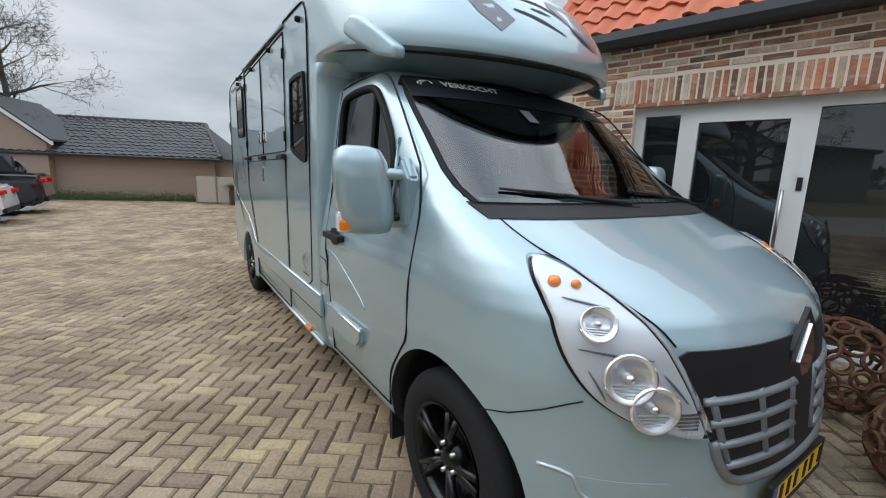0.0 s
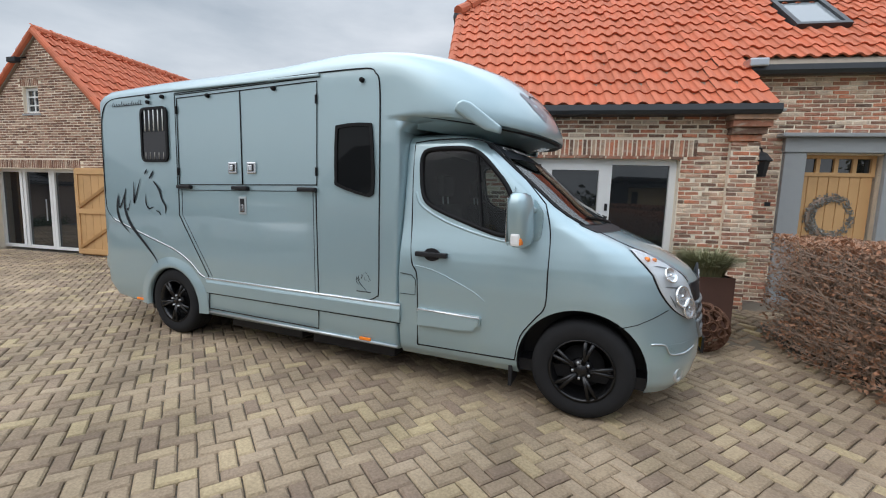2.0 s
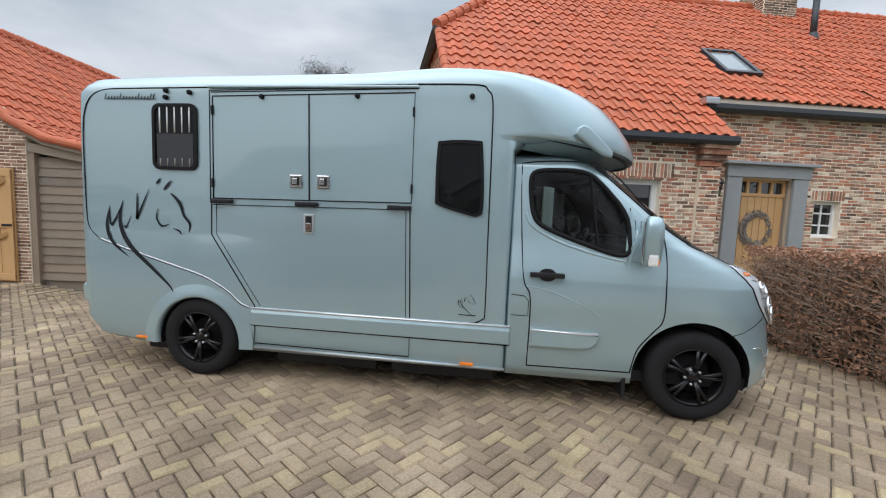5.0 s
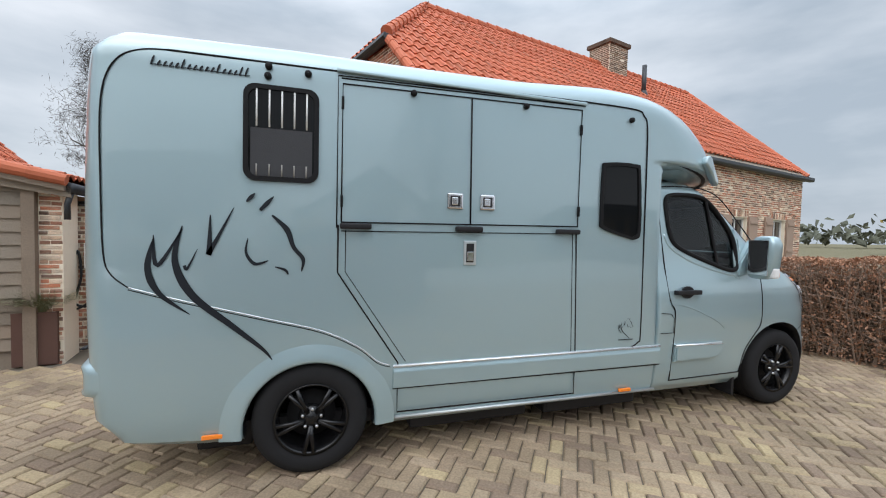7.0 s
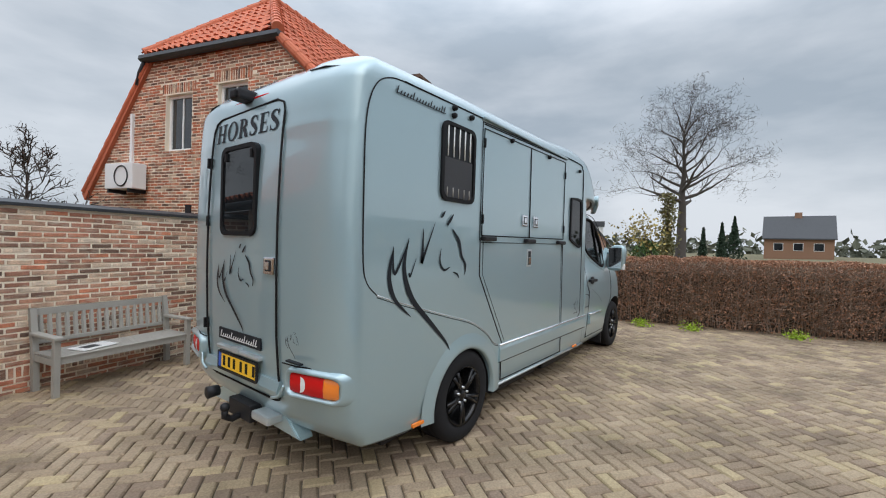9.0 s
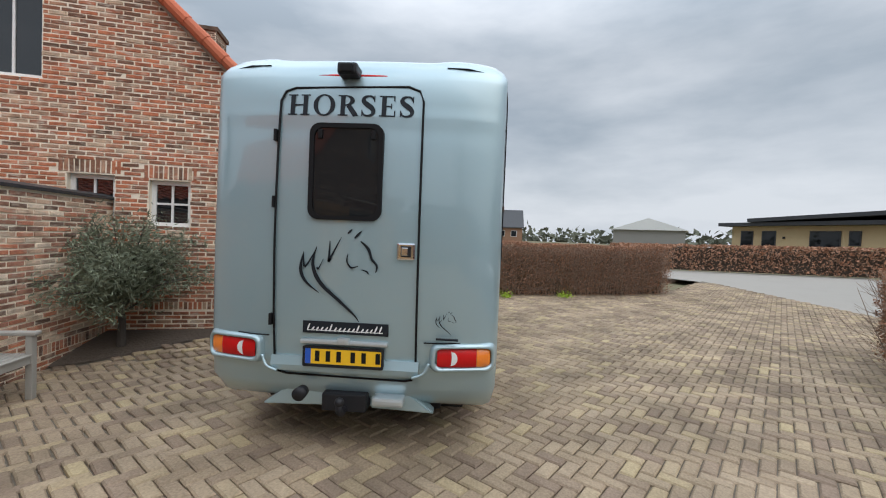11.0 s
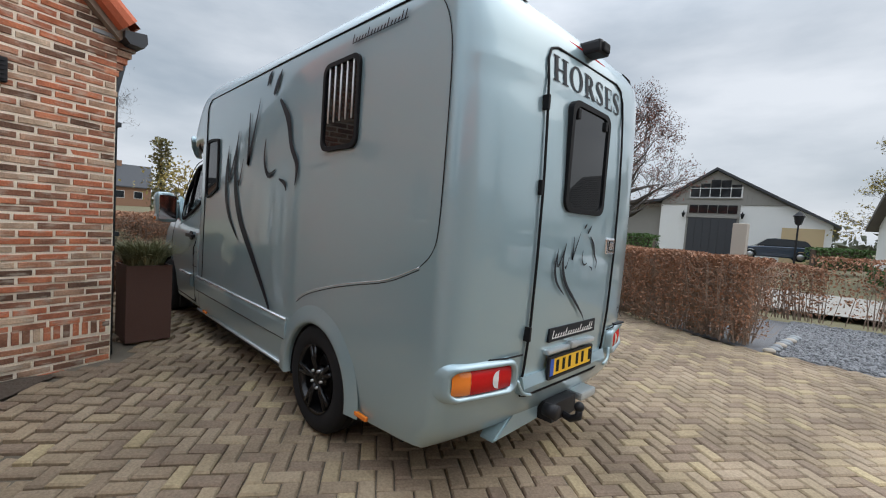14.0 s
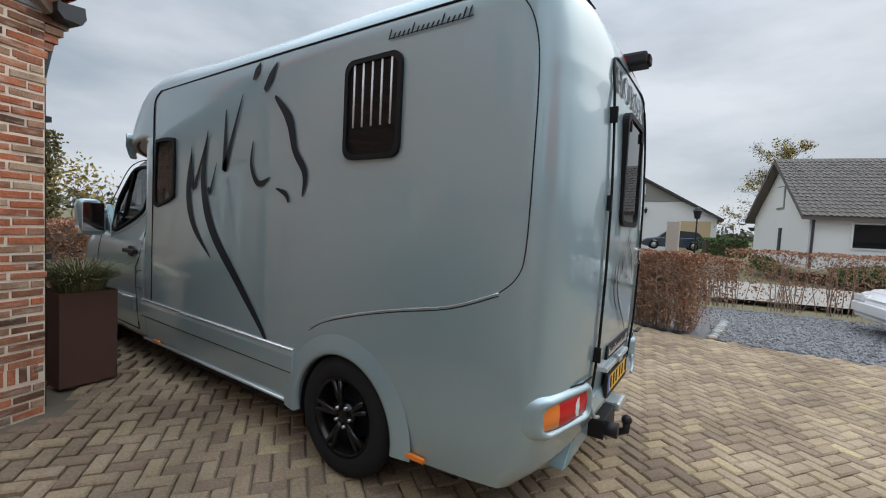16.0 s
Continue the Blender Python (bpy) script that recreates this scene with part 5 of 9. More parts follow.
part("rear_step", box(RL - 0.02, RL + 0.1, -0.40, -0.19, 0.385, 0.445, 0.02), PAINT_SILVER, truck, "steel step plate")
tow = part("tow_bar", box(RL + 0.0, RL + 0.4, -0.15, 0.15, 0.33, 0.45, 0.01), BLACK, truck, "black tow bar with ball")
part("tow_arm", tube([(RL + 0.05, 0, 0.36), (RL - 0.05, 0, 0.34), (RL - 0.10, 0, 0.37), (RL - 0.10, 0, 0.42)], 0.024, 8), BLACK, tow, "", True)
ball = bmesh.new()
bmesh.ops.create_uvsphere(ball, u_segments=14, v_segments=8, radius=0.032)
part("tow_ball", ball, BLACK, tow, "", True, pose(RL - 0.10, 0, 0.435))
part("tow_socket", lathe([(0.001, -0.05), (0.04, -0.05), (0.045, 0.03), (0.001, 0.03)], 14), BLACK, tow, "", True, pose(RL - 0.07, 0.27, 0.47, 0, 0, 90))
part("brake_strip", tube([(RX + 0.068 + 0.1 * y * y, y, 2.625 - 0.02 * y * y) for y in (-0.21, -0.1, 0.03, 0.15, 0.25)], 0.011, 6), RED_LENS, truck, "red high brake light", True)
eye = part("rear_camera", box(RX - 0.05, RX + 0.10, -0.035, 0.095, 2.60, 2.675, 0.018), BLACK, truck, "black reversing camera")
part("camera_lens", box(RX - 0.065, RX - 0.04, -0.01, 0.07, 2.605, 2.66, 0.01), SEAL, eye)
for s in (-1, 1):
    part("fin_slot", tube([(-5.73, s * 0.60, 2.708), (-5.716, s * 0.74, 2.704), (-5.69, s * 0.86, 2.69)], [0.004, 0.011, 0.005], 8, flat=0.6), SEAL, truck, "dark slot under the roof fin", True)
# overhang details: black visor lip, wings, dark front emblem
lip = []
for i in range(-12, 13):
    a = radians(90 * i / 12)
    s_, c_ = abs(math.sin(a)), max(0.0, math.cos(a))
    x = -1.50 + 1.10 * c_
    lip.append((x - 0.01, math.copysign(0.985 * s_, i), 2.345 - 0.15 * min(1.2, (x + 1.55) / 1.1)))
part("overhang_lip", tube(lip, 0.022, 8), BLACK, truck, "black visor lip under the overhang", True)
visor = bmesh.new()
top = [visor.verts.new((x - 0.03, y * 0.97, z - 0.01)) for x, y, z in lip]
low = [visor.verts.new((x - 0.30, y * 0.86, z - 0.06)) for x, y, z in lip]
for i in range(len(lip) - 1):
    visor.faces.new((top[i], top[i + 1], low[i + 1], low[i]))
part("visor", visor, PAINT, truck)
for s in (-1, 1):
    blade = extrude_poly([(-1.09, 2.335), (-1.07, 2.395), (-1.02, 2.42), (-0.97, 2.405), (-0.88, 2.335), (-0.74, 2.225), (-0.75, 2.165), (-0.86, 2.19), (-0.98, 2.26)], s * 0.945, s * 1.016)
    for v in blade.verts:
        v.co.y -= s * max(0.0, v.co.x + 1.05) * 0.48
    bmesh.ops.bevel(blade, geom=blade.edges[:], offset=0.022, segments=3, affect="EDGES", profile=0.6)
    wing_ob = part("air_wing", blade, PAINT, truck, "", True)
    wing_ob.data.set_sharp_from_angle(angle=radians(50))
shell_tree = BVHTree.FromPolygons([v.co.copy() for v in body.data.vertices], [tuple(p.vertices) for p in body.data.polygons])


def brow(y, z):
    """A place on the front of the overhang."""
    hit = shell_tree.ray_cast(Vector((2.0, y, z)), Vector((-1, 0, 0)))[0]
    return (hit.x + 0.004 if hit else -0.5, y, z)


word.data.transform(Matrix.Scale(0.001, 4))
for g in list(word.children):
    # lay the letters on the curved skin
    m = word.matrix_basis @ g.matrix_basis
    back = m.inverted()
    for v in g.data.vertices:
        p = m @ v.co
        hit = shell_tree.ray_cast(Vector((-8.0, p.y, p.z)), Vector((1, 0, 0)))[0]
        if hit:
            v.co = back @ Vector((hit.x - (0.004 if v.co.z > 0 else 0.001), p.y, p.z))
emb = bmesh.new()
stroke([(-0.29, 2.47), (-0.14, 2.43), (0.02, 2.37)], [0.008, 0.022, 0.004], brow, emb)
stroke([(-0.17, 2.50), (-0.04, 2.48)], [0.006, 0.018, 0.004], brow, emb)
stroke([(-0.43, 2.53), (-0.38, 2.56), (-0.21, 2.56), (-0.04, 2.53), (0.08, 2.46)], [0.008, 0.014, 0.016, 0.014, 0.006], brow, emb)
stroke([(0.09, 2.43), (0.17, 2.38), (0.27, 2.33)], [0.006, 0.022, 0.004], brow, emb)
part("front_emblem", emb, DECAL, truck, "dark horse emblem on the overhang")
fill = bmesh.new()
stroke([(-0.52, 2.56), (-0.44, 2.46), (-0.36, 2.36)], [0.03, 0.13, 0.12], brow, fill)
part("front_emblem_shade", fill, VINYL_GREY, truck, "grey vinyl shading")
fill = bmesh.new()
stroke([(0.0, 2.58), (0.16, 2.50), (0.34, 2.36)], [0.05, 0.16, 0.06], brow, fill)
part("front_emblem_shade", fill, VINYL_GREY, truck, "grey vinyl shading")
def on_shield(y, z):
    """A frame on the windscreen: x across, y up the glass, z out of it."""
    e = 0.03
    across = Vector(((cab_x(y + e, z) - cab_x(y - e, z)) / (2 * e), 1, 0)).normalized()
    up = Vector(((cab_x(y, z + e) - cab_x(y, z - e)) / (2 * e), 0, 1)).normalized()
    out = across.cross(up).normalized()
    up = out.cross(across)
    m = Matrix((across, up, out)).transposed().to_4x4()
    return Matrix.Translation(Vector((cab_x(y, z), y, z)) + out * 0.016) @ m


lettering("VERKOCHT", 0.075, on_shield(-0.44, 2.030) @ Matrix.Translation((0, 0, 0.010)), WHITE, truck, "sun_strip_lettering", 0.001, 0.36, 0.0016)
mark = bmesh.new()
mark_at = on_shield(-0.70, 2.032) @ Matrix.Translation((0, 0, 0.011))
for pts, wd in (([(-0.03, 0.0), (-0.035, 0.025), (-0.01, 0.045), (0.02, 0.05)], [0.002, 0.007, 0.006, 0.002]), ([(-0.015, -0.005), (-0.018, 0.02), (0.0, 0.032)], [0.002, 0.006, 0.002]), ([(0.02, 0.05), (0.035, 0.032), (0.045, 0.012)], [0.002, 0.006, 0.002])):
    stroke(pts, wd, lambda a, b: mark_at @ Vector((a, b, 0)), mark)
part("sun_strip_mark", mark, WHITE, truck)
part("windscreen_sticker", box(-0.035, 0.035, -0.06, 0.06, 0.0, 0.002), VINYL_GREY, shield, "", False, on_shield(-0.18, 1.90) @ Matrix.Translation((0, 0, 0.006)))

# wheels


def wheel():
    tyre = part("wheel", lathe([(0.215, -0.10), (0.235, -0.112), (0.29, -0.115), (0.325, -0.105), (0.343, -0.08), (0.345, -0.05), (0.336, -0.045), (0.345, -0.04), (0.345, 0.0), (0.336, 0.004), (0.345, 0.008), (0.345, 0.08), (0.325, 0.1), (0.22, 0.11), (0.215, -0.10)], 48), TYRE, truck, "black alloy wheel with a dark tyre", True)
    tyre.data.set_sharp_from_angle(angle=radians(40))
    rim = part("rim", lathe([(0.213, -0.105), (0.222, -0.113), (0.205, -0.10), (0.195, -0.06), (0.19, 0.06), (0.001, 0.06)], 40), RIM, tyre, "", True)
    for k in range(5):
        for d in (-0.13, 0.13):
            a = k * math.tau / 5 + math.pi / 2
            pts = [(math.cos(a + d * 0.25) * 0.045, -0.085, math.sin(a + d * 0.25) * 0.045), (math.cos(a + d * 0.7) * 0.12, -0.10, math.sin(a + d * 0.7) * 0.12), (math.cos(a + d) * 0.207, -0.10, math.sin(a + d) * 0.207)]
            part("spoke", tube(pts, [0.018, 0.015, 0.016], 6), RIM, tyre, "", True)
        a = (k + 0.5) * math.tau / 5 + math.pi / 2
        part("wheel_nut", lathe([(0.001, -0.105), (0.009, -0.105), (0.011, -0.07)], 6), STEEL, tyre, "", True, Matrix.Translation((math.cos(a) * 0.058, 0, math.sin(a) * 0.058)))
    part("hub_cap", lathe([(0.001, -0.104), (0.022, -0.104), (0.03, -0.098), (0.075, -0.085), (0.08, -0.05)], 20), RIM, tyre, "", True)
    part("brake_disc", lathe([(0.001, 0.0), (0.15, 0.0), (0.15, 0.02)], 28), TYRE, tyre, "", True)
    return tyre


w0 = wheel()
w0.matrix_basis = pose(0.0, -0.868, 0.376, 0, 12, 0) @ Matrix.Scale(1.10, 4)
for x, y, turn, spin in ((-4.465, -0.885, 0, 40), (0.0, 0.87, 180, 25), (-4.465, 0.885, 180, 60)):
    c = copy_thing(w0, pose(x, y, 0.376, 0, spin, turn))

horse_decal(truck, lambda a, b: (-2.53 - a * 1.82, WY + 0.0035, 0.62 + b * 1.92), 1.0, "large_horse_decal", 1.15)
script_mark(truck, lambda a, b: (-4.75 - a, WY + 0.0035, 2.59 + b), 0.54, 0.055, DECAL)

# ---- ground ----


def sheet(name, poly, z, material, label, category, step=1.0, lift=0.0, kind="structure"):
    """A flat outline cut into cells that follow the ground's height."""
    xs, ys = [p[0] for p in poly], [p[1] for p in poly]
    bm = bmesh.new()
    bm.faces.new([bm.verts.new((x, y, 0)) for x, y in poly])
    for axis, lo, hi in ((0, min(xs), max(xs)), (1, min(ys), max(ys))):
        k = math.ceil(lo / step)
        while k * step < hi:
            co = [0, 0, 0]
            no = [0, 0, 0]
            co[axis], no[axis] = k * step, 1
            bmesh.ops.bisect_plane(bm, geom=bm.verts[:] + bm.edges[:] + bm.faces[:], plane_co=co, plane_no=no)
            k += 1
    for v in bm.verts:
        v.co.z = ground_z(v.co.x, v.co.y) + z
    bmesh.ops.recalc_face_normals(bm, faces=bm.faces[:])
    for f in bm.faces:
        if f.normal.z < 0:
            f.normal_flip()
    return tagged(part(name, bm, material, None, "", True), label, category, kind=kind)


sheet("ground", [(-300, -300), (300, -300), (300, 300), (-300, 300)], -0.28, LAWN, "green and brown fields reaching to the horizon", "ground", 20.0)
YARD = [(-24.0, -5.7), (-6.35, -5.1), (-5.6, -5.2), (-4.3, -5.8), (-2.4, -7.0), (-1.4, -9.0), (-0.6, -10.5), (9.0, -10.5), (6.0, -8.0), (2.0, 2.2), (4.0, 4.6), (-1.0, 4.6), (-7.0, 4.6), (-7.0, 4.2), (-19.5, 4.2), (-24.0, -2.0)]
base = sheet("yard_paving", YARD, -0.022, JOINT, "brown herringbone brick paving with sandy joints", "paving", 0.5)
sheet("road", [(-40, -24), (-4, -16), (12, -19.5), (14.5, -12.0), (40, 2), (40, 8), (9.0, -10.4), (-0.6, -10.4), (-6.0, -11.5), (-40, -21)], -0.05, ROAD, "pale grey asphalt lane", "road", 4.0)
sheet("gravel_bed", [(-26, -14), (-9.3, -9.8), (-3.6, -8.2), (-4.6, -5.7), (-6.3, -5.15), (-26.0, -5.75)], -0.03, GRAVEL, "blue-grey gravel parking strip", "gravel", 1.0)
sheet("planting_bed", [(2.0, 2.3), (2.9, -0.6), (4.7, -7.6), (6.0, -7.4), (3.6, 1.0), (3.6, 3.6)], -0.01, SOIL, "dark soil bed under the beech hedge", "soil", 0.6)
sheet("wall_bed", [(-4.1, 4.1), (-3.85, 3.75), (-3.4, 3.3), (-2.8, 2.55), (-2.5, 2.25), (-2.2, 4.4)], 0.0, SOIL, "dark soil bed at the foot of the brick wall", "soil", 0.5)


def inside(poly, x, y):
    hit = False
    for (ax, ay), (bx, by) in zip(poly, poly[1:] + poly[:1]):
        if (ay > y) != (by > y) and x < (bx - ax) * (y - ay) / (by - ay) + ax:
            hit = not hit
    return hit


def slab_mesh(l, w, h, name, material, chamfer=0.006):
    """One block with a chamfered top, its base at z = -h."""
    bm = bmesh.new()
    low = [bm.verts.new((sx * l / 2, sy * w / 2, -h)) for sx, sy in ((-1, -1), (1, -1), (1, 1), (-1, 1))]
    mid = [bm.verts.new((sx * l / 2, sy * w / 2, -chamfer)) for sx, sy in ((-1, -1), (1, -1), (1, 1), (-1, 1))]
    top = [bm.verts.new((sx * (l / 2 - chamfer), sy * (w / 2 - chamfer), 0)) for sx, sy in ((-1, -1), (1, -1), (1, 1), (-1, 1))]
    for a, b in ((low, mid), (mid, top)):
        for i in range(4):
            bm.faces.new((a[i], a[(i + 1) % 4], b[(i + 1) % 4], b[i]))
    bm.faces.new(top)
    return mesh_of(name, bm, material)


def stuff_mesh(name, unit, mats, material, parent, label):
    """Many copies of one small mesh, joined."""
    co = np.array([v.co[:] for v in unit.vertices])
    faces = [tuple(p.vertices) for p in unit.polygons]
    nv = len(co)
    verts = np.empty((len(mats) * nv, 3))
    for i, m in enumerate(mats):
        a = np.array(m)
        verts[i * nv:(i + 1) * nv] = co @ a[:3, :3].T + a[:3, 3]
    me = bpy.data.meshes.new(name)
    me.from_pydata(verts.tolist(), [], [tuple(v + i * nv for v in f) for i in range(len(mats)) for f in faces])
    me.materials.append(material)
    for p in me.polygons:
        p.use_smooth = unit.polygons[0].use_smooth
    ob = new(name, me)
    ob.parent = parent
    return tagged(ob, label, kind="stuff")


# herringbone pavers: the strip beside the truck as single bricks, the rest joined
BL, BW = 0.212, 0.106
unit_paver = slab_mesh(BL - 0.009, BW - 0.009, 0.05, "paver", PAVER, 0.011)
ca, sa = math.cos(radians(54)), math.sin(radians(54))
rng = random.Random(7)
near_pavers, far_pavers = [], []
for i in range(-330, 331):
    for j in range(-330, 331):
        c = (i - j) % 4
        if c not in (0, 2):
            continue
        px, py = ((i + 1) * BW, (j + 0.5) * BW) if c == 0 else ((i + 0.5) * BW, j * BW)
        x, y = px * ca - py * sa - 6, px * sa + py * ca - 3
        if not (-24 < x < 8.2 and -11.6 < y < 4.7) or not inside(YARD, x, y):
            continue
        u, v = (x + 2.2) * 0.9588 + (y - 1.6) * 0.2840, -(x + 2.2) * 0.2840 + (y - 1.6) * 0.9588
        if u > -0.05 and v > 0.1 or inside([(-4.1, 4.1), (-3.85, 3.75), (-3.4, 3.3), (-2.8, 2.55), (-2.5, 2.25), (-2.2, 4.4)], x, y) or inside([(-7.3, 3.38), (-2.0, 4.5), (-2, 6), (-7.3, 6)], x, y) or (y > 2.15 + (x + 10.4) * 0.14 and x < -6.9 and x > -16):
            continue
        z = ground_z(x, y) + rng.gauss(0, 0.0022) + 0.012 * noise.noise(Vector((x * 0.5, y * 0.5, 3)))
        m = pose(x, y, z, rng.gauss(0, 0.7), rng.gauss(0, 0.7), 54 + (0 if c == 0 else 90) + rng.gauss(0, 0.9))
        (near_pavers if -4.0 < x < -1.4 and -3.9 < y < -1.3 and len(near_pavers) < 290 else far_pavers).append(m)
stuff_mesh("pavers", unit_paver, far_pavers, PAVER, base, "weathered brown paving bricks in herringbone")

# ---- brick walls ----
BH, LB = 0.0625, 0.222


def brick_wall(wall_ob, m, ok, s0, s1, z0, z1, material, near=None, soldiers=(), depth=0.008, seed=1):
    """Bricks in running bond on a wall's face: m carries (along, out, up); ok(s, z) says where there is wall."""
    r = random.Random(seed)
    unit = slab_mesh(LB - 0.021, BH - 0.0185, depth + 0.01, "brick", material, 0.003)
    lay = pose(0, 0, 0, 90, 0, 0)
    singles, rest = [], []

    def put(s, z, scale, turn=0):
        wobble = pose(s, -depth + r.gauss(0, 0.0025), z + r.gauss(0, 0.002), r.gauss(0, 0.8), r.gauss(0, 0.6), r.gauss(0, 0.6))
        q = m @ wobble @ lay @ pose(0, 0, 0, 0, 0, turn + r.gauss(0, 0.5)) @ Matrix.Diagonal((scale, 1 + r.gauss(0, 0.03), 1, 1))
        (singles if near and near(s, z) and len(singles) < 280 else rest).append(q)
    row = 0
    z = z0
    while z < z1:
        s = s0 - (0.5 * LB if row % 2 else 0) + r.uniform(-0.02, 0.02)
        while s < s1 + LB:
            c = s + LB / 2
            zc = z + BH / 2
            if any(a - 0.01 < c < b + 0.01 and lo < zc < hi for a, b, lo, hi in soldiers):
                pass
            elif ok(s + 0.02, zc) and ok(s + LB - 0.02, zc):
                put(c, zc, 1.0)
            else:
                # a cut brick where the wall ends inside the course
                run = [k for k in range(23) if ok(s + LB * k / 22, zc)]
                if run and run[-1] - run[0] == len(run) - 1 and len(run) > 4:
                    put(s + LB * (run[0] + run[-1]) / 44, zc, ((run[-1] - run[0]) / 22 * LB - 0.008) / (LB - 0.021))
            s += LB
        z += BH
        row += 1
    for a, b, lo, hi in soldiers:
        s = a + BH / 2
        while s < b:
            put(s, (lo + hi) / 2, (hi - lo) / LB, 90)
            s += BH + 0.001
    stuff_mesh("brickwork", unit, rest, material, wall_ob, "reclaimed bricks in running bond")
    LATE.append((wall_ob, unit, singles, "brick"))


LATE = [(base, unit_paver, near_pavers, "paver")]
HOUSE = pose(-2.2, 1.62, 0, 0, 0, 16.5)
house = empty("farmhouse", HOUSE, "restored brick farmhouse with an orange pantile roof", "house")


def solid_wall(name, poly, d0, d1, plane, holes, parent, label="", material=MORTAR):
    """A wall with thickness: an outline made thick, with openings cut through."""
    ob = part(name, extrude_poly(poly, d0, d1, plane=plane), material, parent, label)
    if holes:
        cut = []
        for a, b, lo, hi in holes:
            p = (a, b, min(d0, d1) - 0.1, max(d0, d1) + 0.1, lo, hi) if plane == "xz" else (min(d0, d1) - 0.1, max(d0, d1) + 0.1, a, b, lo, hi)
            cut.append(box(*p))
        carve(ob, cut)
        for p in ob.data.polygons:
            p.use_smooth = False
    return ob


def casement(parent, w, h, m, cols=2, rows=2, material=WHITE, name="window", bar=0.03, frame_w=0.06, sill=True):
    """A window: frame, glazing bars and panes; local x along, y out of the wall (negative), z up from the sill."""
    win = part(name, ring_of([(0, 0), (w, 0), (w, h), (0, h)], frame_w, -0.03, 0.03), material, parent, "", False, m)
    for i in range(1, cols):
        part("glazing_bar", box(w * i / cols - bar / 2, w * i / cols + bar / 2, -0.02, 0.015, frame_w, h - frame_w), material, win)
    for j in range(1, rows):
        part("glazing_bar", box(frame_w, w - frame_w, -0.018, 0.013, h * j / rows - bar / 2, h * j / rows + bar / 2), material, win)
    for i in range(cols):
        for j in range(rows):
            part("pane", box(max(frame_w, w * i / cols), min(w - frame_w, w * (i + 1) / cols), 0.0, 0.006, max(frame_w, h * j / rows), min(h - frame_w, h * (j + 1) / rows)), GLASS_HOUSE, win)
    if sill:
        part("window_sill", box(-0.05, w + 0.05, -0.12, 0.03, -0.05, -0.005, 0.006), BLUESTONE, win)
    return win


SLOPE = 0.938
EZ = 3.12
RV = 4.72


def roof_z(v):
    return EZ + SLOPE * v


# wing front, pier and main front
wing = solid_wall("wall_front", [(0.3, -0.2), (4.3, -0.2), (4.3, 3.0), (0.3, 3.0)], 0.1, 0.4, "xz", [(1.0, 3.36, -0.3, 2.33)], house)
FRONT_SOLDIER = (0.72, 3.60, 2.345, 2.605)
brick_wall(wing, pose(0, 0.1, 0), lambda s, z: 0.02 < s < 4.3 and -0.1 < z < 3.0 and not (0.995 < s < 3.365 and z < 2.34), 0, 4.3, 0, 2.95, BRICK, lambda s, z: s > 2.6 and z > 0.9, [FRONT_SOLDIER], seed=3)
# stepped brick shoulder under the gutter at the gable corner
for k in range(6):
    part("corbel", box(-0.006, 0.215, 0.335 - 0.032 * k, 0.47, 2.565 + 0.0625 * k, 2.617 + 0.0625 * k, 0.005), GABLE_BRICK, house)
part("corbel_cap", box(-0.02, 0.32, 0.145, 0.50, 2.942, 2.975, 0.004), BLUESTONE, house)
pier = part("pier", box(3.97, 4.32, 0.02, 0.1, -0.2, 2.55), MORTAR, house)
brick_wall(pier, pose(0, 0.02, 0), lambda s, z: 3.96 < s < 4.34 and z < 2.56, 3.97, 4.3, 0, 2.55, BRICK, None, seed=4)
for k in range(4):
    part("corbel", box(3.95 - 0.02 * k, 4.34 + 0.03 * k, 0.02 - 0.05 * k, 0.12, 2.58 + 0.09 * k, 2.665 + 0.09 * k, 0.006), BRICK, house)
part("corbel_cap", box(3.86, 4.48, -0.18, 0.12, 2.94, 2.97, 0.005), BLUESTONE, house)
ret = part("wall_return", box(4.02, 4.30, 0.4, 0.8, -0.2, 3.14), MORTAR, house)
brick_wall(ret, pose(4.302, 0.1, 0, 0, 0, 90), lambda s, z: 0 < s < 0.72 and -0.1 < z < 3.0 + s * 0.8, 0, 0.72, 0, 3.6, BRICK, None, seed=5)
MAIN_HOLES = [(5.39, 6.43, -0.3, 2.5), (6.95, 7.5, 1.45, 2.14), (9.5, 10.45, 1.15, 2.30), (12.0, 12.95, 1.15, 2.30)]
main = solid_wall("wall_main", [(4.3, -0.2), (14.1, -0.2), (14.1, 3.85), (4.3, 3.85)], 0.8, 1.1, "xz", MAIN_HOLES, house)
brick_wall(main, pose(0, 0.8, 0), lambda s, z: 4.3 < s < 14.1 and -0.1 < z < 3.8 and not any(a - 0.005 < s < b + 0.005 and z < d and z > c for a, b, c, d in MAIN_HOLES) and not (5.08 < s < 6.74 and z < 2.8), 4.3, 14.1, 0, 3.8, BRICK, None, [(6.87, 7.58, 2.15, 2.35), (9.4, 10.55, 2.31, 2.51), (11.9, 13.05, 2.31, 2.51)], seed=6)
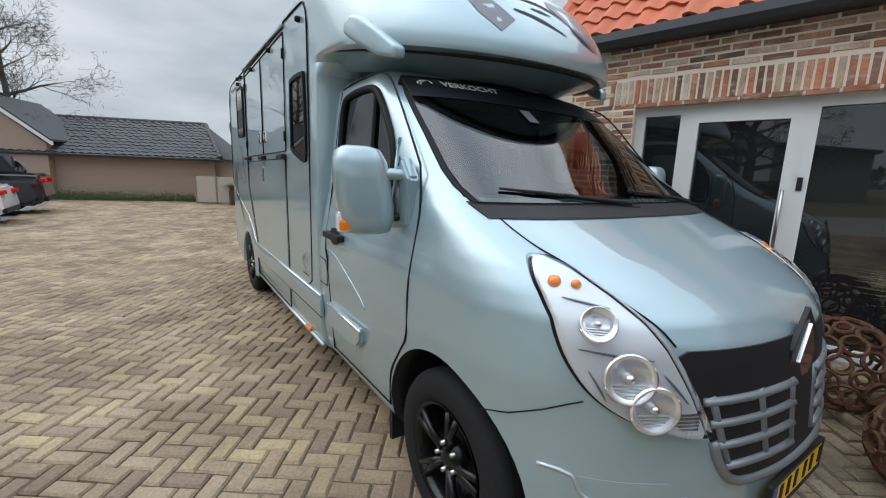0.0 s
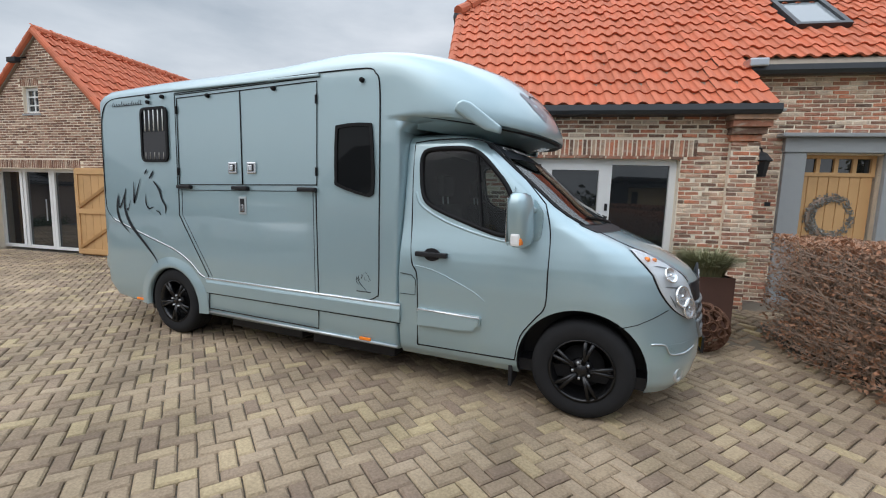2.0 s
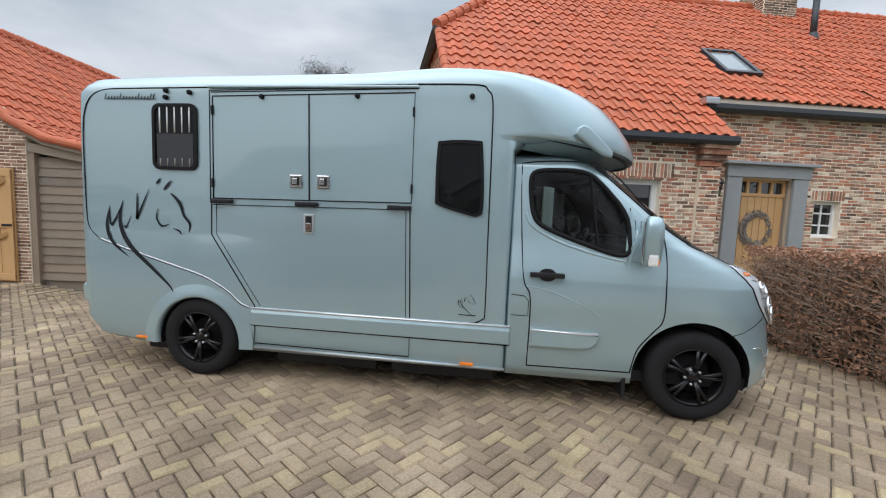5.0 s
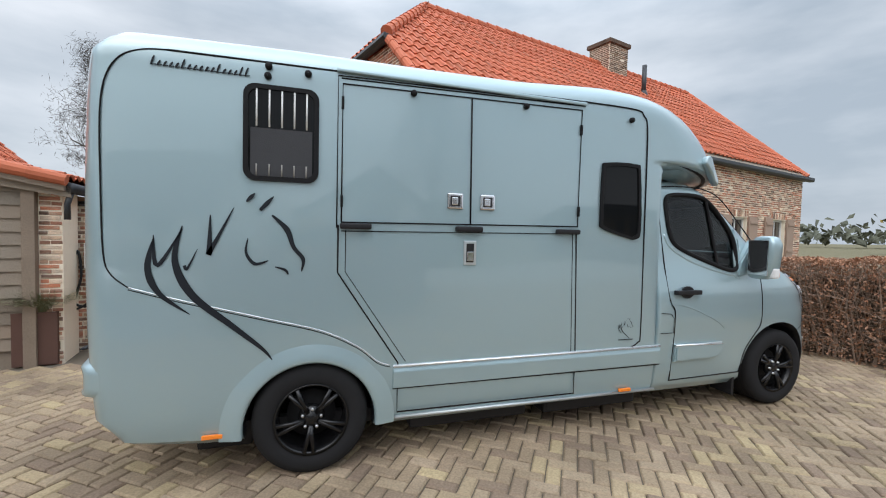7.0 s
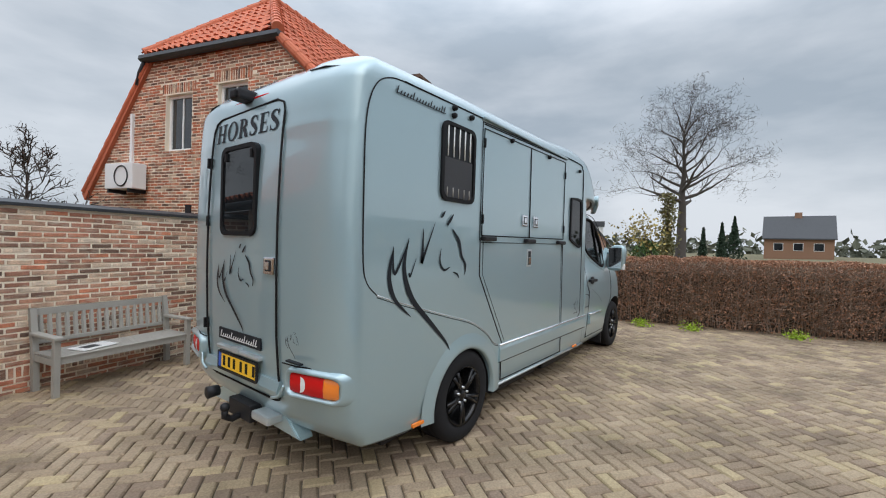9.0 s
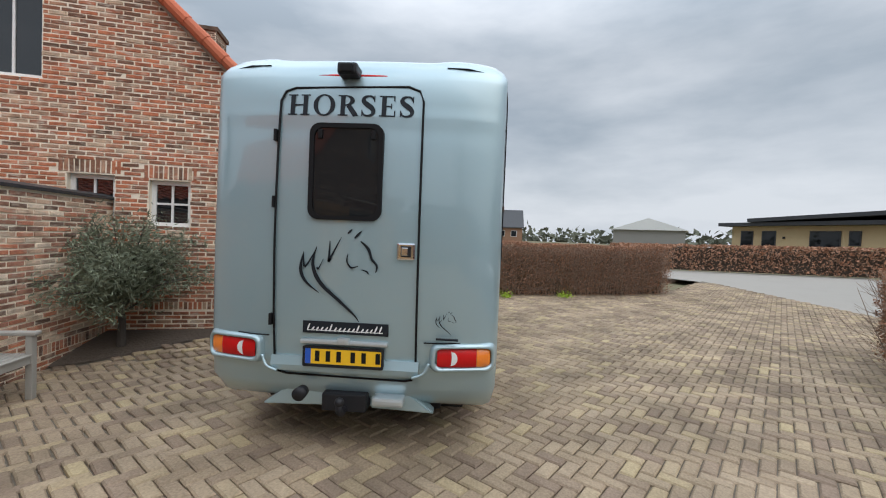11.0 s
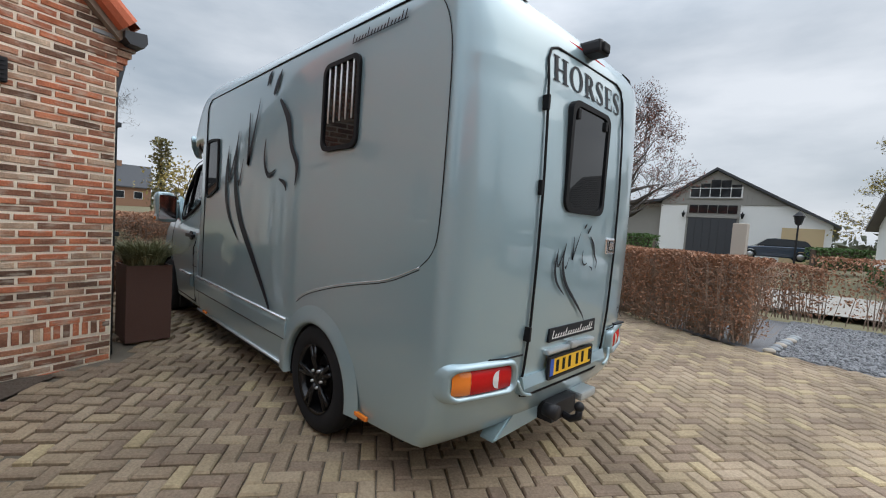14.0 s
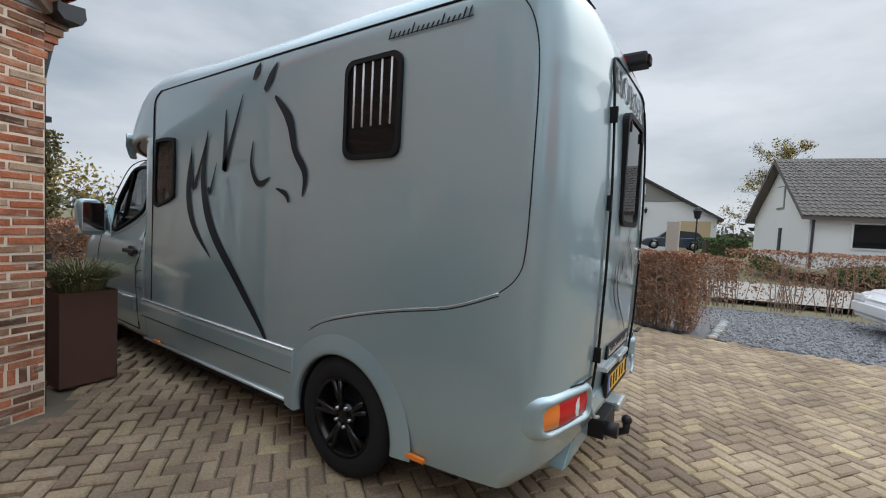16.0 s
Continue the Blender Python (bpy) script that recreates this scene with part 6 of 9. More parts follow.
# gable
GABLE = [(0.32, -0.2), (8.4, -0.2), (8.4, 2.65), (6.3, 5.36), (2.80, 5.36), (0.32, 3.04)]
GH = [(5.10, 5.88, 3.42, 4.62), (3.60, 4.38, 3.50, 4.72), (1.75, 2.29, 1.55, 2.22), (2.72, 3.3, 1.58, 2.25)]
gable = solid_wall("wall_gable", GABLE, 0.0, 0.3, "yz", GH, house)
brick_wall(gable, pose(0, 0, 0, 0, 0, -90), lambda s, z: inside(GABLE, -s, z) and not any(a - 0.005 < -s < b + 0.005 and c < z < d for a, b, c, d in GH), -8.4, -0.32, 0.0, 5.45, GABLE_BRICK, lambda s, z: -s < 1.25 and 0.2 < z < 2.6,
           [(-2.36, -1.68, 2.23, 2.43), (-3.4, -2.66, 2.26, 2.46), (-6.0, -5.0, 4.64, 4.86), (-4.5, -3.5, 4.74, 4.96), (-3.4, -0.38, 0.33, 0.45)], seed=8)
part("wall_far", box(13.8, 14.1, 1.1, 8.4, -0.2, 3.7), BRICK, house)
part("wall_back", box(0.3, 14.1, 8.1, 8.4, -0.2, 2.65), BRICK, house)
far_gable = part("far_gable", extrude_poly([(0.8, 3.6), (8.4, 2.7), (RV, roof_z(RV) - 0.1)], 13.8, 14.1, plane="yz"), BRICK, house)
for a, b, c, d in GH:
    casement(house, b - a, d - c, pose(0.12, b, c, 0, 0, -90), 2, 2 if c < 3 else 1, WHITE, "gable_window")
for a, b, c, d in MAIN_HOLES[1:]:
    casement(house, b - a, d - c, pose(a, 0.92, c), 2, 3 if b - a < 0.8 else 2, WHITE, "front_window")
for a, b in ((9.5, 10.45), (12.0, 12.95)):
    for x in (a - 0.52, b + 0.04):
        sh = part("shutter", box(x, x + 0.48, 0.74, 0.79, 1.1, 2.34, 0.006), SHUTTER, house, "weathered brown wooden window shutter")
        for z in (1.28, 2.12):
            part("shutter_batten", box(x + 0.02, x + 0.46, 0.715, 0.745, z, z + 0.08, 0.004), SHUTTER, sh)
# sliding glazing in the wing
glazing = part("patio_glazing", ring_of([(1.0, 0.16), (3.36, 0.16), (3.36, 2.33), (1.0, 2.33)], 0.09, 0.2, 0.28), WHITE, house, "white-framed patio doors with large panes")
part("pane", box(1.08, 3.28, 0.238, 0.244, 0.2, 2.26), GLASS_HOUSE, glazing)
for a, b in ((1.42, 1.50), (2.36, 2.46)):
    part("mullion", box(a, b, 0.195, 0.275, 0.2, 2.28), WHITE, glazing)
door = part("door_leaf", ring_of([(1.5, 0.2), (2.36, 0.2), (2.36, 2.24), (1.5, 2.24)], 0.085, 0.185, 0.262), WHITE, glazing)
part("door_handle", tube([(2.30, 0.12, 0.95), (2.30, 0.12, 1.55)], 0.014, 8), STEEL, door, "tall steel pull handle", True)
for z in (1.05, 1.45):
    part("handle_mount", tube([(2.30, 0.12, z), (2.30, 0.19, z)], 0.01, 6), STEEL, door)
part("door_lock", box(2.385, 2.425, 0.18, 0.2, 1.55, 1.66, 0.004), BLACK, glazing)
part("threshold", box(0.95, 3.4, 0.05, 0.4, 0.12, 0.19, 0.008), BLUESTONE, house)
# front door in its stone surround
door = part("front_door", box(5.39, 6.43, 0.93, 0.98, 0.15, 2.22), OAK, house, "oak plank front door with glazed top lights")
for k in range(7):
    part("plank", box(5.42 + k * 0.141, 5.55 + k * 0.141, 0.915, 0.935, 0.22, 2.18, 0.004), OAK, door)
for z in (2.18, 2.45):
    part("rail", box(5.39, 6.43, 0.9, 0.96, z, z + 0.06, 0.004), OAK, door)
for k in range(5):
    x = 5.39 + k * 0.246
    part("stile", box(x, x + 0.055, 0.9, 0.96, 2.23, 2.46, 0.004), OAK, door)
part("pane", box(5.42, 6.4, 0.935, 0.941, 2.23, 2.47), GLASS_HOUSE, door)
for a, b in ((5.09, 5.39), (6.43, 6.73)):
    part("door_jamb", box(a, b, 0.74, 1.0, 0.0, 2.52, 0.012), BLUESTONE, house)
    part("jamb_foot", box(a - 0.02, b + 0.02, 0.72, 1.0, 0.0, 0.5, 0.012), BLUESTONE, house)
part("lintel", box(5.07, 6.75, 0.72, 1.0, 2.52, 2.74, 0.01), BLUESTONE, house)
part("cornice", box(4.98, 6.85, 0.64, 0.9, 2.74, 2.80, 0.015), BLUESTONE, house)
part("house_number_bar", box(4.92, 5.0, 0.785, 0.8, 1.7, 1.76), BLACK, house)
# wall lantern, downpipe, gutters, vent, cooling unit
lantern = part("wall_lantern", lathe([(0.001, 0.0), (0.06, 0.0), (0.085, 0.16), (0.11, 0.17), (0.05, 0.25), (0.001, 0.28)], 8, "z"), BLACK, house, "black wall lantern on a bracket", False, pose(4.58, 0.42, 2.12) @ Matrix.Scale(1.35, 4))
part("bracket", tube([(-0.22, 0.0, 0.06), (-0.1, 0.0, 0.34), (0, 0, 0.30), (0, 0, 0.26)], 0.012, 6), BLACK, lantern, "", True)
for nm, a, b, v in (("wing_gutter", -0.14, 4.42, -0.13), ("main_gutter", 4.42, 14.35, 0.64)):
    z = roof_z(v) + 0.01
    prof = [(v - 0.07, z + 0.03), (v - 0.08, z - 0.05), (v - 0.05, z - 0.10), (v + 0.06, z - 0.10), (v + 0.10, z - 0.06), (v + 0.10, z + 0.0)]
    part(nm, extrude_poly(prof, a, b, plane="yz"), ZINC, house, "dark zinc gutter")
part("eaves_board", box(0.3, 4.36, -0.02, 0.11, 2.92, 3.05), ZINC, house)
part("downpipe", tube([(0.16, 0.2, 3.0), (0.14, 0.22, 2.85), (0.11, 0.30, 2.5), (0.11, 0.30, 0.08)], 0.042, 10), ZINC, house, "dark downpipe", True)
for z in (2.2, 1.2):
    part("pipe_clip", box(0.05, 0.15, 0.25, 0.35, z, z + 0.04), ZINC, house)
vent = part("wall_vent", box(-0.05, 0.0, 1.02, 1.24, 2.34, 2.52, 0.006), BLACK, house, "black louvred wall vent")
for k in range(5):
    part("louvre", box(-0.06, -0.045, 1.04, 1.22, 2.36 + k * 0.032, 2.372 + k * 0.032), BLACK, vent)
ac = part("cooling_unit", box(-0.36, -0.06, 6.35, 7.25, 2.6, 3.15, 0.02), WHITE, house, "white outdoor cooling unit on the gable")
part("fan_grille", lathe([(0.2, -0.37), (0.21, -0.385), (0.23, -0.37)], 24, "y"), BLACK, ac, "", False, pose(0, 6.7, 2.87, 0, 0, 0) @ pose(0, 0, 0, 0, 0, -90))
part("unit_bracket", box(-0.36, 0.0, 6.45, 6.5, 2.52, 2.6), BLACK, ac)
part("unit_bracket", box(-0.36, 0.0, 7.1, 7.15, 2.52, 2.6), BLACK, ac)
part("conduit", box(-0.06, 0.0, 6.86, 6.93, 3.1, 4.3), WHITE, ac)
part("wall_grate", box(-0.03, 0.0, 5.05, 5.2, 2.1, 2.28), BLACK, house)

# ---- pantile roofs ----


def pantile(w=0.215, l=0.38, material=None):
    bm = bmesh.new()
    n = 7
    rows = []
    for y, dz in ((0, 0.032), (l, 0.0)):
        rows.append([bm.verts.new((w * (i / n - 0.5) * 1.08, y, dz + 0.024 * math.sin((i / n) * math.tau * 0.98 + 0.4))) for i in range(n + 1)])
    lip = [bm.verts.new(v.co - Vector((0, -0.012, 0.034))) for v in rows[0]]
    edge = [bm.verts.new(v.co) for v in rows[0]]
    for a, b in ((rows[0], rows[1]), (lip, edge)):
        for i in range(n):
            bm.faces.new((a[i], a[i + 1], b[i + 1], b[i]))
    return mesh_of("roof_tile", bm, material or TILE, True)


UNIT_TILE = pantile()


def tile_slope(roof_ob, m, width, length, ok, near=None, seed=1, unit=None, du=0.215, dv=0.325, label="orange clay pantiles in rows", material=None):
    """Rows of tiles on a slope: m carries (along, up the slope, out)."""
    r = random.Random(seed)
    rest, singles = [], []
    for j in range(int(length / dv) + 1):
        for i in range(int(width / du) + 1):
            s, t = (i + 0.5) * du, j * dv
            if not ok(s, t + 0.1):
                continue
            q = m @ pose(s, t + r.gauss(0, 0.004), r.gauss(0, 0.003), r.gauss(0, 0.6), r.gauss(0, 0.8), r.gauss(0, 0.5))
            (singles if near and near(s, t) and len(singles) < 290 else rest).append(q)
    stuff_mesh("roof_tiles", unit or UNIT_TILE, rest, material or TILE, roof_ob, label)
    LATE.append((roof_ob, unit or UNIT_TILE, singles, "roof_tile"))


def ridge_tiles(parent, a, b, r=0.11, step=0.33, material=None):
    """Half-round caps laid end to end from a to b."""
    a, b = Vector(a), Vector(b)
    n = max(1, round((b - a).length / step))
    d = (b - a) / n
    cap = mesh_of("ridge_tile", tube([(0, 0, 0), d + d.normalized() * 0.03], [r * 1.08, r * 0.95], 10), material or TILE)
    for k in range(n):
        ob = new("ridge_tile", cap)
        ob.parent, ob.matrix_basis = parent, Matrix.Translation(a + d * k)


ang = math.degrees(math.atan(SLOPE))
run = math.cos(radians(ang))
roof = part("roof", extrude_poly([(-0.1, roof_z(-0.1)), (RV, roof_z(RV)), (RV, roof_z(RV) - 0.16), (-0.02, roof_z(-0.1) - 0.10)], 2.0, 4.36, plane="yz"), GREY_WOOD, house, "orange pantile roof with half-hipped gable")
part("roof_deck", extrude_poly([(-0.1, roof_z(-0.1)), (2.5, roof_z(2.5)), (2.5, roof_z(2.5) - 0.16), (-0.02, roof_z(-0.1) - 0.10)], -0.08, 2.0, plane="yz"), GREY_WOOD, roof)
part("roof_deck", extrude_poly([(0.68, roof_z(0.68)), (RV, roof_z(RV)), (RV, roof_z(RV) - 0.16), (0.78, roof_z(0.68) - 0.12)], 4.36, 14.2, plane="yz"), GREY_WOOD, roof)
back_top, back_low = (RV, roof_z(RV)), (8.55, 2.55)
part("back_slope", extrude_poly([back_top, back_low, (8.45, 2.4), (RV, roof_z(RV) - 0.16)], 2.0, 14.2, plane="yz"), TILE, roof)
part("back_slope", extrude_poly([(6.28, 5.50), back_low, (8.45, 2.4), (6.28, 5.34)], -0.08, 2.0, plane="yz"), TILE, roof)
hip_deck = bmesh.new()
hv = [hip_deck.verts.new(p) for p in ((-0.14, 2.42, 5.47), (-0.14, 6.35, 5.47), (2.0, RV, roof_z(RV)), (2.0, 2.5, 5.4), (2.0, 6.3, 5.4))]
for f in ((0, 1, 2), (0, 2, 3), (1, 4, 2), (0, 3, 4, 1)):
    hip_deck.faces.new([hv[i] for i in f])
bmesh.ops.recalc_face_normals(hip_deck, faces=hip_deck.faces[:])
part("hip_deck", hip_deck, TILE, roof)
slope_m = Matrix.Translation((-0.12, -0.12, roof_z(-0.12) + 0.035)) @ pose(0, 0, 0, ang, 0, 0)


def front_ok(s, t):
    u, v = s - 0.12, -0.12 + t * run
    if v > RV - 0.02 or u > 14.15:
        return False
    if u > 4.38 and v < 0.70:
        return False
    if 5.5 < u < 6.35 and 1.52 < v < 2.3:
        return False
    return u > -0.14 if v < 2.5 else u > -0.14 + (v - 2.5) * 2.14 / 2.22 + 0.1


tile_slope(roof, slope_m, 14.4, 7.2, front_ok, lambda s, t: t < 1.6 and 1.5 < s < 4.4, 11)
hip_ang = math.degrees(math.atan2(roof_z(RV) - 5.47, 2.14))
hip_m = Matrix.Translation((-0.16, 6.4, 5.50)) @ pose(0, 0, 0, 0, 0, -90) @ pose(0, 0, 0, hip_ang, 0, 0)
hip_len = math.hypot(2.14, roof_z(RV) - 5.47)
tile_slope(roof, hip_m, 3.9, hip_len, lambda s, t: s > 0.05 + 1.58 * t / hip_len and s < 3.82 - 2.2 * t / hip_len, None, 12)
ridge_tiles(roof, (2.0, RV, roof_z(RV) + 0.03), (14.2, RV, roof_z(RV) + 0.03))
ridge_tiles(roof, (-0.14, 2.42, 5.51), (2.0, RV, roof_z(RV) + 0.03))
ridge_tiles(roof, (-0.14, 6.35, 5.51), (2.0, RV, roof_z(RV) + 0.03))
ridge_tiles(roof, (-0.10, -0.06, roof_z(-0.06) + 0.0), (-0.10, 2.48, roof_z(2.48) + 0.0), 0.085, 0.34)
ridge_tiles(roof, (14.15, 0.7, roof_z(0.7) + 0.03), (14.15, RV, roof_z(RV) + 0.03), 0.085, 0.34)
ridge_tiles(roof, (-0.06, 8.5, 2.6), (-0.06, 6.3, 5.5), 0.06, 0.34)
part("hip_gutter", extrude_poly([(-0.22, 5.46), (-0.24, 5.38), (-0.18, 5.34), (-0.08, 5.34), (-0.06, 5.44)], 2.35, 6.45), ZINC, roof)
part("hip_downpipe", tube([(-0.14, 6.4, 5.35), (-0.1, 6.6, 5.15), (-0.08, 6.7, 4.9)], 0.04, 8), ZINC, roof, "", True)
chimney = part("chimney", box(8.75, 9.7, 4.3, 5.1, 6.7, 8.27, 0.01), MORTAR, house, "brick chimney with a corbelled top")
brick_wall(chimney, pose(0, 4.3, 0), lambda s, z: 8.75 < s < 9.7 and 6.9 < z < 8.24, 8.75, 9.7, 7.0, 8.22, CHIMNEY_BRICK, None, seed=15)
brick_wall(chimney, pose(8.75, 0, 0, 0, 0, -90), lambda s, z: 4.3 < -s < 5.1 and 6.9 < z < 8.24, -5.1, -4.3, 7.0, 8.22, CHIMNEY_BRICK, None, seed=16)
part("chimney_cap", box(8.68, 9.77, 4.23, 5.17, 8.17, 8.31, 0.015), CHIMNEY_BRICK, chimney)
part("flue_pipe", tube([(9.3, 3.4, roof_z(3.4) - 0.1), (9.3, 3.4, 7.25)], 0.07, 10), ZINC, roof, "black flue pipe", True)
part("flue_flashing", lathe([(0.16, -0.12), (0.08, 0.12)], 12, "z"), ZINC, roof, "", False, pose(9.3, 3.4, roof_z(3.4)))
sky_m = Matrix.Translation((5.52, 1.55, roof_z(1.55) + 0.05)) @ pose(0, 0, 0, ang, 0, 0)
skylight = part("skylight", ring_of([(0, 0), (0.8, 0), (0.8, 1.06), (0, 1.06)], 0.08, -0.06, 0.06), ZINC, roof, "dark-framed roof window", False, sky_m @ pose(0, 0, 0, -90, 0, 0))
part("pane", box(0.06, 0.74, -0.02, 0.0, 0.06, 1.0), glass("skylight_glass", (0.25, 0.28, 0.3), 0.03), skylight)
part("gutter_end_cap", box(4.35, 4.6, 0.50, 0.70, 3.72, 3.84, 0.02), STEEL, house)

# the house is not quite square: the wing's front and roof draw back towards the gable,
# and beyond the wing the main range turns towards the yard
ROOF_PARTS = {roof, *roof.children_recursive}
GABLE_PARTS = {gable, *gable.children_recursive}


def skew(u, v, reach, full, gone):
    """How far a point moves across the house."""
    fade = np.clip((gone - v) / (gone - full), 0.0, 1.0)
    return reach * np.clip(1.0 - u / 4.4, 0.0, 1.03) * fade - 0.07 * np.maximum(0.0, u - 4.3)


for o in house.children_recursive:
    rel, q = o.matrix_basis.copy(), o.parent
    while q != house:
        rel, q = q.matrix_basis @ rel, q.parent
    if o.type != "MESH" or o in GABLE_PARTS or o.name.startswith(("gable_window", "wall_back", "downpipe", "pipe_clip")):
        continue
    way = (0.34, RV + 0.3, 6.4) if o in ROOF_PARTS or o.name.startswith("wing_gutter") else (0.26, 0.75, 0.95)
    if rel.translation.length < 1.0 and o.name.startswith("corbel") and min(v.co.x for v in o.data.vertices) < 1.0:
        continue
    if o.data.users > 1:
        o.matrix_basis = Matrix.Translation((0, float(skew(rel.translation.x, rel.translation.y, *way)), 0)) @ o.matrix_basis
        continue
    co = np.empty(len(o.data.vertices) * 3)
    o.data.vertices.foreach_get("co", co)
    a = np.array(rel)
    p = co.reshape(-1, 3) @ a[:3, :3].T + a[:3, 3]
    p[:, 1] += skew(p[:, 0], p[:, 1], *way)
    back = np.array(rel.inverted())
    o.data.vertices.foreach_set("co", (p @ back[:3, :3].T + back[:3, 3]).ravel())
    o.data.update()
for owner, unit, mats, nm in LATE:
    way = (0.34, RV + 0.3, 6.4) if owner == roof else (0.26, 0.75, 0.95)
    if owner in (roof, wing, pier, ret):
        for m in mats:
            m.translation.y += float(skew(m.translation.x, m.translation.y, *way))

# ---- garden wall, barn ----
GW = pose(-7.3, 3.38, 0, 0, 0, 12.0)
gw = tagged(part("garden_wall", box(-0.75, 4.75, 0, 0.22, -0.3, 1.9), MORTAR, None, "", False, GW), "tall reclaimed-brick garden wall with a dark coping", "wall", kind="structure")
brick_wall(gw, pose(0, 0, 0), lambda s, z: -0.75 < s < 4.72 and z < 1.9, -0.75, 4.7, -0.19, 1.88, BRICK, lambda s, z: 0.4 < s < 3.0 and 0.5 < z, [(-0.73, 4.7, 0.0, 0.12)], seed=21)
part("coping", extrude_poly([(-0.05, 1.90), (0.27, 1.90), (0.27, 1.935), (0.11, 1.98), (-0.05, 1.935)], -0.75, 4.75, plane="yz"), ZINC, gw, "dark wall coping")

BARN = pose(-10.4, 2.15, 0, 0, 0, 8.0)
barn = empty("barn", BARN, "buff-brick barn with orange pantiles, timber side and open plank doors", "barn")
BW_ = [(-5.5, -0.2), (0, -0.2), (0, 2.85), (-2.75, 5.33), (-5.5, 2.85)]
BHOLES = [(-4.75, -1.75, -0.3, 2.12), (-3.36, -2.84, 3.48, 4.12)]
bfront = solid_wall("barn_front", BW_, 0.0, 0.3, "xz", BHOLES, barn)
brick_wall(bfront, pose(0, 0, 0), lambda s, z: inside(BW_, s, z) and not any(a < s < b and c < z < d for a, b, c, d in BHOLES), -5.5, 0, 0, 5.4, BARN_BRICK, None, [(-4.9, -1.6, 2.13, 2.35), (-3.43, -2.77, 4.13, 4.32)], seed=31)
casement(barn, 0.53, 0.62, pose(-3.36, 0.1, 3.48), 2, 3, WHITE, "barn_window")
bglaz = part("barn_glazing", ring_of([(-4.75, 0.05), (-1.75, 0.05), (-1.75, 2.12), (-4.75, 2.12)], 0.08, 0.16, 0.24), WHITE, barn, "white-framed glazed barn doors")
part("pane", box(-4.7, -1.8, 0.2, 0.206, 0.1, 2.06), GLASS_HOUSE, bglaz)
for x in (-3.95, -3.82, -2.90, -2.80):
    part("mullion", box(x - 0.045, x + 0.045, 0.155, 0.235, 0.06, 2.1), WHITE, bglaz)
part("pull_handle", tube([(-3.0, 0.1, 0.8), (-3.0, 0.1, 1.35)], 0.014, 6), STEEL, bglaz)


def plank_door(m, w, h, parent):
    d = part("plank_door", box(0, w, -0.03, 0.0, 0, h, 0.004), OAK, parent, "pale oak ledged and braced barn door", False, m)
    for k in range(6):
        part("plank", box(0.02 + k * (w - 0.04) / 6, 0.01 + (k + 1) * (w - 0.04) / 6, -0.045, -0.028, 0.02, h - 0.02, 0.003), OAK, d)
    for z in (0.03, h * 0.48, h - 0.15):
        part("ledge", box(0.01, w - 0.01, -0.075, -0.045, z, z + 0.12, 0.004), OAK, d)
    for z in (0.15, h * 0.48 + 0.12):
        part("brace", tube([(0.1, -0.06, z + 0.04), (w - 0.1, -0.06, z + h * 0.48 - 0.24)], 0.045, 4), OAK, d)
    for x in (0.0, w - 0.11):
        part("side_stile", box(x, x + 0.1, -0.07, -0.045, 0.02, h - 0.02, 0.004), OAK, d)
    part("latch", box(w - 0.2, w - 0.02, -0.085, -0.07, h * 0.48 + 0.03, h * 0.48 + 0.07), BLACK, d)
    return d


plank_door(pose(-1.72, -0.02, 0.03), 1.5, 2.12, barn)
plank_door(pose(-5.887, -0.352, 0.03, 0, 0, 13), 1.3, 2.12, barn)
flood = part("barn_floodlight", box(-3.3, -3.0, -0.32, -0.2, 4.62, 4.74, 0.02), BLACK, barn, "black flood lamp on an arm")
part("arm", tube([(-3.15, 0.0, 4.82), (-3.15, -0.2, 4.74)], 0.02, 6), BLACK, flood)
# timber lean-to beside the brick gable
lean = part("lean_to_wall", box(0.02, 2.6, 0.13, 0.3, -0.2, 2.2), GREY_WOOD, barn)
nz = 0
while nz * 0.165 < 2.2:
    z = nz * 0.165 + 0.05
    for x0, x1 in ((0.12, 2.55),):
        part("weatherboard", extrude_poly([(0.13, z), (0.085, z), (0.11, z + 0.19), (0.13, z + 0.19)], x0, x1, plane="yz"), GREY_WOOD, lean)
    nz += 1
part("corner_post", box(0.0, 0.12, 0.02, 0.3, -0.1, 2.5, 0.006), GREY_WOOD, barn)
part("corner_post", box(2.55, 2.68, 0.05, 0.3, -0.2, 2.1, 0.006), GREY_WOOD, barn)
nib = part("barn_nib", box(2.68, 2.92, 0.16, 0.7, -0.3, 2.05), MORTAR, barn)
brick_wall(nib, pose(0, 0.16, 0), lambda s, z: 2.68 < s < 2.92 and z < 2.05, 2.68, 2.92, -0.19, 2.05, BRICK, None, [(2.70, 2.90, 0.0, 0.12)], seed=33)
barge = part("barge_board", extrude_poly([(-0.1, 2.66), (3.05, 2.12), (3.05, 1.98), (-0.1, 2.50)], 0.0, 0.06), GREY_WOOD, barn)
part("lean_gutter", tube([(3.04, 0.0, 2.10), (3.04, 8.0, 2.10)], 0.07, 8), ZINC, barn, "", True)
part("lean_downpipe", tube([(3.04, 0.05, 2.05), (3.0, 0.05, 1.9), (3.0, 0.05, 1.7)], 0.035, 8), ZINC, barn, "", True)
PROF = [(-5.75, 2.62), (-2.75, 5.38), (-0.25, 3.02), (0.35, 2.72), (3.0, 2.18)]
under = PROF + [(x, z - 0.12) for x, z in PROF[::-1]]
broof = part("barn_roof", extrude_poly(under, -0.06, 9.0), GREY_WOOD, barn, "orange pantile barn roof with a swept foot")
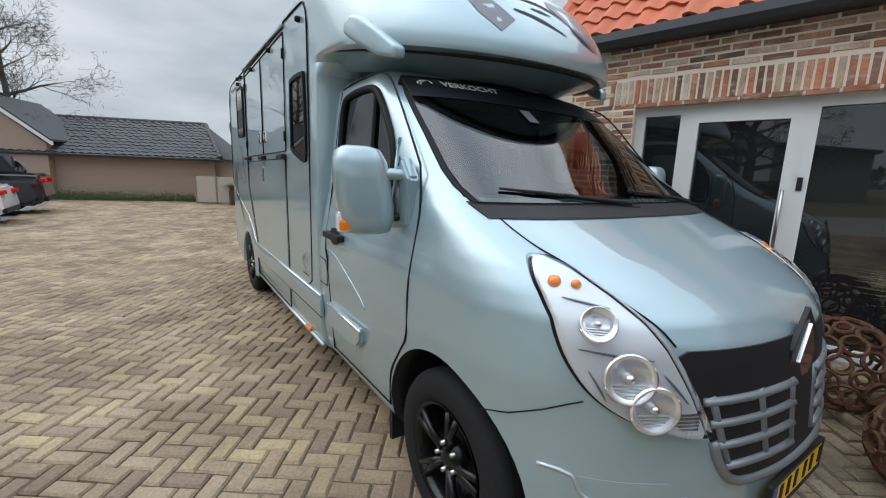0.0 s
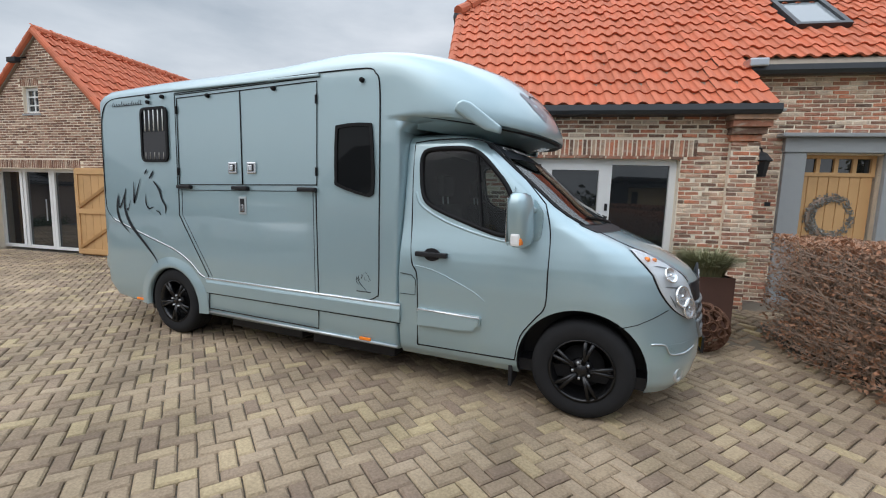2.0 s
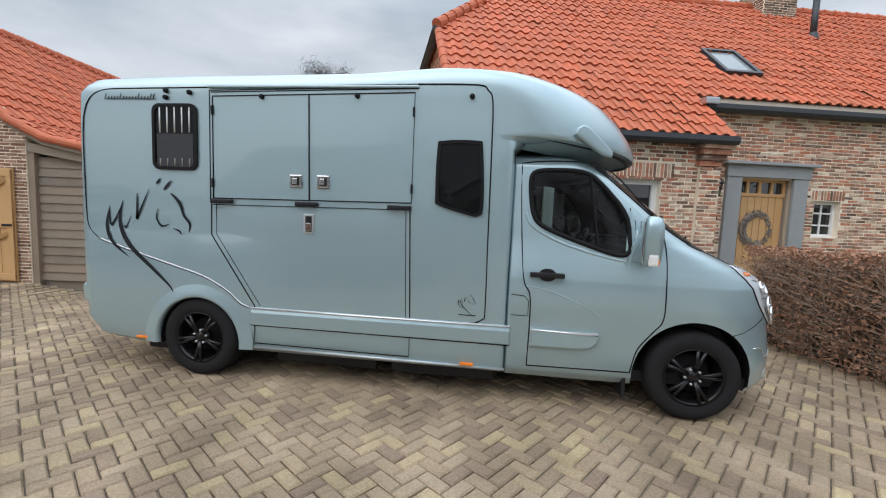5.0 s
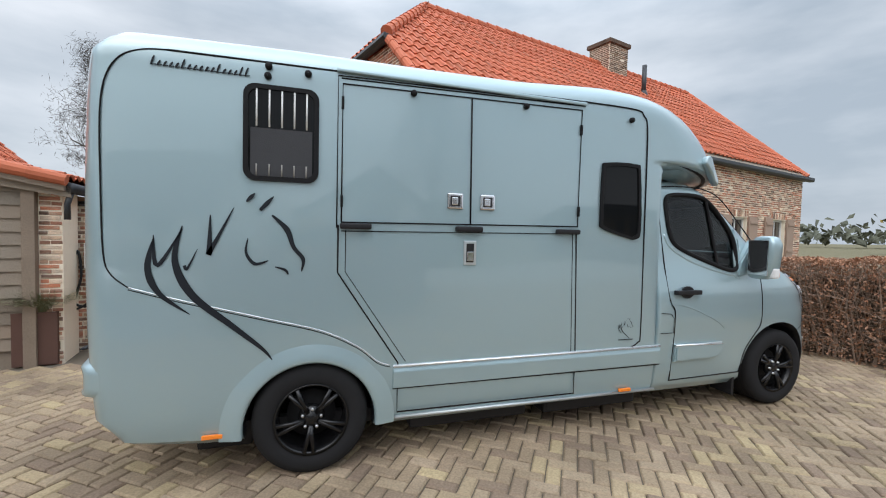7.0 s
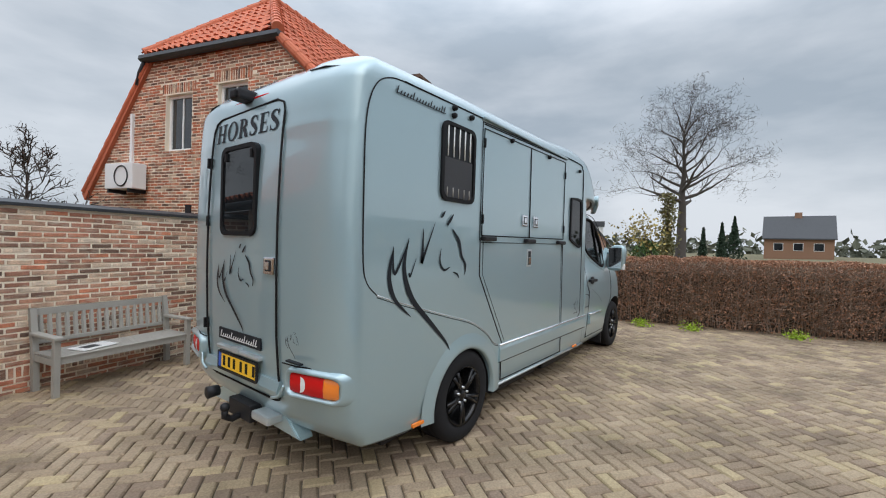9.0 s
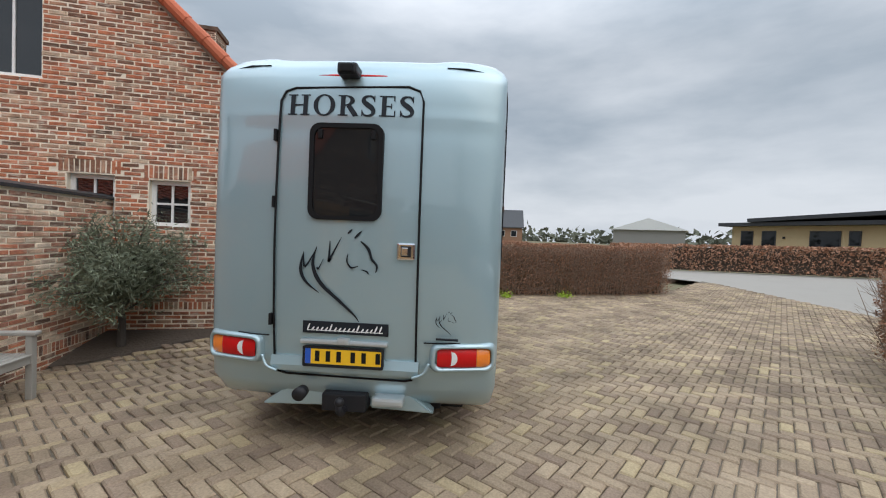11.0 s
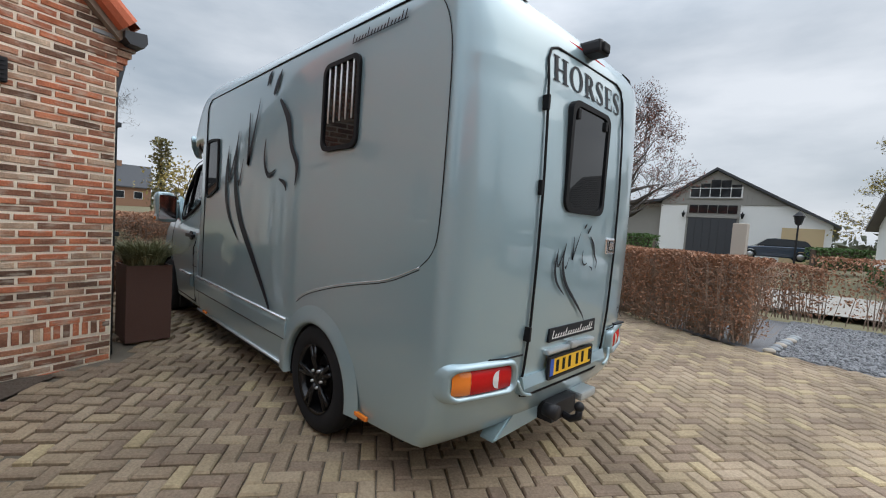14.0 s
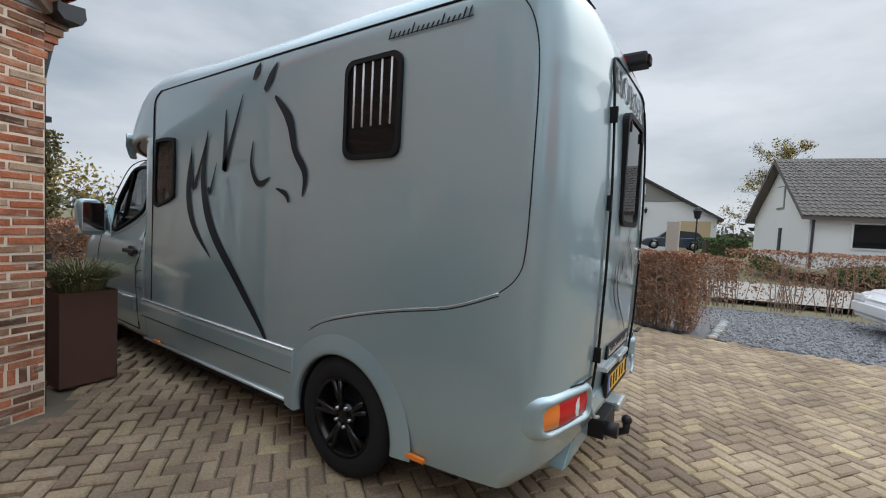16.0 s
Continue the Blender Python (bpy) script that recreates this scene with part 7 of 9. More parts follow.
for (ax, az), (bx, bz), seed in ((PROF[2], PROF[1], 41), (PROF[3], PROF[2], 42), (PROF[4], PROF[3], 43)):
    ln = math.hypot(bx - ax, bz - az)
    a2 = math.degrees(math.atan2(bz - az, ax - bx))
    tile_slope(broof, Matrix.Translation((ax, -0.05, az + 0.06)) @ pose(0, 0, 0, 0, 0, 90) @ pose(0, 0, 0, a2, 0, 0), 9.0, ln, lambda s, t, ln=ln: t < ln and s < 9.0, None, seed)
part("west_slope", extrude_poly([PROF[0], PROF[1], (PROF[1][0], PROF[1][1] + 0.05), (PROF[0][0], PROF[0][1] + 0.05)], -0.06, 9.0), TILE, broof)
for (ax, az), (bx, bz) in zip(PROF, PROF[1:]):
    ridge_tiles(broof, (ax, -0.06, az + 0.02), (bx, -0.06, bz + 0.02), 0.075, 0.33)
ridge_tiles(broof, (-2.75, -0.06, 5.42), (-2.75, 9.0, 5.42), 0.11, 0.35)
part("barn_back", box(-5.5, 2.6, 8.7, 9.0, -0.1, 2.2), FAR_BRICK, barn)
part("barn_side", box(2.3, 2.6, 0.34, 8.7, -0.1, 2.1), FAR_BRICK, barn)
# charger on the nib wall
charger = empty("car_charger", GW @ pose(-0.12, -0.02, 1.02), "white wall charger with a coiled black cable", "charger")
part("housing", box(-0.13, 0.13, -0.14, 0.0, 0.0, 0.36, 0.025), WHITE, charger)
part("screen", box(-0.07, 0.07, -0.146, -0.13, 0.22, 0.31, 0.004), BLACK, charger)
part("socket", lathe([(0.001, -0.16), (0.05, -0.16), (0.06, -0.13)], 16), BLACK, charger, "", False, pose(0, 0, 0.1))
part("cable", tube(spline([(0.02, -0.15, 0.05), (0.06, -0.16, -0.25), (-0.1, -0.14, -0.5), (-0.3, -0.1, -0.55), (-0.28, -0.1, -0.1), (-0.2, -0.1, 0.25), (-0.16, -0.12, -0.1), (-0.22, -0.12, -0.5), (0.1, -0.14, -0.48), (0.2, -0.14, -0.1)], 6), 0.016, 8), BLACK, charger, "", True)

# ---- plants ----


def blades(n, r0, height, droop, seed, width=0.006):
    """A tuft of arching grass blades."""
    r = random.Random(seed)
    vs, fs = [], []
    for _ in range(n):
        a, q = r.uniform(0, math.tau), r0 * math.sqrt(r.random())
        x, y = q * math.cos(a), q * math.sin(a)
        out = a + r.gauss(0, 0.6)
        h, d = height * r.uniform(0.6, 1.1), droop * r.uniform(0.3, 1.3)
        sx, sy = -math.sin(out) * width, math.cos(out) * width
        k = len(vs)
        for t in (0, 0.35, 0.7, 1.0):
            px, py, pz = x + math.cos(out) * d * t * t, y + math.sin(out) * d * t * t, h * (t - 0.35 * t * t * t * d / droop)
            w = 1 - t * 0.9
            vs += [(px - sx * w, py - sy * w, pz), (px + sx * w, py + sy * w, pz)]
        fs += [(k, k + 1, k + 3, k + 2), (k + 2, k + 3, k + 5, k + 4), (k + 4, k + 5, k + 7, k + 6)]
    me = bpy.data.meshes.new("grass_tuft")
    me.from_pydata(vs, [], fs)
    me.materials.append(GRASS)
    return me


def planter(name, m, w, d, h, grass_h, label, seed, n=1500):
    p = empty(name, m, label, "planter")
    bm = bmesh.new()
    box(-w / 2, w / 2, -d / 2, d / 2, 0, h, 0.006, bm)
    part("box", bm, CORTEN, p)
    part("rim", ring_of([(-w / 2, -d / 2), (w / 2, -d / 2), (w / 2, d / 2), (-w / 2, d / 2)], 0.02, -0.01, 0.01), CORTEN, p, "", False, pose(0, 0, h + 0.005, 90, 0, 0))
    part("soil", box(-w / 2 + 0.02, w / 2 - 0.02, -d / 2 + 0.02, d / 2 - 0.02, h - 0.02, h + 0.004), SOIL, p)
    g = new("grass_tuft", blades(n, min(w, d) * 0.42, grass_h, w * 0.75, seed))
    g.parent, g.matrix_basis = p, pose(0, 0, h)
    return p


planter("grass_planter", pose(-1.78, 1.60, ground_z(-1.78, 1.60) - 0.01, 0, 0, 5), 0.40, 0.40, 0.77, 0.33, "tall brown planter with drooping grass beside the house corner", 3)
planter("grass_planter", pose(1.25, 1.88, ground_z(1.25, 1.88) - 0.03, 0, 0, 16.5), 0.50, 0.50, 0.73, 0.42, "tall brown planter with tufted grass beside the pier", 4, 2200)
planter("grass_planter", pose(-7.82, 2.80, ground_z(-7.82, 2.80), 0, 0, 10), 0.44, 0.40, 0.66, 0.34, "brown planter with dry grass in front of the timber wall", 5)
planter("grass_planter", pose(-18.4, 0.75, 0, 0, 0, 0), 0.7, 0.7, 0.6, 0.4, "dark planter with brown grass by the gate", 6)


def ring_ball(m, radius, seed, label):
    """A hollow globe welded from rusty rings."""
    r = random.Random(seed)
    ball_ob = empty("ring_globe", m, label, "sculpture", "rusty ring globes")
    n = 64
    for k in range(n):
        z = 1 - 2 * (k + 0.5) / n
        a = k * 2.399963
        d = Vector((math.sqrt(1 - z * z) * math.cos(a), math.sqrt(1 - z * z) * math.sin(a), z))
        rr = radius * r.uniform(0.15, 0.27)
        q = d.to_track_quat("Z", "Y").to_matrix().to_4x4()
        pts = [(rr * math.cos(t * math.tau / 14), rr * math.sin(t * math.tau / 14), 0) for t in range(14)]
        part("ring", tube(pts, 0.011, 5, closed=True, flat=1.6), RUST, ball_ob, "", False, Matrix.Translation(d * math.sqrt(max(0.01, radius ** 2 - rr * rr * 0.6))) @ q)
    return ball_ob


ring_ball(pose(1.17, 1.27, ground_z(1.17, 1.27) + 0.27), 0.27, 1, "globe of welded rusty steel rings on the paving")
ring_ball(pose(0.63, 1.80, ground_z(0.63, 1.80) + 0.30), 0.30, 2, "larger globe of welded rusty steel rings by the patio door")


def garden_bench(m):
    b = empty("garden_bench", m, "weathered grey teak bench with a slatted back", "bench")
    L, D = 1.44, 0.5
    for x in (0, L):
        part("front_leg", box(x - 0.03, x + 0.03, 0, 0.06, 0, 0.62, 0.006), BENCH_WOOD, b)
        part("back_leg", extrude_poly([(D - 0.06, 0), (D, 0), (D + 0.02, 0.42), (D + 0.09, 0.92), (D + 0.04, 0.92), (D - 0.04, 0.42)], x - 0.03, x + 0.03, plane="yz"), BENCH_WOOD, b)
        part("armrest", box(x - 0.045, x + 0.045, -0.03, D + 0.02, 0.62, 0.655, 0.01), BENCH_WOOD, b)
        part("side_rail", box(x - 0.02, x + 0.02, 0.05, D - 0.04, 0.34, 0.41, 0.004), BENCH_WOOD, b)
    part("front_rail", box(0.03, L - 0.03, 0.01, 0.04, 0.35, 0.42, 0.004), BENCH_WOOD, b)
    for k in range(7):
        y = 0.0 + k * 0.068
        part("seat_slat", box(-0.02, L + 0.02, y, y + 0.056, 0.42, 0.44, 0.005), BENCH_WOOD, b)
    tilt = lambda z: D + 0.0 + (z - 0.42) * 0.14
    part("top_rail", box(0.0, L, tilt(0.86), tilt(0.86) + 0.035, 0.83, 0.91, 0.006), BENCH_WOOD, b)
    part("low_rail", box(0.0, L, tilt(0.54), tilt(0.54) + 0.03, 0.51, 0.56, 0.006), BENCH_WOOD, b)
    for k in range(17):
        x = 0.07 + k * (L - 0.14) / 16
        part("back_slat", tube([(x, tilt(0.55) + 0.012, 0.55), (x, tilt(0.84) + 0.012, 0.84)], 0.024, 4, flat=0.4), BENCH_WOOD, b)
    return b


BENCH = pose(-6.27, 3.0, ground_z(-6.0, 3.1), 0, 0, 12.5)
garden_bench(BENCH)
paper = empty("magazine", BENCH @ pose(0.42, 0.2, 0.447, 0, 0, 12), "open pale magazine lying on the bench", "magazine")
part("pages", box(-0.2, 0.2, -0.13, 0.13, 0, 0.008, 0.002), WHITE, paper)
part("printed_block", box(-0.12, 0.05, -0.06, 0.07, 0.008, 0.0095), ZINC, paper)


def wreath(m):
    w = empty("door_wreath", m, "thick pale dried-flower wreath hung on the oak door", "wreath")
    r = random.Random(5)
    bm = bmesh.new()
    tube([(0.29 * math.cos(t * math.tau / 24), 0, 0.29 * math.sin(t * math.tau / 24)) for t in range(24)], 0.075, 8, bm, closed=True)
    part("core", bm, TWIG, w)
    vs = []
    unit = slab_mesh(0.035, 0.022, 0.01, "petal", GREY_BOARD, 0.004)
    mats = []
    for _ in range(1100):
        a, b = r.uniform(0, math.tau), r.uniform(0, math.tau)
        q = 0.29 + 0.088 * math.cos(b)
        mats.append(pose(q * math.cos(a), 0.088 * math.sin(b), q * math.sin(a), r.uniform(0, 360), r.uniform(0, 360), r.uniform(0, 360)))
    stuff_mesh("dried_petals", unit, mats, GREY_BOARD, w, "pale dried petals")


wreath(HOUSE @ pose(5.92, 0.86, 1.56))


def leaf_cloud(name, points, size, material, parent, label, seed, aspect=0.6, kind="stuff"):
    """Small folded leaves at many points, in one mesh."""
    r = np.random.RandomState(seed)
    p = np.array(points)
    n = len(p)
    a, b = r.uniform(0, math.tau, n), np.arccos(r.uniform(-1, 1, n))
    d = np.stack([np.sin(b) * np.cos(a), np.sin(b) * np.sin(a), np.cos(b)], 1)
    e = np.cross(d, r.normal(size=(n, 3)))
    e /= np.linalg.norm(e, axis=1)[:, None] + 1e-9
    f = np.cross(d, e)
    s = (size * r.uniform(0.6, 1.3, n))[:, None]
    quad = np.stack([p - d * s, p + e * s * aspect + f * s * 0.15, p + d * s, p - e * s * aspect + f * s * 0.15], 1).reshape(-1, 3)
    me = bpy.data.meshes.new(name)
    idx = np.arange(n * 4).reshape(-1, 4)
    me.from_pydata(quad.tolist(), [], idx.tolist())
    me.materials.append(material)
    ob = new(name, me)
    ob.parent = parent
    if label:
        tagged(ob, label, kind=kind)
    return ob


def hedge(name, line, width, height, leaves, stems, seed, label, low=0.0, core=True, leaf=0.028, material=None, twigs=3, dip=0.0):
    """A clipped hedge along a line of points: stems, twigs and a skin of leaves."""
    r = random.Random(seed)
    h = empty(name, pose(0, 0, 0), label, "hedge")
    pts = [Vector((x, y, 0)) for x, y in line]
    seg = [(a, b, (b - a).length) for a, b in zip(pts, pts[1:])]
    total = sum(s[2] for s in seg)

    def at(t):
        for a, b, l in seg:
            if t <= l:
                return a + (b - a) * (t / l), (b - a).normalized()
            t -= l
        return seg[-1][1], (seg[-1][1] - seg[-1][0]).normalized()
    cloud = []
    while len(cloud) < leaves:
        t = r.uniform(-0.1, total + 0.1)
        p, d = at(min(max(t, 0), total))
        p = p + d * (t - min(max(t, 0), total))
        side = Vector((-d.y, d.x, 0))
        wob = 0.05 * noise.noise(Vector((t * 1.3, 0, seed))) + 0.03 * noise.noise(Vector((t * 5, 2, seed)))
        which = r.random()
        hh = height - dip * max(0.0, 1 - t / 3.2) + wob + 0.04 * noise.noise(Vector((p.x * 3, p.y * 3, 9)))
        if which < 0.26:
            w, z = r.uniform(-width / 2, width / 2), hh - abs(r.gauss(0, 0.05))
        else:
            w = (width / 2 - abs(r.gauss(0, 0.11)) + wob * 0.6 + 0.05 * noise.noise(Vector((t * 4, r.random(), seed)))) * r.choice((-1, 1))
            z = low + (hh - low) * r.random() ** 0.8
        q = p + side * w
        if low and r.random() < 0.75 * (1 - min(1, z / (height * 0.55))):
            continue
        cloud.append((q.x, q.y, ground_z(q.x, q.y) + max(0.02, z)))
    leaf_cloud("leaves", cloud, leaf, material or BEECH, h, "dry copper-brown leaves" if material is None else "green leaves", seed)
    tw = bmesh.new()
    for _ in range(stems):
        t = r.uniform(0, total)
        p, d = at(t)
        side = Vector((-d.y, d.x, 0))
        b0 = p + side * r.gauss(0, width * 0.13)
        z0 = ground_z(b0.x, b0.y)
        top = height - dip * max(0.0, 1 - t / 3.2)
        q = b0 + side * r.gauss(0, width * 0.28) + d * r.gauss(0, 0.15)
        mid = (b0 + q) / 2 + side * r.gauss(0, 0.05) + d * r.gauss(0, 0.05)
        tube([(b0.x, b0.y, z0), (mid.x, mid.y, z0 + top * 0.5), (q.x, q.y, z0 + top * r.uniform(0.8, 1.02))], [0.011, 0.007, 0.003], 4, tw)
        for _k in range(twigs):
            z = r.uniform(0.05, 0.88) * top
            e = mid + side * (r.choice((-1, 1)) * width * r.uniform(0.3, 0.54)) + d * r.gauss(0, 0.16)
            h_ = r.uniform(0.03, 0.3)
            bend = (mid + e) / 2 + d * r.gauss(0, 0.05)
            tube([(mid.x, mid.y, z0 + z), (bend.x, bend.y, z0 + z + h_ * 0.3), (e.x, e.y, z0 + min(top, z + h_))], [0.004, 0.003, 0.0014], 3, tw)
    tagged(part("twig_work", tw, TWIG, h), "bare brown twigs", kind="stuff")
    if core:
        cb = bmesh.new()
        for a, b, l in seg:
            d = (b - a).normalized()
            side = Vector((-d.y, d.x, 0)) * width * 0.16
            ring = [(a + side, b + side), (a - side, b - side)]
            lo = [cb.verts.new((q.x, q.y, ground_z(q.x, q.y))) for q in (a + side, b + side, b - side, a - side)]
            hi = [cb.verts.new((q.x, q.y, ground_z(q.x, q.y) + height * 0.9 - dip)) for q in (a + side, b + side, b - side, a - side)]
            for i in range(4):
                cb.faces.new((lo[i], lo[(i + 1) % 4], hi[(i + 1) % 4], hi[i]))
            cb.faces.new(hi)
        part("inner_growth", cb, SOIL, h)
    return h


hedge("beech_hedge", [(2.35, 2.0), (2.75, 0.4), (4.55, -5.4), (5.15, -7.0)], 0.85, 1.5, 56000, 1500, 1, "clipped beech hedge in dry brown leaf along the yard", core=True, leaf=0.023, twigs=12, dip=0.2)
hedge("beech_hedge", [(-2.55, -6.95), (-3.4, -6.5), (-4.6, -5.75), (-6.0, -5.45)], 0.72, 1.34, 34000, 420, 2, "low beech hedge in sparse brown leaf beside the gravel", low=0.05, core=False, leaf=0.024, twigs=8)
hedge("beech_hedge", [(-2.7, -8.3), (-6.5, -9.35)], 0.55, 1.18, 7500, 110, 4, "thin beech hedge behind the gravel strip", low=0.1, core=False, leaf=0.034)
hedge("beech_hedge", [(-6.5, -9.35), (-9.3, -10.2), (-18.0, -13.2)], 0.55, 1.42, 11500, 180, 14, "taller thin beech hedge behind the gravel strip", low=0.1, core=False, leaf=0.034)
hedge("far_hedge", [(16.0, -9.2), (14.2, -13.2), (11.3, -21.0)], 1.0, 1.35, 9000, 60, 5, "long brown hedge in front of the low building", core=True, leaf=0.07)
hedge("box_hedge", [(3.3, -17.4), (-0.6, -17.2)], 0.9, 1.5, 6000, 30, 6, "clipped green box hedge across the lane", core=True, leaf=0.06, material=GREEN)
hedge("shrub_border", [(-10.1, -19.95), (-13.3, -20.6)], 0.9, 0.95, 3500, 40, 16, "uneven dark green shrubs at the foot of the white cottage", core=True, leaf=0.06, material=GREEN, dip=0.4)
hedge("shrub_border", [(-8.45, -20.7), (-7.75, -23.6)], 0.7, 0.7, 2200, 30, 17, "low dark green shrubs under the cottage gable", core=True, leaf=0.06, material=GREEN, dip=0.4)
hedge("box_hedge", [(-5.2, -29.3), (-7.5, -32.2)], 0.9, 1.25, 2500, 30, 7, "clipped green hedge between the white barn and the cottage", core=True, leaf=0.07, material=GREEN)
# spurge clumps at the hedge foot
for k, (x, y) in enumerate(((3.0, -1.9), (2.75, -1.0), (3.55, -3.6))):
    r = random.Random(k)
    clump = empty("spurge_clump", pose(x - 0.35, y, ground_z(x, y)), "small bright green plant at the foot of the hedge", "plant", "spurge clumps")
    leaf_cloud("leaves", [(r.gauss(0, 0.09), r.gauss(0, 0.09), abs(r.gauss(0.06, 0.05))) for _ in range(260)], 0.022, mat("bright_spurge", (0.30, 0.42, 0.03), 0.6, 0, 0.2, 5, island=0.3) if k == 0 else bpy.data.materials["bright_spurge"], clump, "", k)


def tree(name, m, height, spread, seed, label, depth=5, trunk=0.2, fork=0.3, buds=None, bud_n=0, up=0.25, category="tree"):
    """A bare tree: a tapered trunk, limbs that fork again and again, fine twigs."""
    r = random.Random(seed)
    t = empty(name, m, label, category)
    bm_trunk, bm_crown = bmesh.new(), bmesh.new()
    tips = []

    def grow(p, d, length, rad, level):
        pts, rads = [p], [rad]
        n = 4 if level < 3 else 3
        for k in range(n):
            d = (d + Vector((r.gauss(0, 0.16), r.gauss(0, 0.16), r.gauss(0, 0.12) + up * 0.18 * (level > 0)))).normalized()
            p = p + d * length / n
            pts.append(p)
            rads.append(rad * (1 - 0.5 * (k + 1) / n))
        tube(pts, rads, 8 if level == 0 else 5 if level < 3 else 3, bm_trunk if level == 0 else bm_crown)
        if level >= depth:
            tips.append(p)
            return
        kids = (r.randint(4, 6) if level == 0 else r.randint(3, 5))
        for k in range(kids):
            i = r.randint(2, len(pts) - 1) if level else len(pts) - 1 - (k % 2)
            a = k * math.tau / kids + r.uniform(-0.5, 0.5)
            side = Vector((math.cos(a), math.sin(a), 0)).cross(d)
            side = (side if side.length > 0.1 else Vector((1, 0, 0))).normalized()
            tilt = r.uniform(0.35, 0.95) if level else r.uniform(0.3, 0.95)
            nd = (d * math.cos(tilt) + (Matrix.Rotation(a, 3, d) @ side) * math.sin(tilt) * spread).normalized()
            grow(pts[i], nd, length * r.uniform(0.55, 0.8) * (1.0 if level else (1 - fork) / fork * 0.55), rads[i] * r.uniform(0.5, 0.72), level + 1)
    grow(Vector((0, 0, -0.1)), Vector((0, 0, 1)), height * fork, trunk, 0)
    part("trunk", bm_trunk, BARK, t, "", True)
    part("crown", bm_crown, BARK, t)
    if buds:
        pts = []
        for _ in range(bud_n):
            p = r.choice(tips)
            pts.append((p.x + r.gauss(0, 0.18), p.y + r.gauss(0, 0.18), p.z + r.gauss(0, 0.15)))
        leaf_cloud("bud_growth", pts, 0.05, buds, t, "small buds and leaves", seed)
    return t




def crown_tree(name, m, height, radius, clear, seed, label, trunk=0.25, limbs=18, buds=None, bud_n=0, bud=0.05, fine_n=6):
    """A bare broad-crowned tree: one leader, limbs all the way up it that fork into fine twigs."""
    r = random.Random(seed)
    t = empty(name, m, label, "tree")
    bm_trunk, bm_crown = bmesh.new(), bmesh.new()
    tips = []
    top = height * 0.93
    n = 9
    axis = [Vector((0.25 * noise.noise(Vector((k * 0.7, seed, 0))) * min(k, 3) / 3, 0.25 * noise.noise(Vector((k * 0.7, 0, seed))) * min(k, 3) / 3, -0.3 + (top + 0.3) * k / n)) for k in range(n + 1)]
    rads = [trunk * (1.25 if k == 0 else 1.0) * (1 - 0.93 * max(0.0, k / n - 0.12) / 0.88) for k in range(n + 1)]
    tube(axis, rads, 9, bm_trunk)

    def twig(p, d, length, rad, level):
        pts, rr = [p], [rad]
        for k in range(3):
            d = (d + Vector((r.gauss(0, 0.2), r.gauss(0, 0.2), r.gauss(0.05, 0.14)))).normalized()
            p = p + d * length / 3
            pts.append(p)
            rr.append(max(0.008, rad * (1 - 0.24 * (k + 1))))
        tube(pts, rr, 5 if level < 2 else 3, bm_crown)
        if level >= 4:
            tips.append(p)
            return
        for k in range(r.randint(3, 5) if level < 3 else r.randint(2, 4)):
            i = r.choice((1, 2, 2, 3, 3)) if k else 3
            side = Vector((r.gauss(0, 1), r.gauss(0, 1), r.gauss(0, 0.8)))
            side = (side - d * side.dot(d)).normalized()
            tilt = r.uniform(0.3, 0.95)
            twig(pts[i], (d * math.cos(tilt) + side * math.sin(tilt)).normalized(), length * r.uniform(0.45, 0.68), max(0.011, rr[i] * r.uniform(0.5, 0.75)), level + 1)
    for k in range(limbs):
        q = (k + r.random() * 0.7) / limbs
        z = clear + (top - clear) * q
        i = min(n - 1, int((z + 0.3) / (top + 0.3) * n))
        p = axis[i].lerp(axis[i + 1], (z - axis[i].z) / (axis[i + 1].z - axis[i].z))
        a = k * 2.4 + r.uniform(-0.4, 0.4)
        rise = 0.15 + 0.9 * q
        d = Vector((math.cos(a), math.sin(a), rise)).normalized()
        twig(p, d, radius * (0.62 - 0.33 * q) * r.uniform(0.85, 1.15), max(rads[i] * (0.6 - 0.12 * q), trunk * 0.2), 1)
    part("trunk", bm_trunk, BARK, t, "", True)
    tagged(part("crown", bm_crown, BARK, t), "bare forked limbs and twigs", kind="stuff")
    fine = [r.choice(tips) for _ in range(min(9000, len(tips) * fine_n))]
    k = height * 0.022
    leaf_cloud("twig_growth", [(p.x + r.gauss(0, k), p.y + r.gauss(0, k), p.z + r.gauss(0, k)) for p in fine], height * 0.017, BARK, t, "fine bare twigs", seed + 3, 0.055)
    if buds:
        leaf_cloud("bud_growth", [(p.x + r.gauss(0, 0.15), p.y + r.gauss(0, 0.15), p.z + r.gauss(0, 0.12)) for p in (r.choice(tips) for _ in range(bud_n))], bud, buds, t, "small buds and leaves", seed)
    return t


crown_tree("bare_tree", pose(38.5, 3.0, 0), 14.6, 7.4, 6.0, 3, "tall bare oak in the field beyond the hedge", 0.5, 24)
BUD = mat("reddish_buds", (0.19, 0.085, 0.065), 0.8, 0, 0.2, 4, island=0.4)
crown_tree("copper_beech", pose(2.0, -19.9, ground_z(2.0, -19.9) - 0.2), 7.9, 3.8, 2.2, 8, "leafless copper beech with reddish buds across the lane", 0.32, 24, BUD, 9000, 0.045, 3)


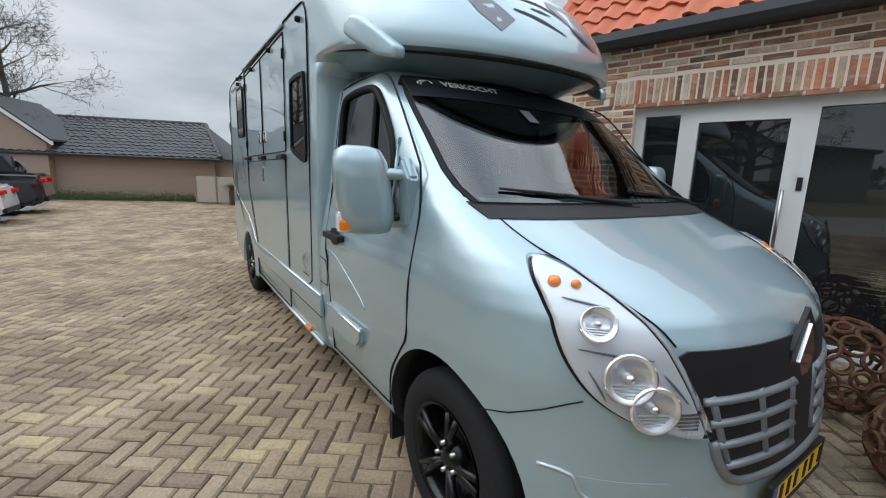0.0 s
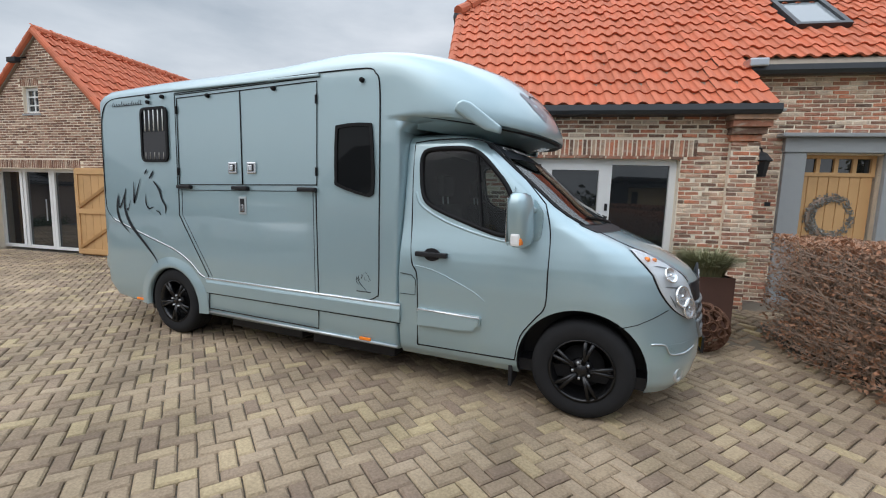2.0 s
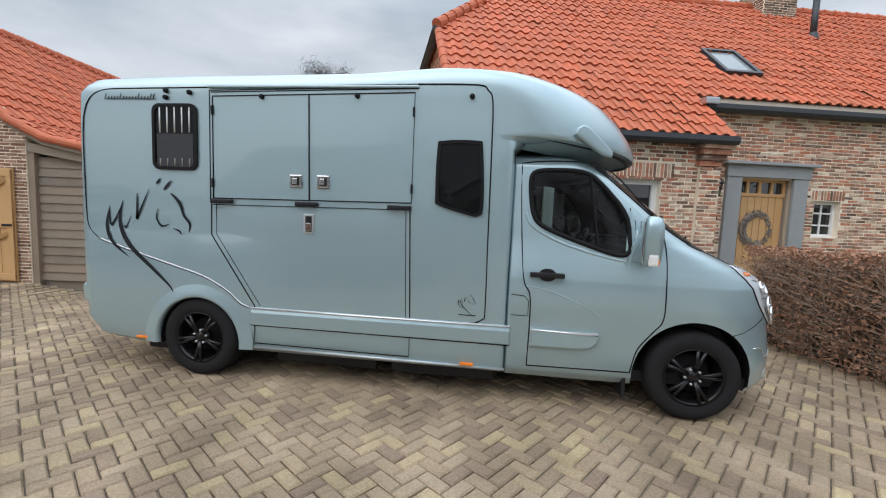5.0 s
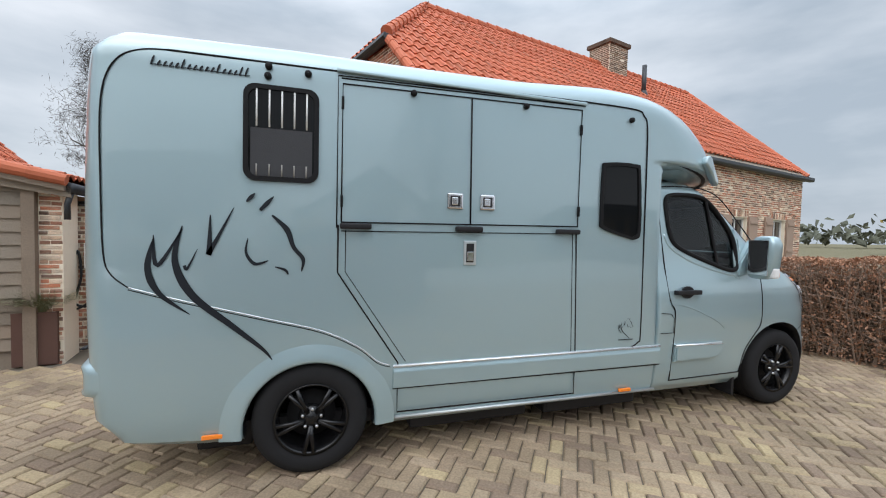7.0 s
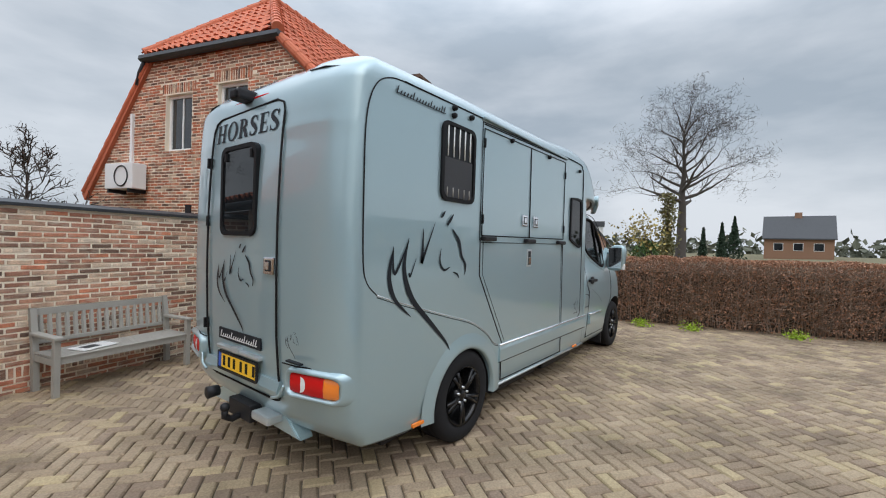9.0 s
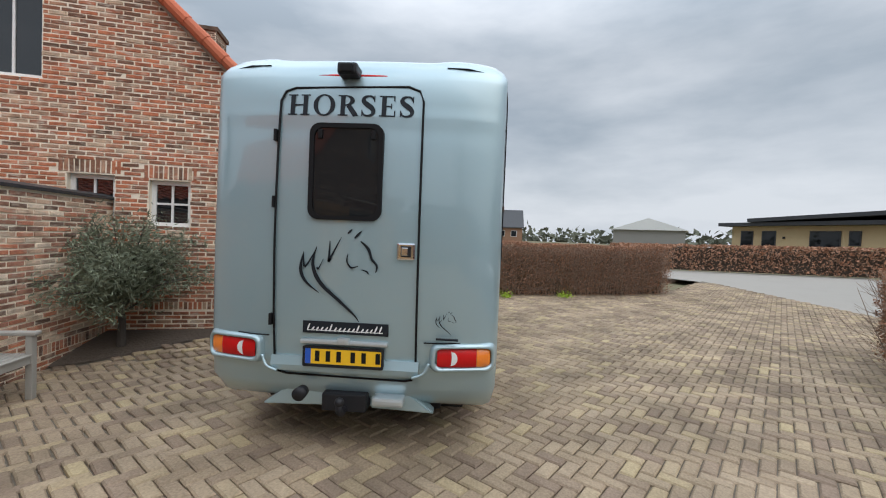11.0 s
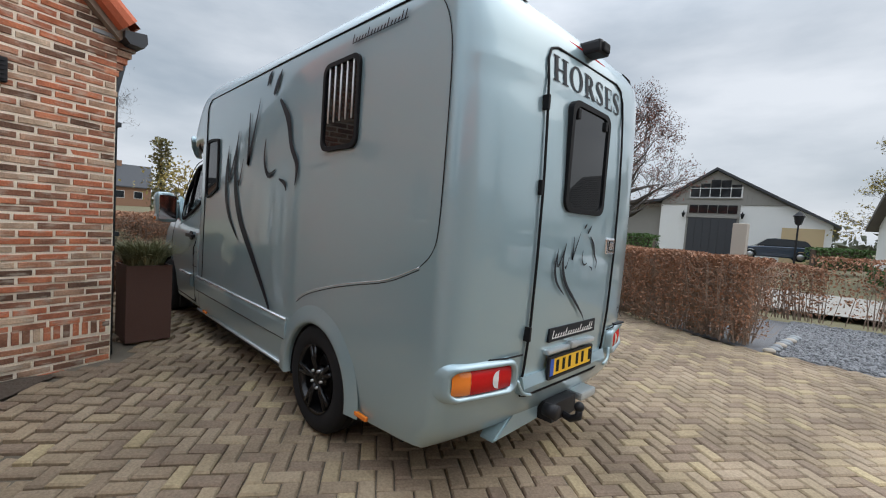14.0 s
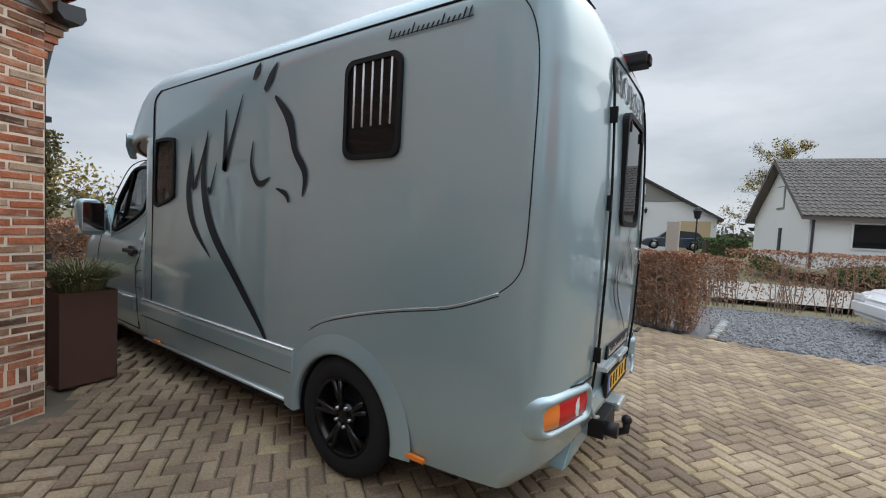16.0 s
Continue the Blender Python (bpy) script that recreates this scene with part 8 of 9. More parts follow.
def pollard(m, top, seed, label, shoots, stubs):
    """A lopped tree: one bare trunk, stub limbs that end in fists, a few thin shoots."""
    r = random.Random(seed)
    t = empty("pollard_tree", m, label, "tree")
    trunk_pts = [(0.0, 0.0, -0.1), (0.03, 0.0, top * 0.35), (0.10, 0.02, top * 0.7), (0.16, 0.03, top)]
    part("trunk", tube(spline(trunk_pts, 4), [0.165 - 0.005 * i for i in range(13)], 10), BARK, t, "", True)

    def fist(p, rad):
        bm = bmesh.new()
        for k in range(5):
            q = Vector(p) + Vector((r.gauss(0, rad * 0.7), r.gauss(0, rad * 0.7), r.gauss(0, rad * 0.4)))
            bmesh.ops.create_icosphere(bm, subdivisions=1, radius=rad * r.uniform(0.5, 0.9), matrix=Matrix.Translation(q))
        part("knuckle", bm, BARK, t)
    fist(trunk_pts[-1], 0.15)
    for k in range(stubs):
        z = top * (0.62 + 0.33 * k / max(1, stubs - 1))
        a = math.pi * k + r.uniform(-0.5, 0.5)
        d, ln = Vector((math.cos(a), math.sin(a) * 0.4, 0)), r.uniform(0.35, 0.75)
        p0 = Vector((0.1, 0.02, z))
        p2 = p0 + d * ln * 0.7 + Vector((0, 0, ln))
        part("limb", tube(spline([p0, p0 + d * ln * 0.45 + Vector((0, 0, ln * 0.35)), p2], 3), [0.085, 0.075, 0.07, 0.065, 0.06, 0.055, 0.05], 7), BARK, t, "", True)
        fist(p2, 0.085)
    bm = bmesh.new()
    for k in range(shoots):
        z, a = top * r.uniform(0.62, 1.0), r.uniform(0, math.tau)
        d = Vector((math.cos(a), math.sin(a), 0))
        p0, ln = Vector((0.12, 0.02, z)), r.uniform(0.4, 1.0)
        tube([p0, p0 + d * ln * 0.5 + Vector((0, 0, 0.12 * ln)), p0 + d * ln + Vector((0, 0, r.uniform(-0.1, 0.5) * ln))], [0.022, 0.014, 0.006], 4, bm)
    if shoots:
        part("shoot_growth", bm, BARK, t)


pollard(pose(-7.31, 8.74, 0), 3.55, 6, "lopped pollard tree with stubby limbs behind the wall", 3, 4)
crown_tree("bare_tree", pose(-22.4, 43.5, 0), 17.6, 5.0, 7.0, 21, "tall bare tree far behind the garden wall", 0.42, 30)
crown_tree("bare_tree", pose(-20.3, 44.3, 0), 14.4, 4.0, 6.5, 22, "bare tree far behind the garden wall", 0.34, 26)
crown_tree("bare_tree", pose(-18.7, 44.0, 0), 12.0, 3.2, 6.0, 23, "smaller bare tree far behind the garden wall", 0.28, 22)
crown_tree("ornamental_tree", pose(-5.82, 8.3, 0), 3.2, 1.35, 1.75, 24, "small spreading bare tree just behind the garden wall", 0.07, 11, fine_n=2)
crown_tree("bare_tree", pose(-26.0, -7.5, 0), 9.0, 3.6, 2.5, 9, "bare tree behind the long barn", 0.22)
YOUNG = mat("yellow_spring_leaf", (0.30, 0.24, 0.07), 0.7, 0, 0.2, 5, island=0.4)
tree("young_tree", pose(6.84, -0.8, 0.0), 3.9, 0.35, 12, "slim young tree with yellowing leaves beyond the hedge", 3, 0.035, 0.35, YOUNG, 420)
iv = empty("ivy_clad_tree", pose(8.66, -0.45, 0.1), "slim columnar tree clad in yellow-green ivy beyond the hedge", "tree")
part("trunk", tube([(0, 0, 0), (0.02, 0, 1.8), (0.0, 0.02, 3.2)], [0.06, 0.05, 0.02], 6), BARK, iv, "", True)
ir = random.Random(31)
IVY = mat("yellow_green_ivy", (0.14, 0.13, 0.05), 0.7, 0, 0.25, 5, island=0.45, hue=0.12)
leaf_cloud("ivy_leaf_growth", [(ir.gauss(0, 0.13 + 0.05 * math.sin(5 * z)), ir.gauss(0, 0.13), z) for z in (0.6 + 2.9 * ir.random() for _ in range(1500))], 0.06, IVY, iv, "yellow-green ivy leaves", 31)
crown_tree("bare_tree", pose(-9.3, -32.0, 0.7), 7.0, 3.0, 2.2, 14, "tree with yellow spring leaf behind the white house", 0.16, 14, YOUNG, 2500, 0.08)
# olive in the corner bed
ol = empty("olive_tree", pose(-3.4, 3.72, ground_z(-3.4, 3.72)) @ Matrix.Scale(1.12, 4), "bushy grey-green olive tree in the corner bed", "tree")
olt = bmesh.new()
r = random.Random(4)
cl = []
tube([(0, 0, 0), (0.02, 0.01, 0.3), (-0.02, 0, 0.6)], [0.05, 0.04, 0.03], 7, olt)
for k in range(64):
    a, el = r.uniform(0, math.tau), r.uniform(0.1, 1.3)
    L = r.uniform(0.55, 1.08)
    d = Vector((math.cos(a) * math.cos(el), math.sin(a) * math.cos(el), math.sin(el)))
    b0 = Vector((0, 0, r.uniform(0.4, 0.7)))
    tip = b0 + d * L
    mid = b0 + d * L * 0.5 + Vector((0, 0, 0.06))
    tube([b0, mid, tip], [0.012, 0.007, 0.003], 4, olt)
    for q in range(240):
        t = r.uniform(0.25, 1.05)
        p = b0 + d * L * t
        cl.append((p.x + r.gauss(0, 0.075), p.y + r.gauss(0, 0.075), p.z + r.gauss(0, 0.075)))
part("branch_work", olt, BARK, ol)
leaf_cloud("leaves", cl, 0.036, OLIVE, ol, "", 3, 0.22)
# conifers, ivy column and bushes in the distance
for k, (x, y, h, w, mm, nm, lb) in enumerate(((52, 0.5, 4.6, 1.1, CONIFER, "conifer", "dark conifer beside the far house"), (55, -0.6, 5.4, 1.6, CONIFER, "conifer", "broad dark conifer beside the far house"), (50, 2.2, 4.0, 0.8, CONIFER, "conifer", "slim dark conifer beside the far house"),
                                              (44, 7.0, 2.4, 2.0, GREEN, "bush", "rounded green bush beyond the field"))):
    r = random.Random(k + 50)
    cn = empty(nm, pose(x, y, ground_z(x, y)), lb, "tree" if nm == "conifer" else "plant")
    part("stem", tube([(0, 0, 0), (0, 0, h * 0.8)], [0.1, 0.03], 5), BARK, cn)
    pts = []
    for _ in range(1500):
        z = r.random() ** 0.8
        q = w * ((1 - z) if nm == "conifer" else math.sqrt(max(0.02, 1 - (2 * z - 1) ** 2)) if nm == "bush" else 0.9) * math.sqrt(r.random()) * (0.75 + 0.35 * noise.noise(Vector((z * 5, k, r.random()))))
        a = r.uniform(0, math.tau)
        pts.append((q * math.cos(a), q * math.sin(a), z * h + r.gauss(0, 0.05)))
    leaf_cloud("foliage", pts, 0.16 if x > 20 else 0.07, mm, cn, "", k)
r = random.Random(90)
woods = [(150 * math.cos(a) + r.gauss(0, 6), 150 * math.sin(a) + r.gauss(0, 6), ground_z(60, -30) * 0.9 + abs(r.gauss(0, 2.3)) + 1.5 * max(0, noise.noise(Vector((math.cos(a) * 9, math.sin(a) * 9, 0))))) for a in (r.uniform(0, math.tau) for _ in range(9000))]
tw = leaf_cloud("far_woods", woods, 1.3, mat("far_wood_grey", (0.10, 0.105, 0.075), 0.9, 0, 0.2, 0.1, island=0.4), None, "grey-green line of distant woods and bushes", 9)
tw["category"] = "woods"

# ---- buildings and cars farther off ----


def block(name, m, parts_list, label, category="building"):
    """A plain far building: a list of (part name, outline, d0, d1, plane, material)."""
    b = empty(name, m, label, category)
    for nm, poly, d0, d1, plane, mm in parts_list:
        part(nm, extrude_poly(poly, d0, d1, plane=plane), mm, b)
    return b


def far_window(b, x, z, w, h, y, frame_mat=None):
    win = part("window", box(x, x + w, y - 0.05, y, z, z + h), frame_mat or WHITE, b)
    part("pane", box(x + 0.07, x + w - 0.07, y - 0.065, y - 0.05, z + 0.07, z + h - 0.07), GLASS_DARK, win)
    return win


# low modern bungalow across the lane; local y points away from the lane
mod = block("bungalow", pose(25.7, -21.8, 0.72, 0, 0, 205), [
    ("wall", [(0, 0), (11.1, 0), (11.1, 2.6), (0, 2.6)], 0, 7, "xz", CREAM),
    ("dark_wing", [(11.1, 0), (13.4, 0), (13.4, 2.6), (11.1, 3.2)], -0.5, 7, "xz", DARK_BOARD)], "low cream bungalow with a black flat roof")
part("roof", extrude_poly([(-0.6, 2.6), (11.6, 2.62), (11.6, 2.88), (-0.6, 2.86)], -0.8, 8), DARK_BOARD, mod)
part("upper_roof", extrude_poly([(1.7, 2.88), (12.0, 3.24), (13.7, 2.45), (13.7, 2.68), (12.0, 3.5), (1.7, 3.14)], -1.0, 7.5), DARK_BOARD, mod)
for x, w, h in ((0.7, 0.9, 1.25), (2.2, 0.95, 1.25), (5.2, 1.7, 1.35), (7.3, 0.6, 0.95), (10.3, 0.5, 1.4)):
    far_window(mod, x, 2.25 - h, w, h, 0, DARK_BOARD)
part("wall_lamp", box(3.6, 3.75, -0.12, 0, 1.7, 1.85, 0.02), BLACK, mod)
# white barn with glazed gable
wb = block("white_barn", pose(0.9, -35.8, 0.45, 0, 0, 184), [
    ("wall", [(-4.2, 0), (6.6, 0), (6.6, 2.95), (4.15, 4.13), (-4.2, 4.13)], 0, 0.4, "xz", WHITEWASH),
    ("gable", [(-4.2, 4.13), (4.15, 4.13), (-0.4, 6.8), (-4.1, 4.55)], -0.05, 0.4, "xz", GREY_BOARD),
    ("side_wing", [(-10.2, 0), (-4.2, 0), (-4.2, 4.3), (-10.2, 3.75)], 0.6, 12, "xz", GREY_BOARD)], "white barn with a boarded gable and tall glazing")
part("roof", extrude_poly([(-10.4, 3.7), (-4.2, 4.4), (-0.4, 6.85), (7.0, 2.62), (7.0, 2.8), (-0.4, 7.05), (-4.2, 4.58), (-10.4, 3.9)], -0.4, 12), DARK_BOARD, wb)
for k in range(28):
    x = -4.1 + k * 0.29
    top = min(6.75 - (x + 0.4) * 0.585, 6.75 + (x + 0.4) * 0.6) if x > -4.0 else 4.5
    if top > 4.3 and not -2.25 < x < 1.25:
        part("gable_board", box(x, x + 0.26, -0.07, -0.05, 4.16, top - 0.12), GREY_BOARD, wb)
part("door_surround", box(-2.25, 1.32, -0.06, 0.0, 0.0, 4.72), GREY_BOARD, wb)
part("barn_door", box(-2.1, 1.15, -0.12, -0.06, 0.0, 3.1), DARK_BOARD, wb)
for k in range(6):
    part("door_rib", box(-2.08 + k * 0.535, -1.58 + k * 0.535, -0.14, -0.12, 0.05, 3.05), DARK_BOARD, wb)
part("door_beam", box(-2.25, 1.32, -0.15, -0.06, 3.12, 3.38), GREY_BOARD, wb)
for k in range(5):
    x = -2.08 + k * 0.655
    part("band_pane", box(x, x + 0.60, -0.11, -0.06, 3.48, 4.12), GLASS_DARK, wb)
    x = -2.1 + k * 0.685
    roofline = min(6.42 - (x + 0.78) * 0.5, 6.42 + (x - 0.02) * 0.42, 6.4)
    part("gable_pane", box(x, x + 0.63, -0.11, -0.06, 4.76, 5.42), GLASS_DARK, wb)
    part("gable_pane", box(x, x + 0.63, -0.11, -0.06, 5.48, max(5.6, roofline)), GLASS_DARK, wb)
part("window_frame", box(-2.15, 1.37, -0.085, -0.05, 4.68, 5.55), WHITE, wb)
part("window_sill", box(-2.2, 1.4, -0.16, -0.05, 4.62, 4.70), GREY_BOARD, wb)
part("garage_door", box(3.9, 6.2, -0.06, 0.0, 0, 2.58), CREAM, wb)
for x in (-2.45, 1.5):
    lamp_ = part("wall_lamp", lathe([(0.001, -0.2), (0.06, -0.18), (0.12, 0.08), (0.15, 0.1), (0.05, 0.22), (0.001, 0.26)], 8, "z"), BLACK, wb, "", False, pose(x, -0.28, 3.3))
    part("lamp_arm", tube([(0, 0.28, 0.1), (0, 0.1, 0.34), (0, 0, 0.26)], 0.025, 5), BLACK, lamp_)
# white cottage
COTTAGE_TILE = mat("brown_grey_tile", (0.125, 0.112, 0.10), 0.8, 0, 0.25, 1.6, 0.003, 40, island=0.25)
wc = block("white_cottage", pose(-9.22, -20.5, 0.6, 0, 0, 194), [
    ("wall", [(0, 0), (11, 0), (11, 2.35), (0, 2.35)], 0, 6.5, "xz", WHITEWASH),
    ("gable", [(0, 2.35), (6.5, 2.35), (3.25, 4.9)], 0.0, 0.3, "yz", WHITEWASH)], "white rendered cottage with a brown-grey tiled roof", "house")
part("roof", extrude_poly([(-0.35, 2.05), (3.25, 4.95), (6.85, 2.05), (6.85, 2.25), (3.25, 5.17), (-0.35, 2.25)], -0.4, 11.4, plane="yz"), COTTAGE_TILE, wc)
tile_slope(wc, Matrix.Translation((-0.4, -0.4, 2.22)) @ pose(0, 0, 0, 39, 0, 0), 11.6, 4.62, lambda s, t: t < 4.6, None, 61, pantile(0.22, 0.29, COTTAGE_TILE), 0.22, 0.27, "brown-grey roof tiles in rows", COTTAGE_TILE)
for x, w in ((1.4, 1.6), (4.5, 0.9), (7.0, 1.4)):
    far_window(wc, x, 0.9, w, 1.1, 0)
part("gable_hatch", box(-0.06, 0.0, 2.75, 3.5, 2.75, 3.75), WHITEWASH, wc)
part("hatch_frame", box(-0.04, 0.0, 2.69, 3.56, 2.69, 3.81), GREY_BOARD, wc)
part("gable_door", box(-0.06, 0.0, 2.75, 3.0, 0.5, 1.75), DARK_BOARD, wc)
part("downpipe", tube([(0.1, -0.1, 2.1), (0.1, -0.08, 0)], 0.05, 6), DARK_BOARD, wc)
# houses beyond the hedge
for nm, x, y, w, d, h, rh, rot, wallm, roofm, lb in (("dark_roofed_house", 84.0, -8.3, 9.0, 7.0, 3.0, 3.6, -92, FAR_BRICK, SLATE, "brown house with a dark roof far across the field"),):
    z = ground_z(x, y)
    b = block(nm, pose(x, y, z + 0.3, 0, 0, rot), [("wall", [(-w / 2, -1), (w / 2, -1), (w / 2, h), (-w / 2, h)], 0, d, "xz", wallm), ("gable", [(0, h), (d, h), (d / 2, h + rh)], -w / 2, w / 2, "yz", wallm)], lb, "house")
    part("roof", extrude_poly([(-0.4, h - 0.3), (d / 2, h + rh + 0.05), (d + 0.4, h - 0.3), (d + 0.4, h - 0.1), (d / 2, h + rh + 0.3), (-0.4, h - 0.1)], -w / 2 - 0.3, w / 2 + 0.3, plane="yz"), roofm, b)
    part("chimney", box(-0.5, 0.5, d / 2 - 0.4, d / 2 + 0.4, h + rh - 0.5, h + rh + 0.9), wallm, b)
    for xx in (-3.2, -0.6, 2.0):
        far_window(b, xx, 0.8, 1.3, 1.3, 0)
    part("gable_window", box(-w / 2 - 0.06, -w / 2, d / 2 - 0.6, d / 2 + 0.6, h + 0.4, h + 1.7), WHITE, b)
bz = ground_z(69.0, 24.0)
PINK_BRICK = mat("pinkish_brick", (0.33, 0.20, 0.15), 0.9, 0, 0.12, 1.0, 0.004, 25)
bh = block("brick_house", pose(69.0, 24.0, 0, 0, 0, -69.6), [("wall", [(-5.2, bz - 1), (5.2, bz - 1), (5.2, 3.4), (2.4, 6.45), (-2.4, 6.45), (-5.2, 3.4)], 0, 10, "xz", PINK_BRICK)], "pinkish brick house with a half-hipped dark roof far beyond the hedge", "house")
for q in (-1, 1):
    part("roof_slope", extrude_poly([(q * 6.0, 2.75), (q * 2.6, 6.5), (q * 2.2, 6.5), (q * 5.7, 2.6)], -0.4, 10.3), SLATE, bh)
    part("dormer", box(min(q * 2.5, q * 4.9), max(q * 2.5, q * 4.9), 3.0, 6.0, 4.6, 5.9), WHITEWASH, bh)
    part("dormer_roof", box(min(q * 2.4, q * 5.1), max(q * 2.4, q * 5.1), 2.8, 6.2, 5.9, 6.9), SLATE, bh)
hip = bmesh.new()
hv = [hip.verts.new(p) for p in ((-2.65, -0.4, 6.45), (2.65, -0.4, 6.45), (0, 2.2, 9.0), (0, 10.3, 9.0), (-2.65, 10.3, 6.45), (2.65, 10.3, 6.45))]
for f in ((0, 1, 2), (0, 2, 3, 4), (1, 5, 3, 2), (3, 5, 4), (0, 4, 5, 1)):
    hip.faces.new([hv[i] for i in f])
bmesh.ops.recalc_face_normals(hip, faces=hip.faces[:])
part("roof_top", hip, SLATE, bh)
part("chimney", box(0.2, 1.2, 3.0, 3.9, 8.4, 9.3), PINK_BRICK, bh)
for q in (-1.5, 0.35):
    fw = part("gable_window", box(q, q + 1.15, -0.06, 0.02, 4.35, 5.55), WHITE, bh)
    part("pane", box(q + 0.12, q + 0.53, -0.08, -0.05, 4.5, 5.43), GLASS_DARK, fw)
    part("pane", box(q + 0.63, q + 1.03, -0.08, -0.05, 4.5, 5.43), GLASS_DARK, fw)
shed = block("far_shed", pose(70, -34, 1.4, 0, 0, -115), [("wall", [(-6, 0), (6, 0), (6, 3), (-6, 3)], 0, 10, "xz", GREY_BOARD), ("roof", [(-6.5, 3), (0, 5.2), (6.5, 3)], -0.5, 10.5, "xz", WHITEWASH)], "pale metal farm shed far off")
# long brick barn and shed at the other end of the yard; local x along the front
LONG_BRICK = mat("taupe_barn_brick", (0.33, 0.245, 0.19), 0.9, 0, 0.16, 0.8, 0.004, 30)
lb = empty("long_barn", pose(-20.25, 0.1, 0, 0, 0, 70), "long low taupe-brick barn with a dark tiled roof", "barn")
part("wall", box(-16, 0, 0, 6.6, -0.1, 2.0), LONG_BRICK, lb)
hip_roof = bmesh.new()
hv = [hip_roof.verts.new(p) for p in ((-16.3, -0.35, 1.9), (0.35, -0.35, 1.9), (0.35, 6.95, 1.9), (-16.3, 6.95, 1.9), (-16.3, 3.3, 3.62), (-1.15, 3.3, 3.62))]
for f in ((0, 1, 5, 4), (1, 2, 5), (2, 3, 4, 5), (3, 0, 4), (3, 2, 1, 0)):
    hip_roof.faces.new([hv[i] for i in f])
part("roof", hip_roof, SLATE, lb)
tile_slope(lb, Matrix.Translation((-16.3, -0.4, 1.93)) @ pose(0, 0, 0, 25.2, 0, 0), 16.7, 4.05, lambda s, t: t < 4.02 and s < 16.65 - t * 0.37, None, 62, pantile(0.3, 0.36, SLATE), 0.3, 0.34, "dark roof tiles in rows", SLATE)
ridge_tiles(lb, (-16.3, 3.3, 3.66), (-1.15, 3.3, 3.66), 0.1, 0.4, SLATE)
ridge_tiles(lb, (0.35, -0.35, 1.95), (-1.15, 3.3, 3.66), 0.09, 0.4, SLATE)
part("gutter", tube([(-16.3, -0.4, 1.86), (0.35, -0.4, 1.86)], 0.06, 6), ZINC, lb)
gw_poly = [(-9.9, -0.1), (-6.05, -0.1), (-6.05, 2.25), (-7.95, 3.86), (-9.9, 2.25)]
part("wing_gable", extrude_poly(gw_poly, -0.35, 0.0), LONG_BRICK, lb)
for (ax, az), (bx, bz) in (((-5.8, 2.2), (-7.95, 3.9)), ((-10.1, 2.2), (-7.95, 3.9))):
    part("verge_board", extrude_poly([(ax, az), (bx, bz), (bx, bz + 0.16), (ax, az + 0.16)], -0.5, -0.36), WHITE, lb)
    part("wing_roof", extrude_poly([(ax, az + 0.16), (bx, bz + 0.16), (bx, bz + 0.24), (ax, az + 0.24)], -0.5, 3.0), SLATE, lb)
verge = empty("grass_verge", pose(-20.25, 0.1, 0, 0, 0, 70), "strip of rough green grass along the foot of the long barn", "grass")
vr = random.Random(8)
leaf_cloud("blades", [(vr.uniform(-6.5, -0.3), -0.1 - abs(vr.gauss(0, 0.25)), abs(vr.gauss(0.12, 0.14))) for _ in range(5000)], 0.07, GREEN, verge, "rough grass", 8, 0.12)
ws = block("timber_shed", pose(-18.2, 0.78, 0, 0, 0, 82), [("wall", [(0, -0.1), (3.2, -0.1), (3.2, 3.1), (0, 3.1)], 0.0, 3.0, "xz", GREY_WOOD)], "flat-roofed shed clad in grey boards", "shed")
for k in range(17):
    z = k * 0.18
    part("weatherboard", extrude_poly([(0, z), (-0.05, z), (-0.02, z + 0.2), (0, z + 0.2)], 0, 3.2, plane="yz"), GREY_WOOD, ws)
part("roof", box(-0.25, 3.4, -0.25, 3.2, 3.1, 3.35, 0.01), GREY_WOOD, ws)
fence = empty("yard_gate", pose(-18.3, 0.72, 0, 0, 0, -122) @ Matrix.Diagonal((0.74, 1, 1, 1)), "closed pale board gate between the sheds", "gate")
for k in range(2):
    leaf = part("gate_leaf", box(0.05 + k * 1.15, 1.12 + k * 1.15, 0, 0.05, 0.08, 1.15, 0.006), PALE_WOOD, fence)
    for j in range(5):
        part("board", box(0.07 + k * 1.15, 1.10 + k * 1.15, -0.015, 0.0, 0.12 + j * 0.2, 0.3 + j * 0.2, 0.004), PALE_WOOD, leaf)
for x in (0, 1.135, 2.3):
    part("post", box(x - 0.04, x + 0.04, -0.01, 0.07, 0, 1.2), GREY_WOOD, fence)


